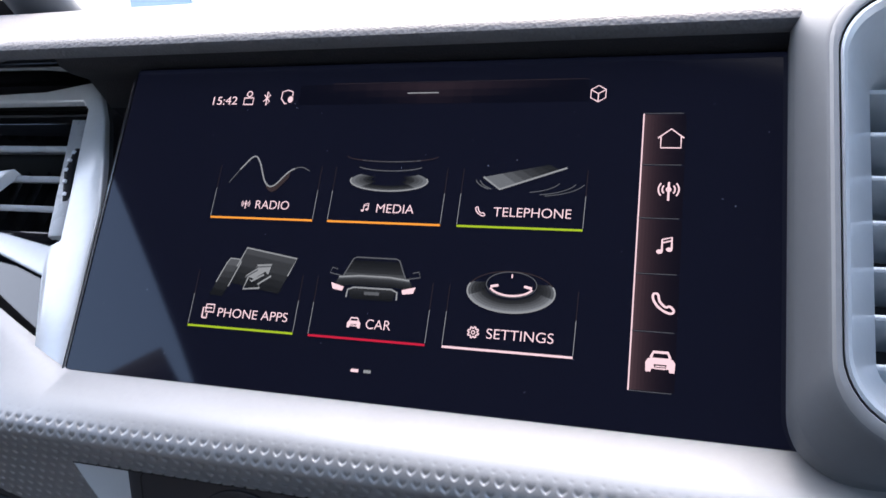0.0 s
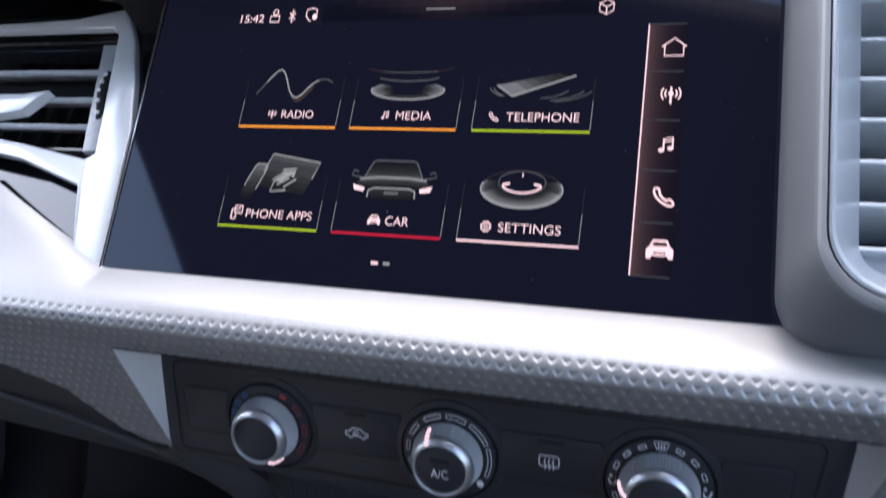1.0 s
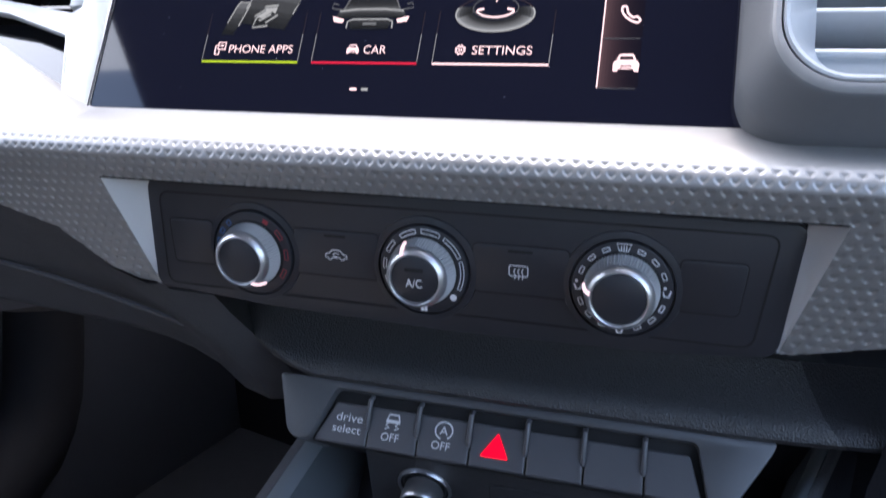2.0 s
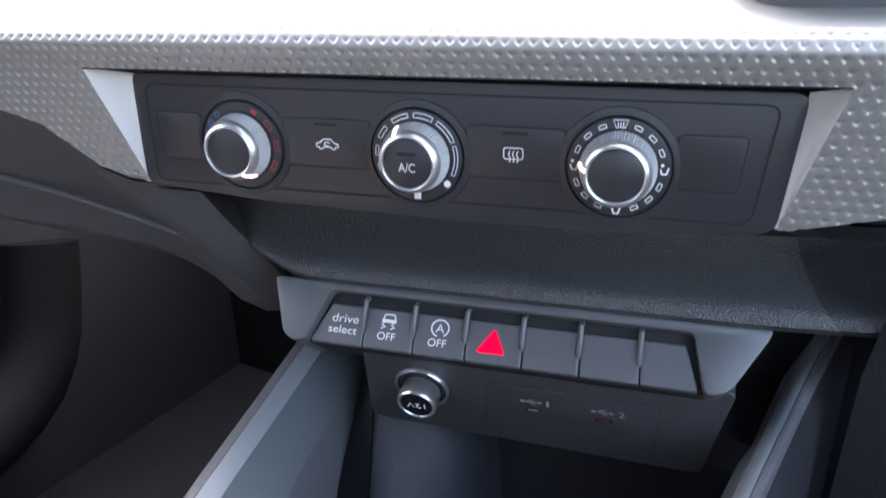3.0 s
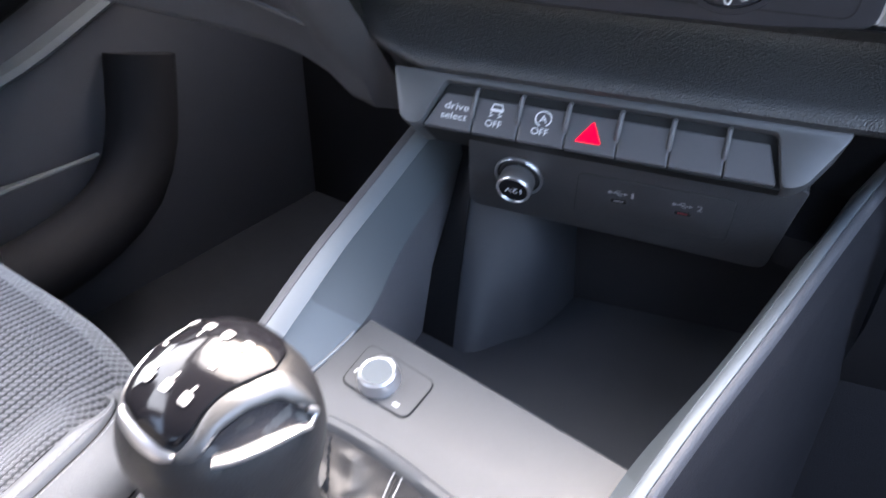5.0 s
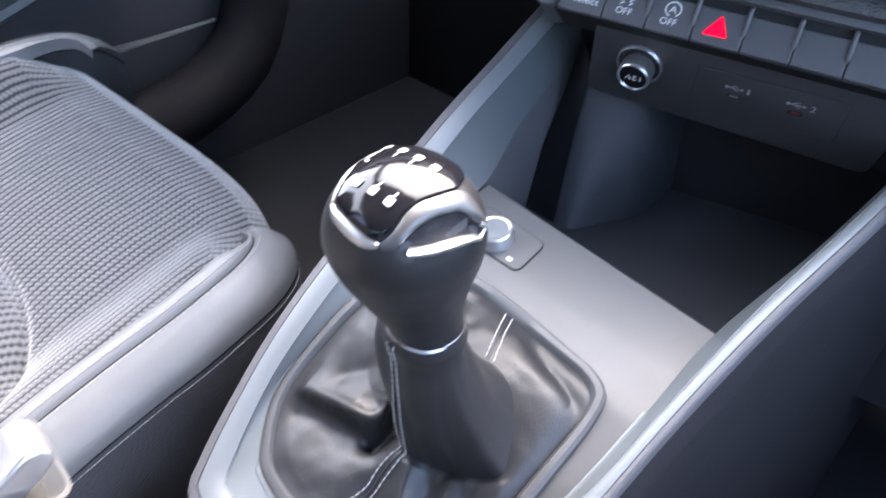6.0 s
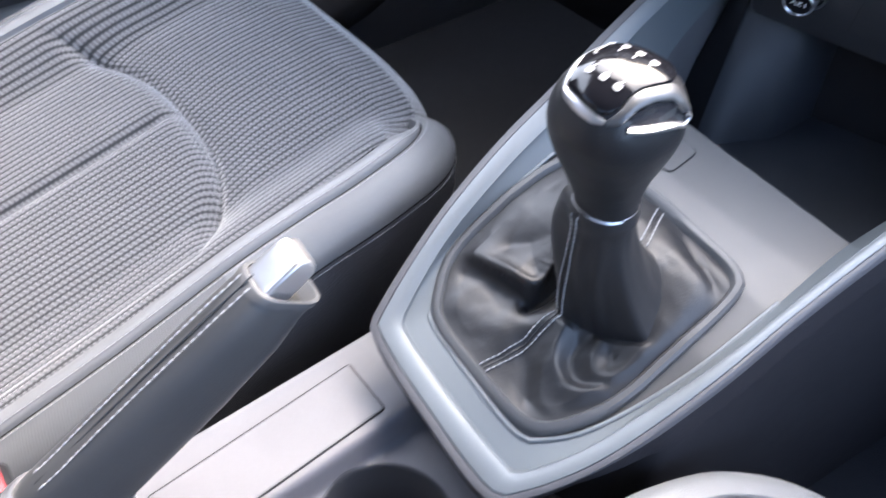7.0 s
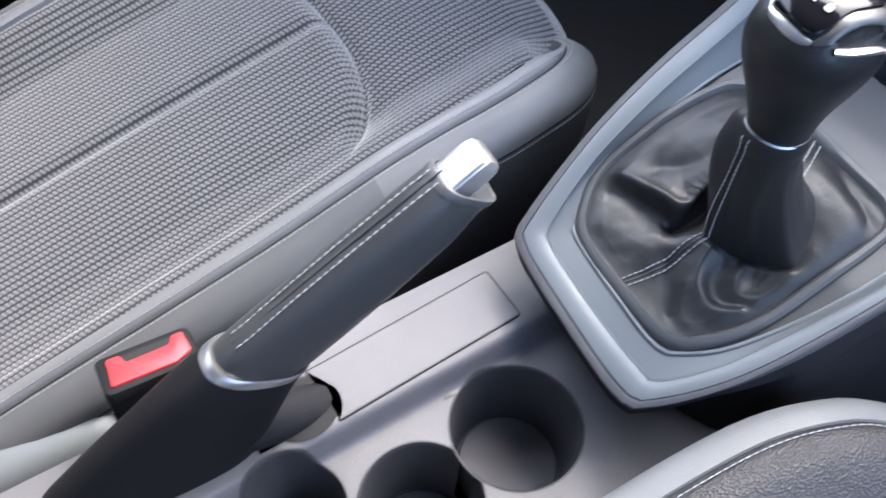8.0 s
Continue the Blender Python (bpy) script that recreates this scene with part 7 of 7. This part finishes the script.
EDGE_Y = [-0.52, -0.36, -0.25, -0.165, -0.08, -0.03, 0.01, 0.042, 0.060, 0.073, 0.0825, 0.0880, 0.0905]
EDGE_X = [-0.2180, -0.2180, -0.2145, -0.2144, -0.2165, -0.2165, -0.2145, -0.2155, -0.2178, -0.2225, -0.2295, -0.2390, -0.2520]
EDGE_Z = [0.2160, 0.2610, 0.2920, 0.3135, 0.3365, 0.3475, 0.3565, 0.3630, 0.3655, 0.3660, 0.3650, 0.3620, 0.3560]
us_ = np.sign(np.linspace(-1, 1, 320)) * np.abs(np.linspace(-1, 1, 320)) ** 0.9
ys = np.r_[np.linspace(-0.52, -0.12, 180), np.linspace(-0.1185, 0.09, 160), np.linspace(0.0915, 0.130, 34)]
front_x = lambda x: (0.030 if x > -0.40 else 0.002) * (abs(x + 0.40) / 0.17) ** 4
bulge = lambda x, y: 0.015 * max(0, y / 0.13) ** 2 * (1 - (abs(x + 0.40) / 0.17) ** 2 if x > -0.40 else 1.0)      # the front edge bows forward
V = []
for y in ys:
    half = 0.40 + interp(min(y, 0.060), EDGE_Y, EDGE_X) - 0.0158 + 0.004 * min(1, max(0, (y - 0.06) / 0.03))
    row = []
    for u in us_:
        x = -0.40 + u * half
        z = seat_z(x, y)
        w = min(1.0, max(0.0, (abs(u) - 0.66) / 0.32))
        z += (interp(y, EDGE_Y[:10] + [0.13], EDGE_Z[:10] + [0.330]) - (0.0030 if u > 0 else -0.0090) - z) * w * w * (3 - 2 * w) * min(1.0, max(0.0, (0.125 - y) / 0.03))
        row.append((x, y - front_x(x) * max(0, min(1, (y + 0.05) / 0.18)) + bulge(x, y), z))
    V.append(row)
V = np.array(V)
low_row = V[-1].copy()
low_row[:, 2] -= 0.10
low_row[:, 1] -= 0.012
grid_part("cushion", np.concatenate([V, low_row[None]], 0), FABRIC, seat, "woven fabric cushion")
# bolsters: fabric, leather roll, sewn groove, smooth band, sewn lower edge, dark side
EN = 140
for sgn in (1, -1):
    path_ = smooth_line(list(zip(EDGE_X, EDGE_Y, EDGE_Z)), EN)
    norm_ = []
    for k in range(EN):
        d = path_[min(EN - 1, k + 2)] - path_[max(0, k - 2)]
        norm_.append(Vector((d.y, -d.x, 0)).normalized())

    def seat_line(o, dz, k0=0, k1=EN):
        """The groove's line moved outwards by o and up by dz, mirrored for the other side; the roll narrows to nothing at the front corner."""
        out = []
        for k in range(k0, k1):
            p, y = path_[k], path_[k].y
            w = min(1.0, max(0.12, (0.092 - y) / 0.030)) if o < 0 else 1.0
            q = p + norm_[k] * (o * w) + Vector((0, 0, dz * (w if o < 0 and dz > 0 else 1)))
            q.x = -0.40 + sgn * (q.x + 0.40)
            if sgn < 0:                                 # the door side reaches further forward
                q.y += 0.050 * max(0.0, min(1.0, (y + 0.03) / 0.12)) ** 2
                q.z += 0.012
            out.append(q)
        return out

    ks = next(k for k in range(EN) if path_[k].y > -0.095)
    part("inner_roll", *loft([seat_line(o, dz) for o, dz in ((-0.0185, -0.0100), (-0.0160, -0.0030), (-0.0150, 0.0008), (-0.0115, 0.0026), (-0.0075, 0.0030), (-0.0040, 0.0022), (-0.0016, 0.0002), (0, -0.0036))], closed=False), GREY_LEATHER, seat, "grey leather edging")
    part("groove", *tube(seat_line(0.0001, -0.0022), 0.0011, 6), GAP, seat)
    PROF = ((0, -0.0036), (0.0012, -0.0008), (0.0030, 0.0004), (0.0080, -0.0008), (0.0140, -0.0040), (0.0200, -0.0084), (0.0244, -0.0130), (0.0266, -0.0182), (0.0270, -0.0240))
    part("band", *loft([seat_line(o, dz, ks) for o, dz in PROF], closed=False), GREY_LEATHER, seat, "smooth grey leather band")
    part("ribbed_band", *loft([seat_line(o, dz, 0, ks + 1) for o, dz in PROF], closed=False), RIBBED, seat, "ribbed dark grey side cloth")
    part("lower_groove", *tube(seat_line(0.0264, -0.0250), 0.0011, 6), GAP, seat)
    part("side", *loft([seat_line(o, dz) for o, dz in ((0.0268, -0.0240), (0.0272, -0.0290), (0.0276, -0.0500), (0.0250, -0.1000), (0.0200, -0.2100))], closed=False), DARK_LEATHER, seat, "dark seat side")
    for o, dz in ((-0.0052, 0.0030), (0.0046, 0.0017), (0.0276, -0.0290)):
        part("seam", *stitches(seat_line(o, dz), 0.0036, 0.0012, 0.00032), THREAD, seat, "pale stitching", kind="stuff")
part_bm("base", block(-0.60, -0.20, -0.5, 0.09, 0.03, 0.20, 0.03), DARK, seat)
back = [[(x, -0.48 - 0.20 * f - 0.02 * math.cos((x + 0.4) * 5), 0.22 + 0.62 * f) for x in np.linspace(-0.62, -0.18, 20)] for f in np.linspace(0, 1, 20)]
br = part("backrest", *loft(back, closed=False), FABRIC, seat)
md = br.modifiers.new("thickness", "SOLIDIFY")
md.thickness, md.offset = 0.09, -1
bol = [(-0.198, -0.385, 0.255), (-0.192, -0.42, 0.270), (-0.186, -0.45, 0.32), (-0.184, -0.52, 0.45), (-0.18, -0.60, 0.66)]
part("back_bolster", *tube(smooth_line(bol, 24), [0.016 + 0.030 * min(1, k / 9) for k in range(24)], 14), DARK_LEATHER, seat)
part_bm("seat_hinge_cover", block(-0.215, -0.170, -0.41, -0.300, 0.14, 0.250, 0.020, 5), RAIL, seat, "pale hinge cover")

# ---- driver seat, its inner front corner ----
ds = thing("driver_seat", at=(0.28, -0.15, 0.05), label="driver seat with dark leather and pale edge band", category="car seat")
edge_ = [(0.040, -0.50, 0.265), (0.040, -0.30, 0.300), (0.0405, -0.16, 0.332), (0.0425, -0.09, 0.3480), (0.0500, -0.022, 0.3585), (0.0640, 0.022, 0.3615), (0.0800, 0.0480, 0.3600), (0.104, 0.069, 0.356), (0.145, 0.084, 0.352), (0.22, 0.092, 0.350), (0.40, 0.094, 0.350)]


def ds_line(d, dz):
    """The seat's edge moved inwards by d."""
    L0 = smooth_line(edge_, 90)
    out = []
    for k, p in enumerate(L0):
        t = (L0[min(89, k + 1)] - L0[max(0, k - 1)]).normalized()
        inn = Vector((t.y, -t.x, 0)).normalized()
        out.append(p + inn * d + Vector((0, 0, dz)))
    return out


part("side", *loft([ds_line(0.012, -0.22), ds_line(0.002, -0.06), ds_line(0, -0.012), ds_line(0.001, 0)], closed=False), DARK_LEATHER, ds, "dark seat side")
part("band", *loft([ds_line(0.001, 0), ds_line(0.003, 0.0035), ds_line(0.009, 0.0065), ds_line(0.0165, 0.0082), ds_line(0.0175, 0.0070)], closed=False), GREY_LEATHER, ds, "pale leather edge band")
part("cushion", *loft([ds_line(0.0175, 0.0070), ds_line(0.0185, 0.0086), ds_line(0.026, 0.0115), ds_line(0.038, 0.0095), ds_line(0.052, 0.002), ds_line(0.07, -0.006)], closed=False), BLACK_SEAT, ds, "dark leather cushion")
part("seam", *stitches(ds_line(0.0205, 0.0100), 0.0036, 0.0012, 0.0004), THREAD, ds, "pale stitching", kind="stuff")
part_bm("base", block(0.09, 0.50, -0.5, 0.03, 0.03, 0.335, 0.03), DARK, ds)
part_bm("backrest", block(0.08, 0.52, -0.75, -0.55, 0.22, 0.85, 0.05), DARK_LEATHER, ds)
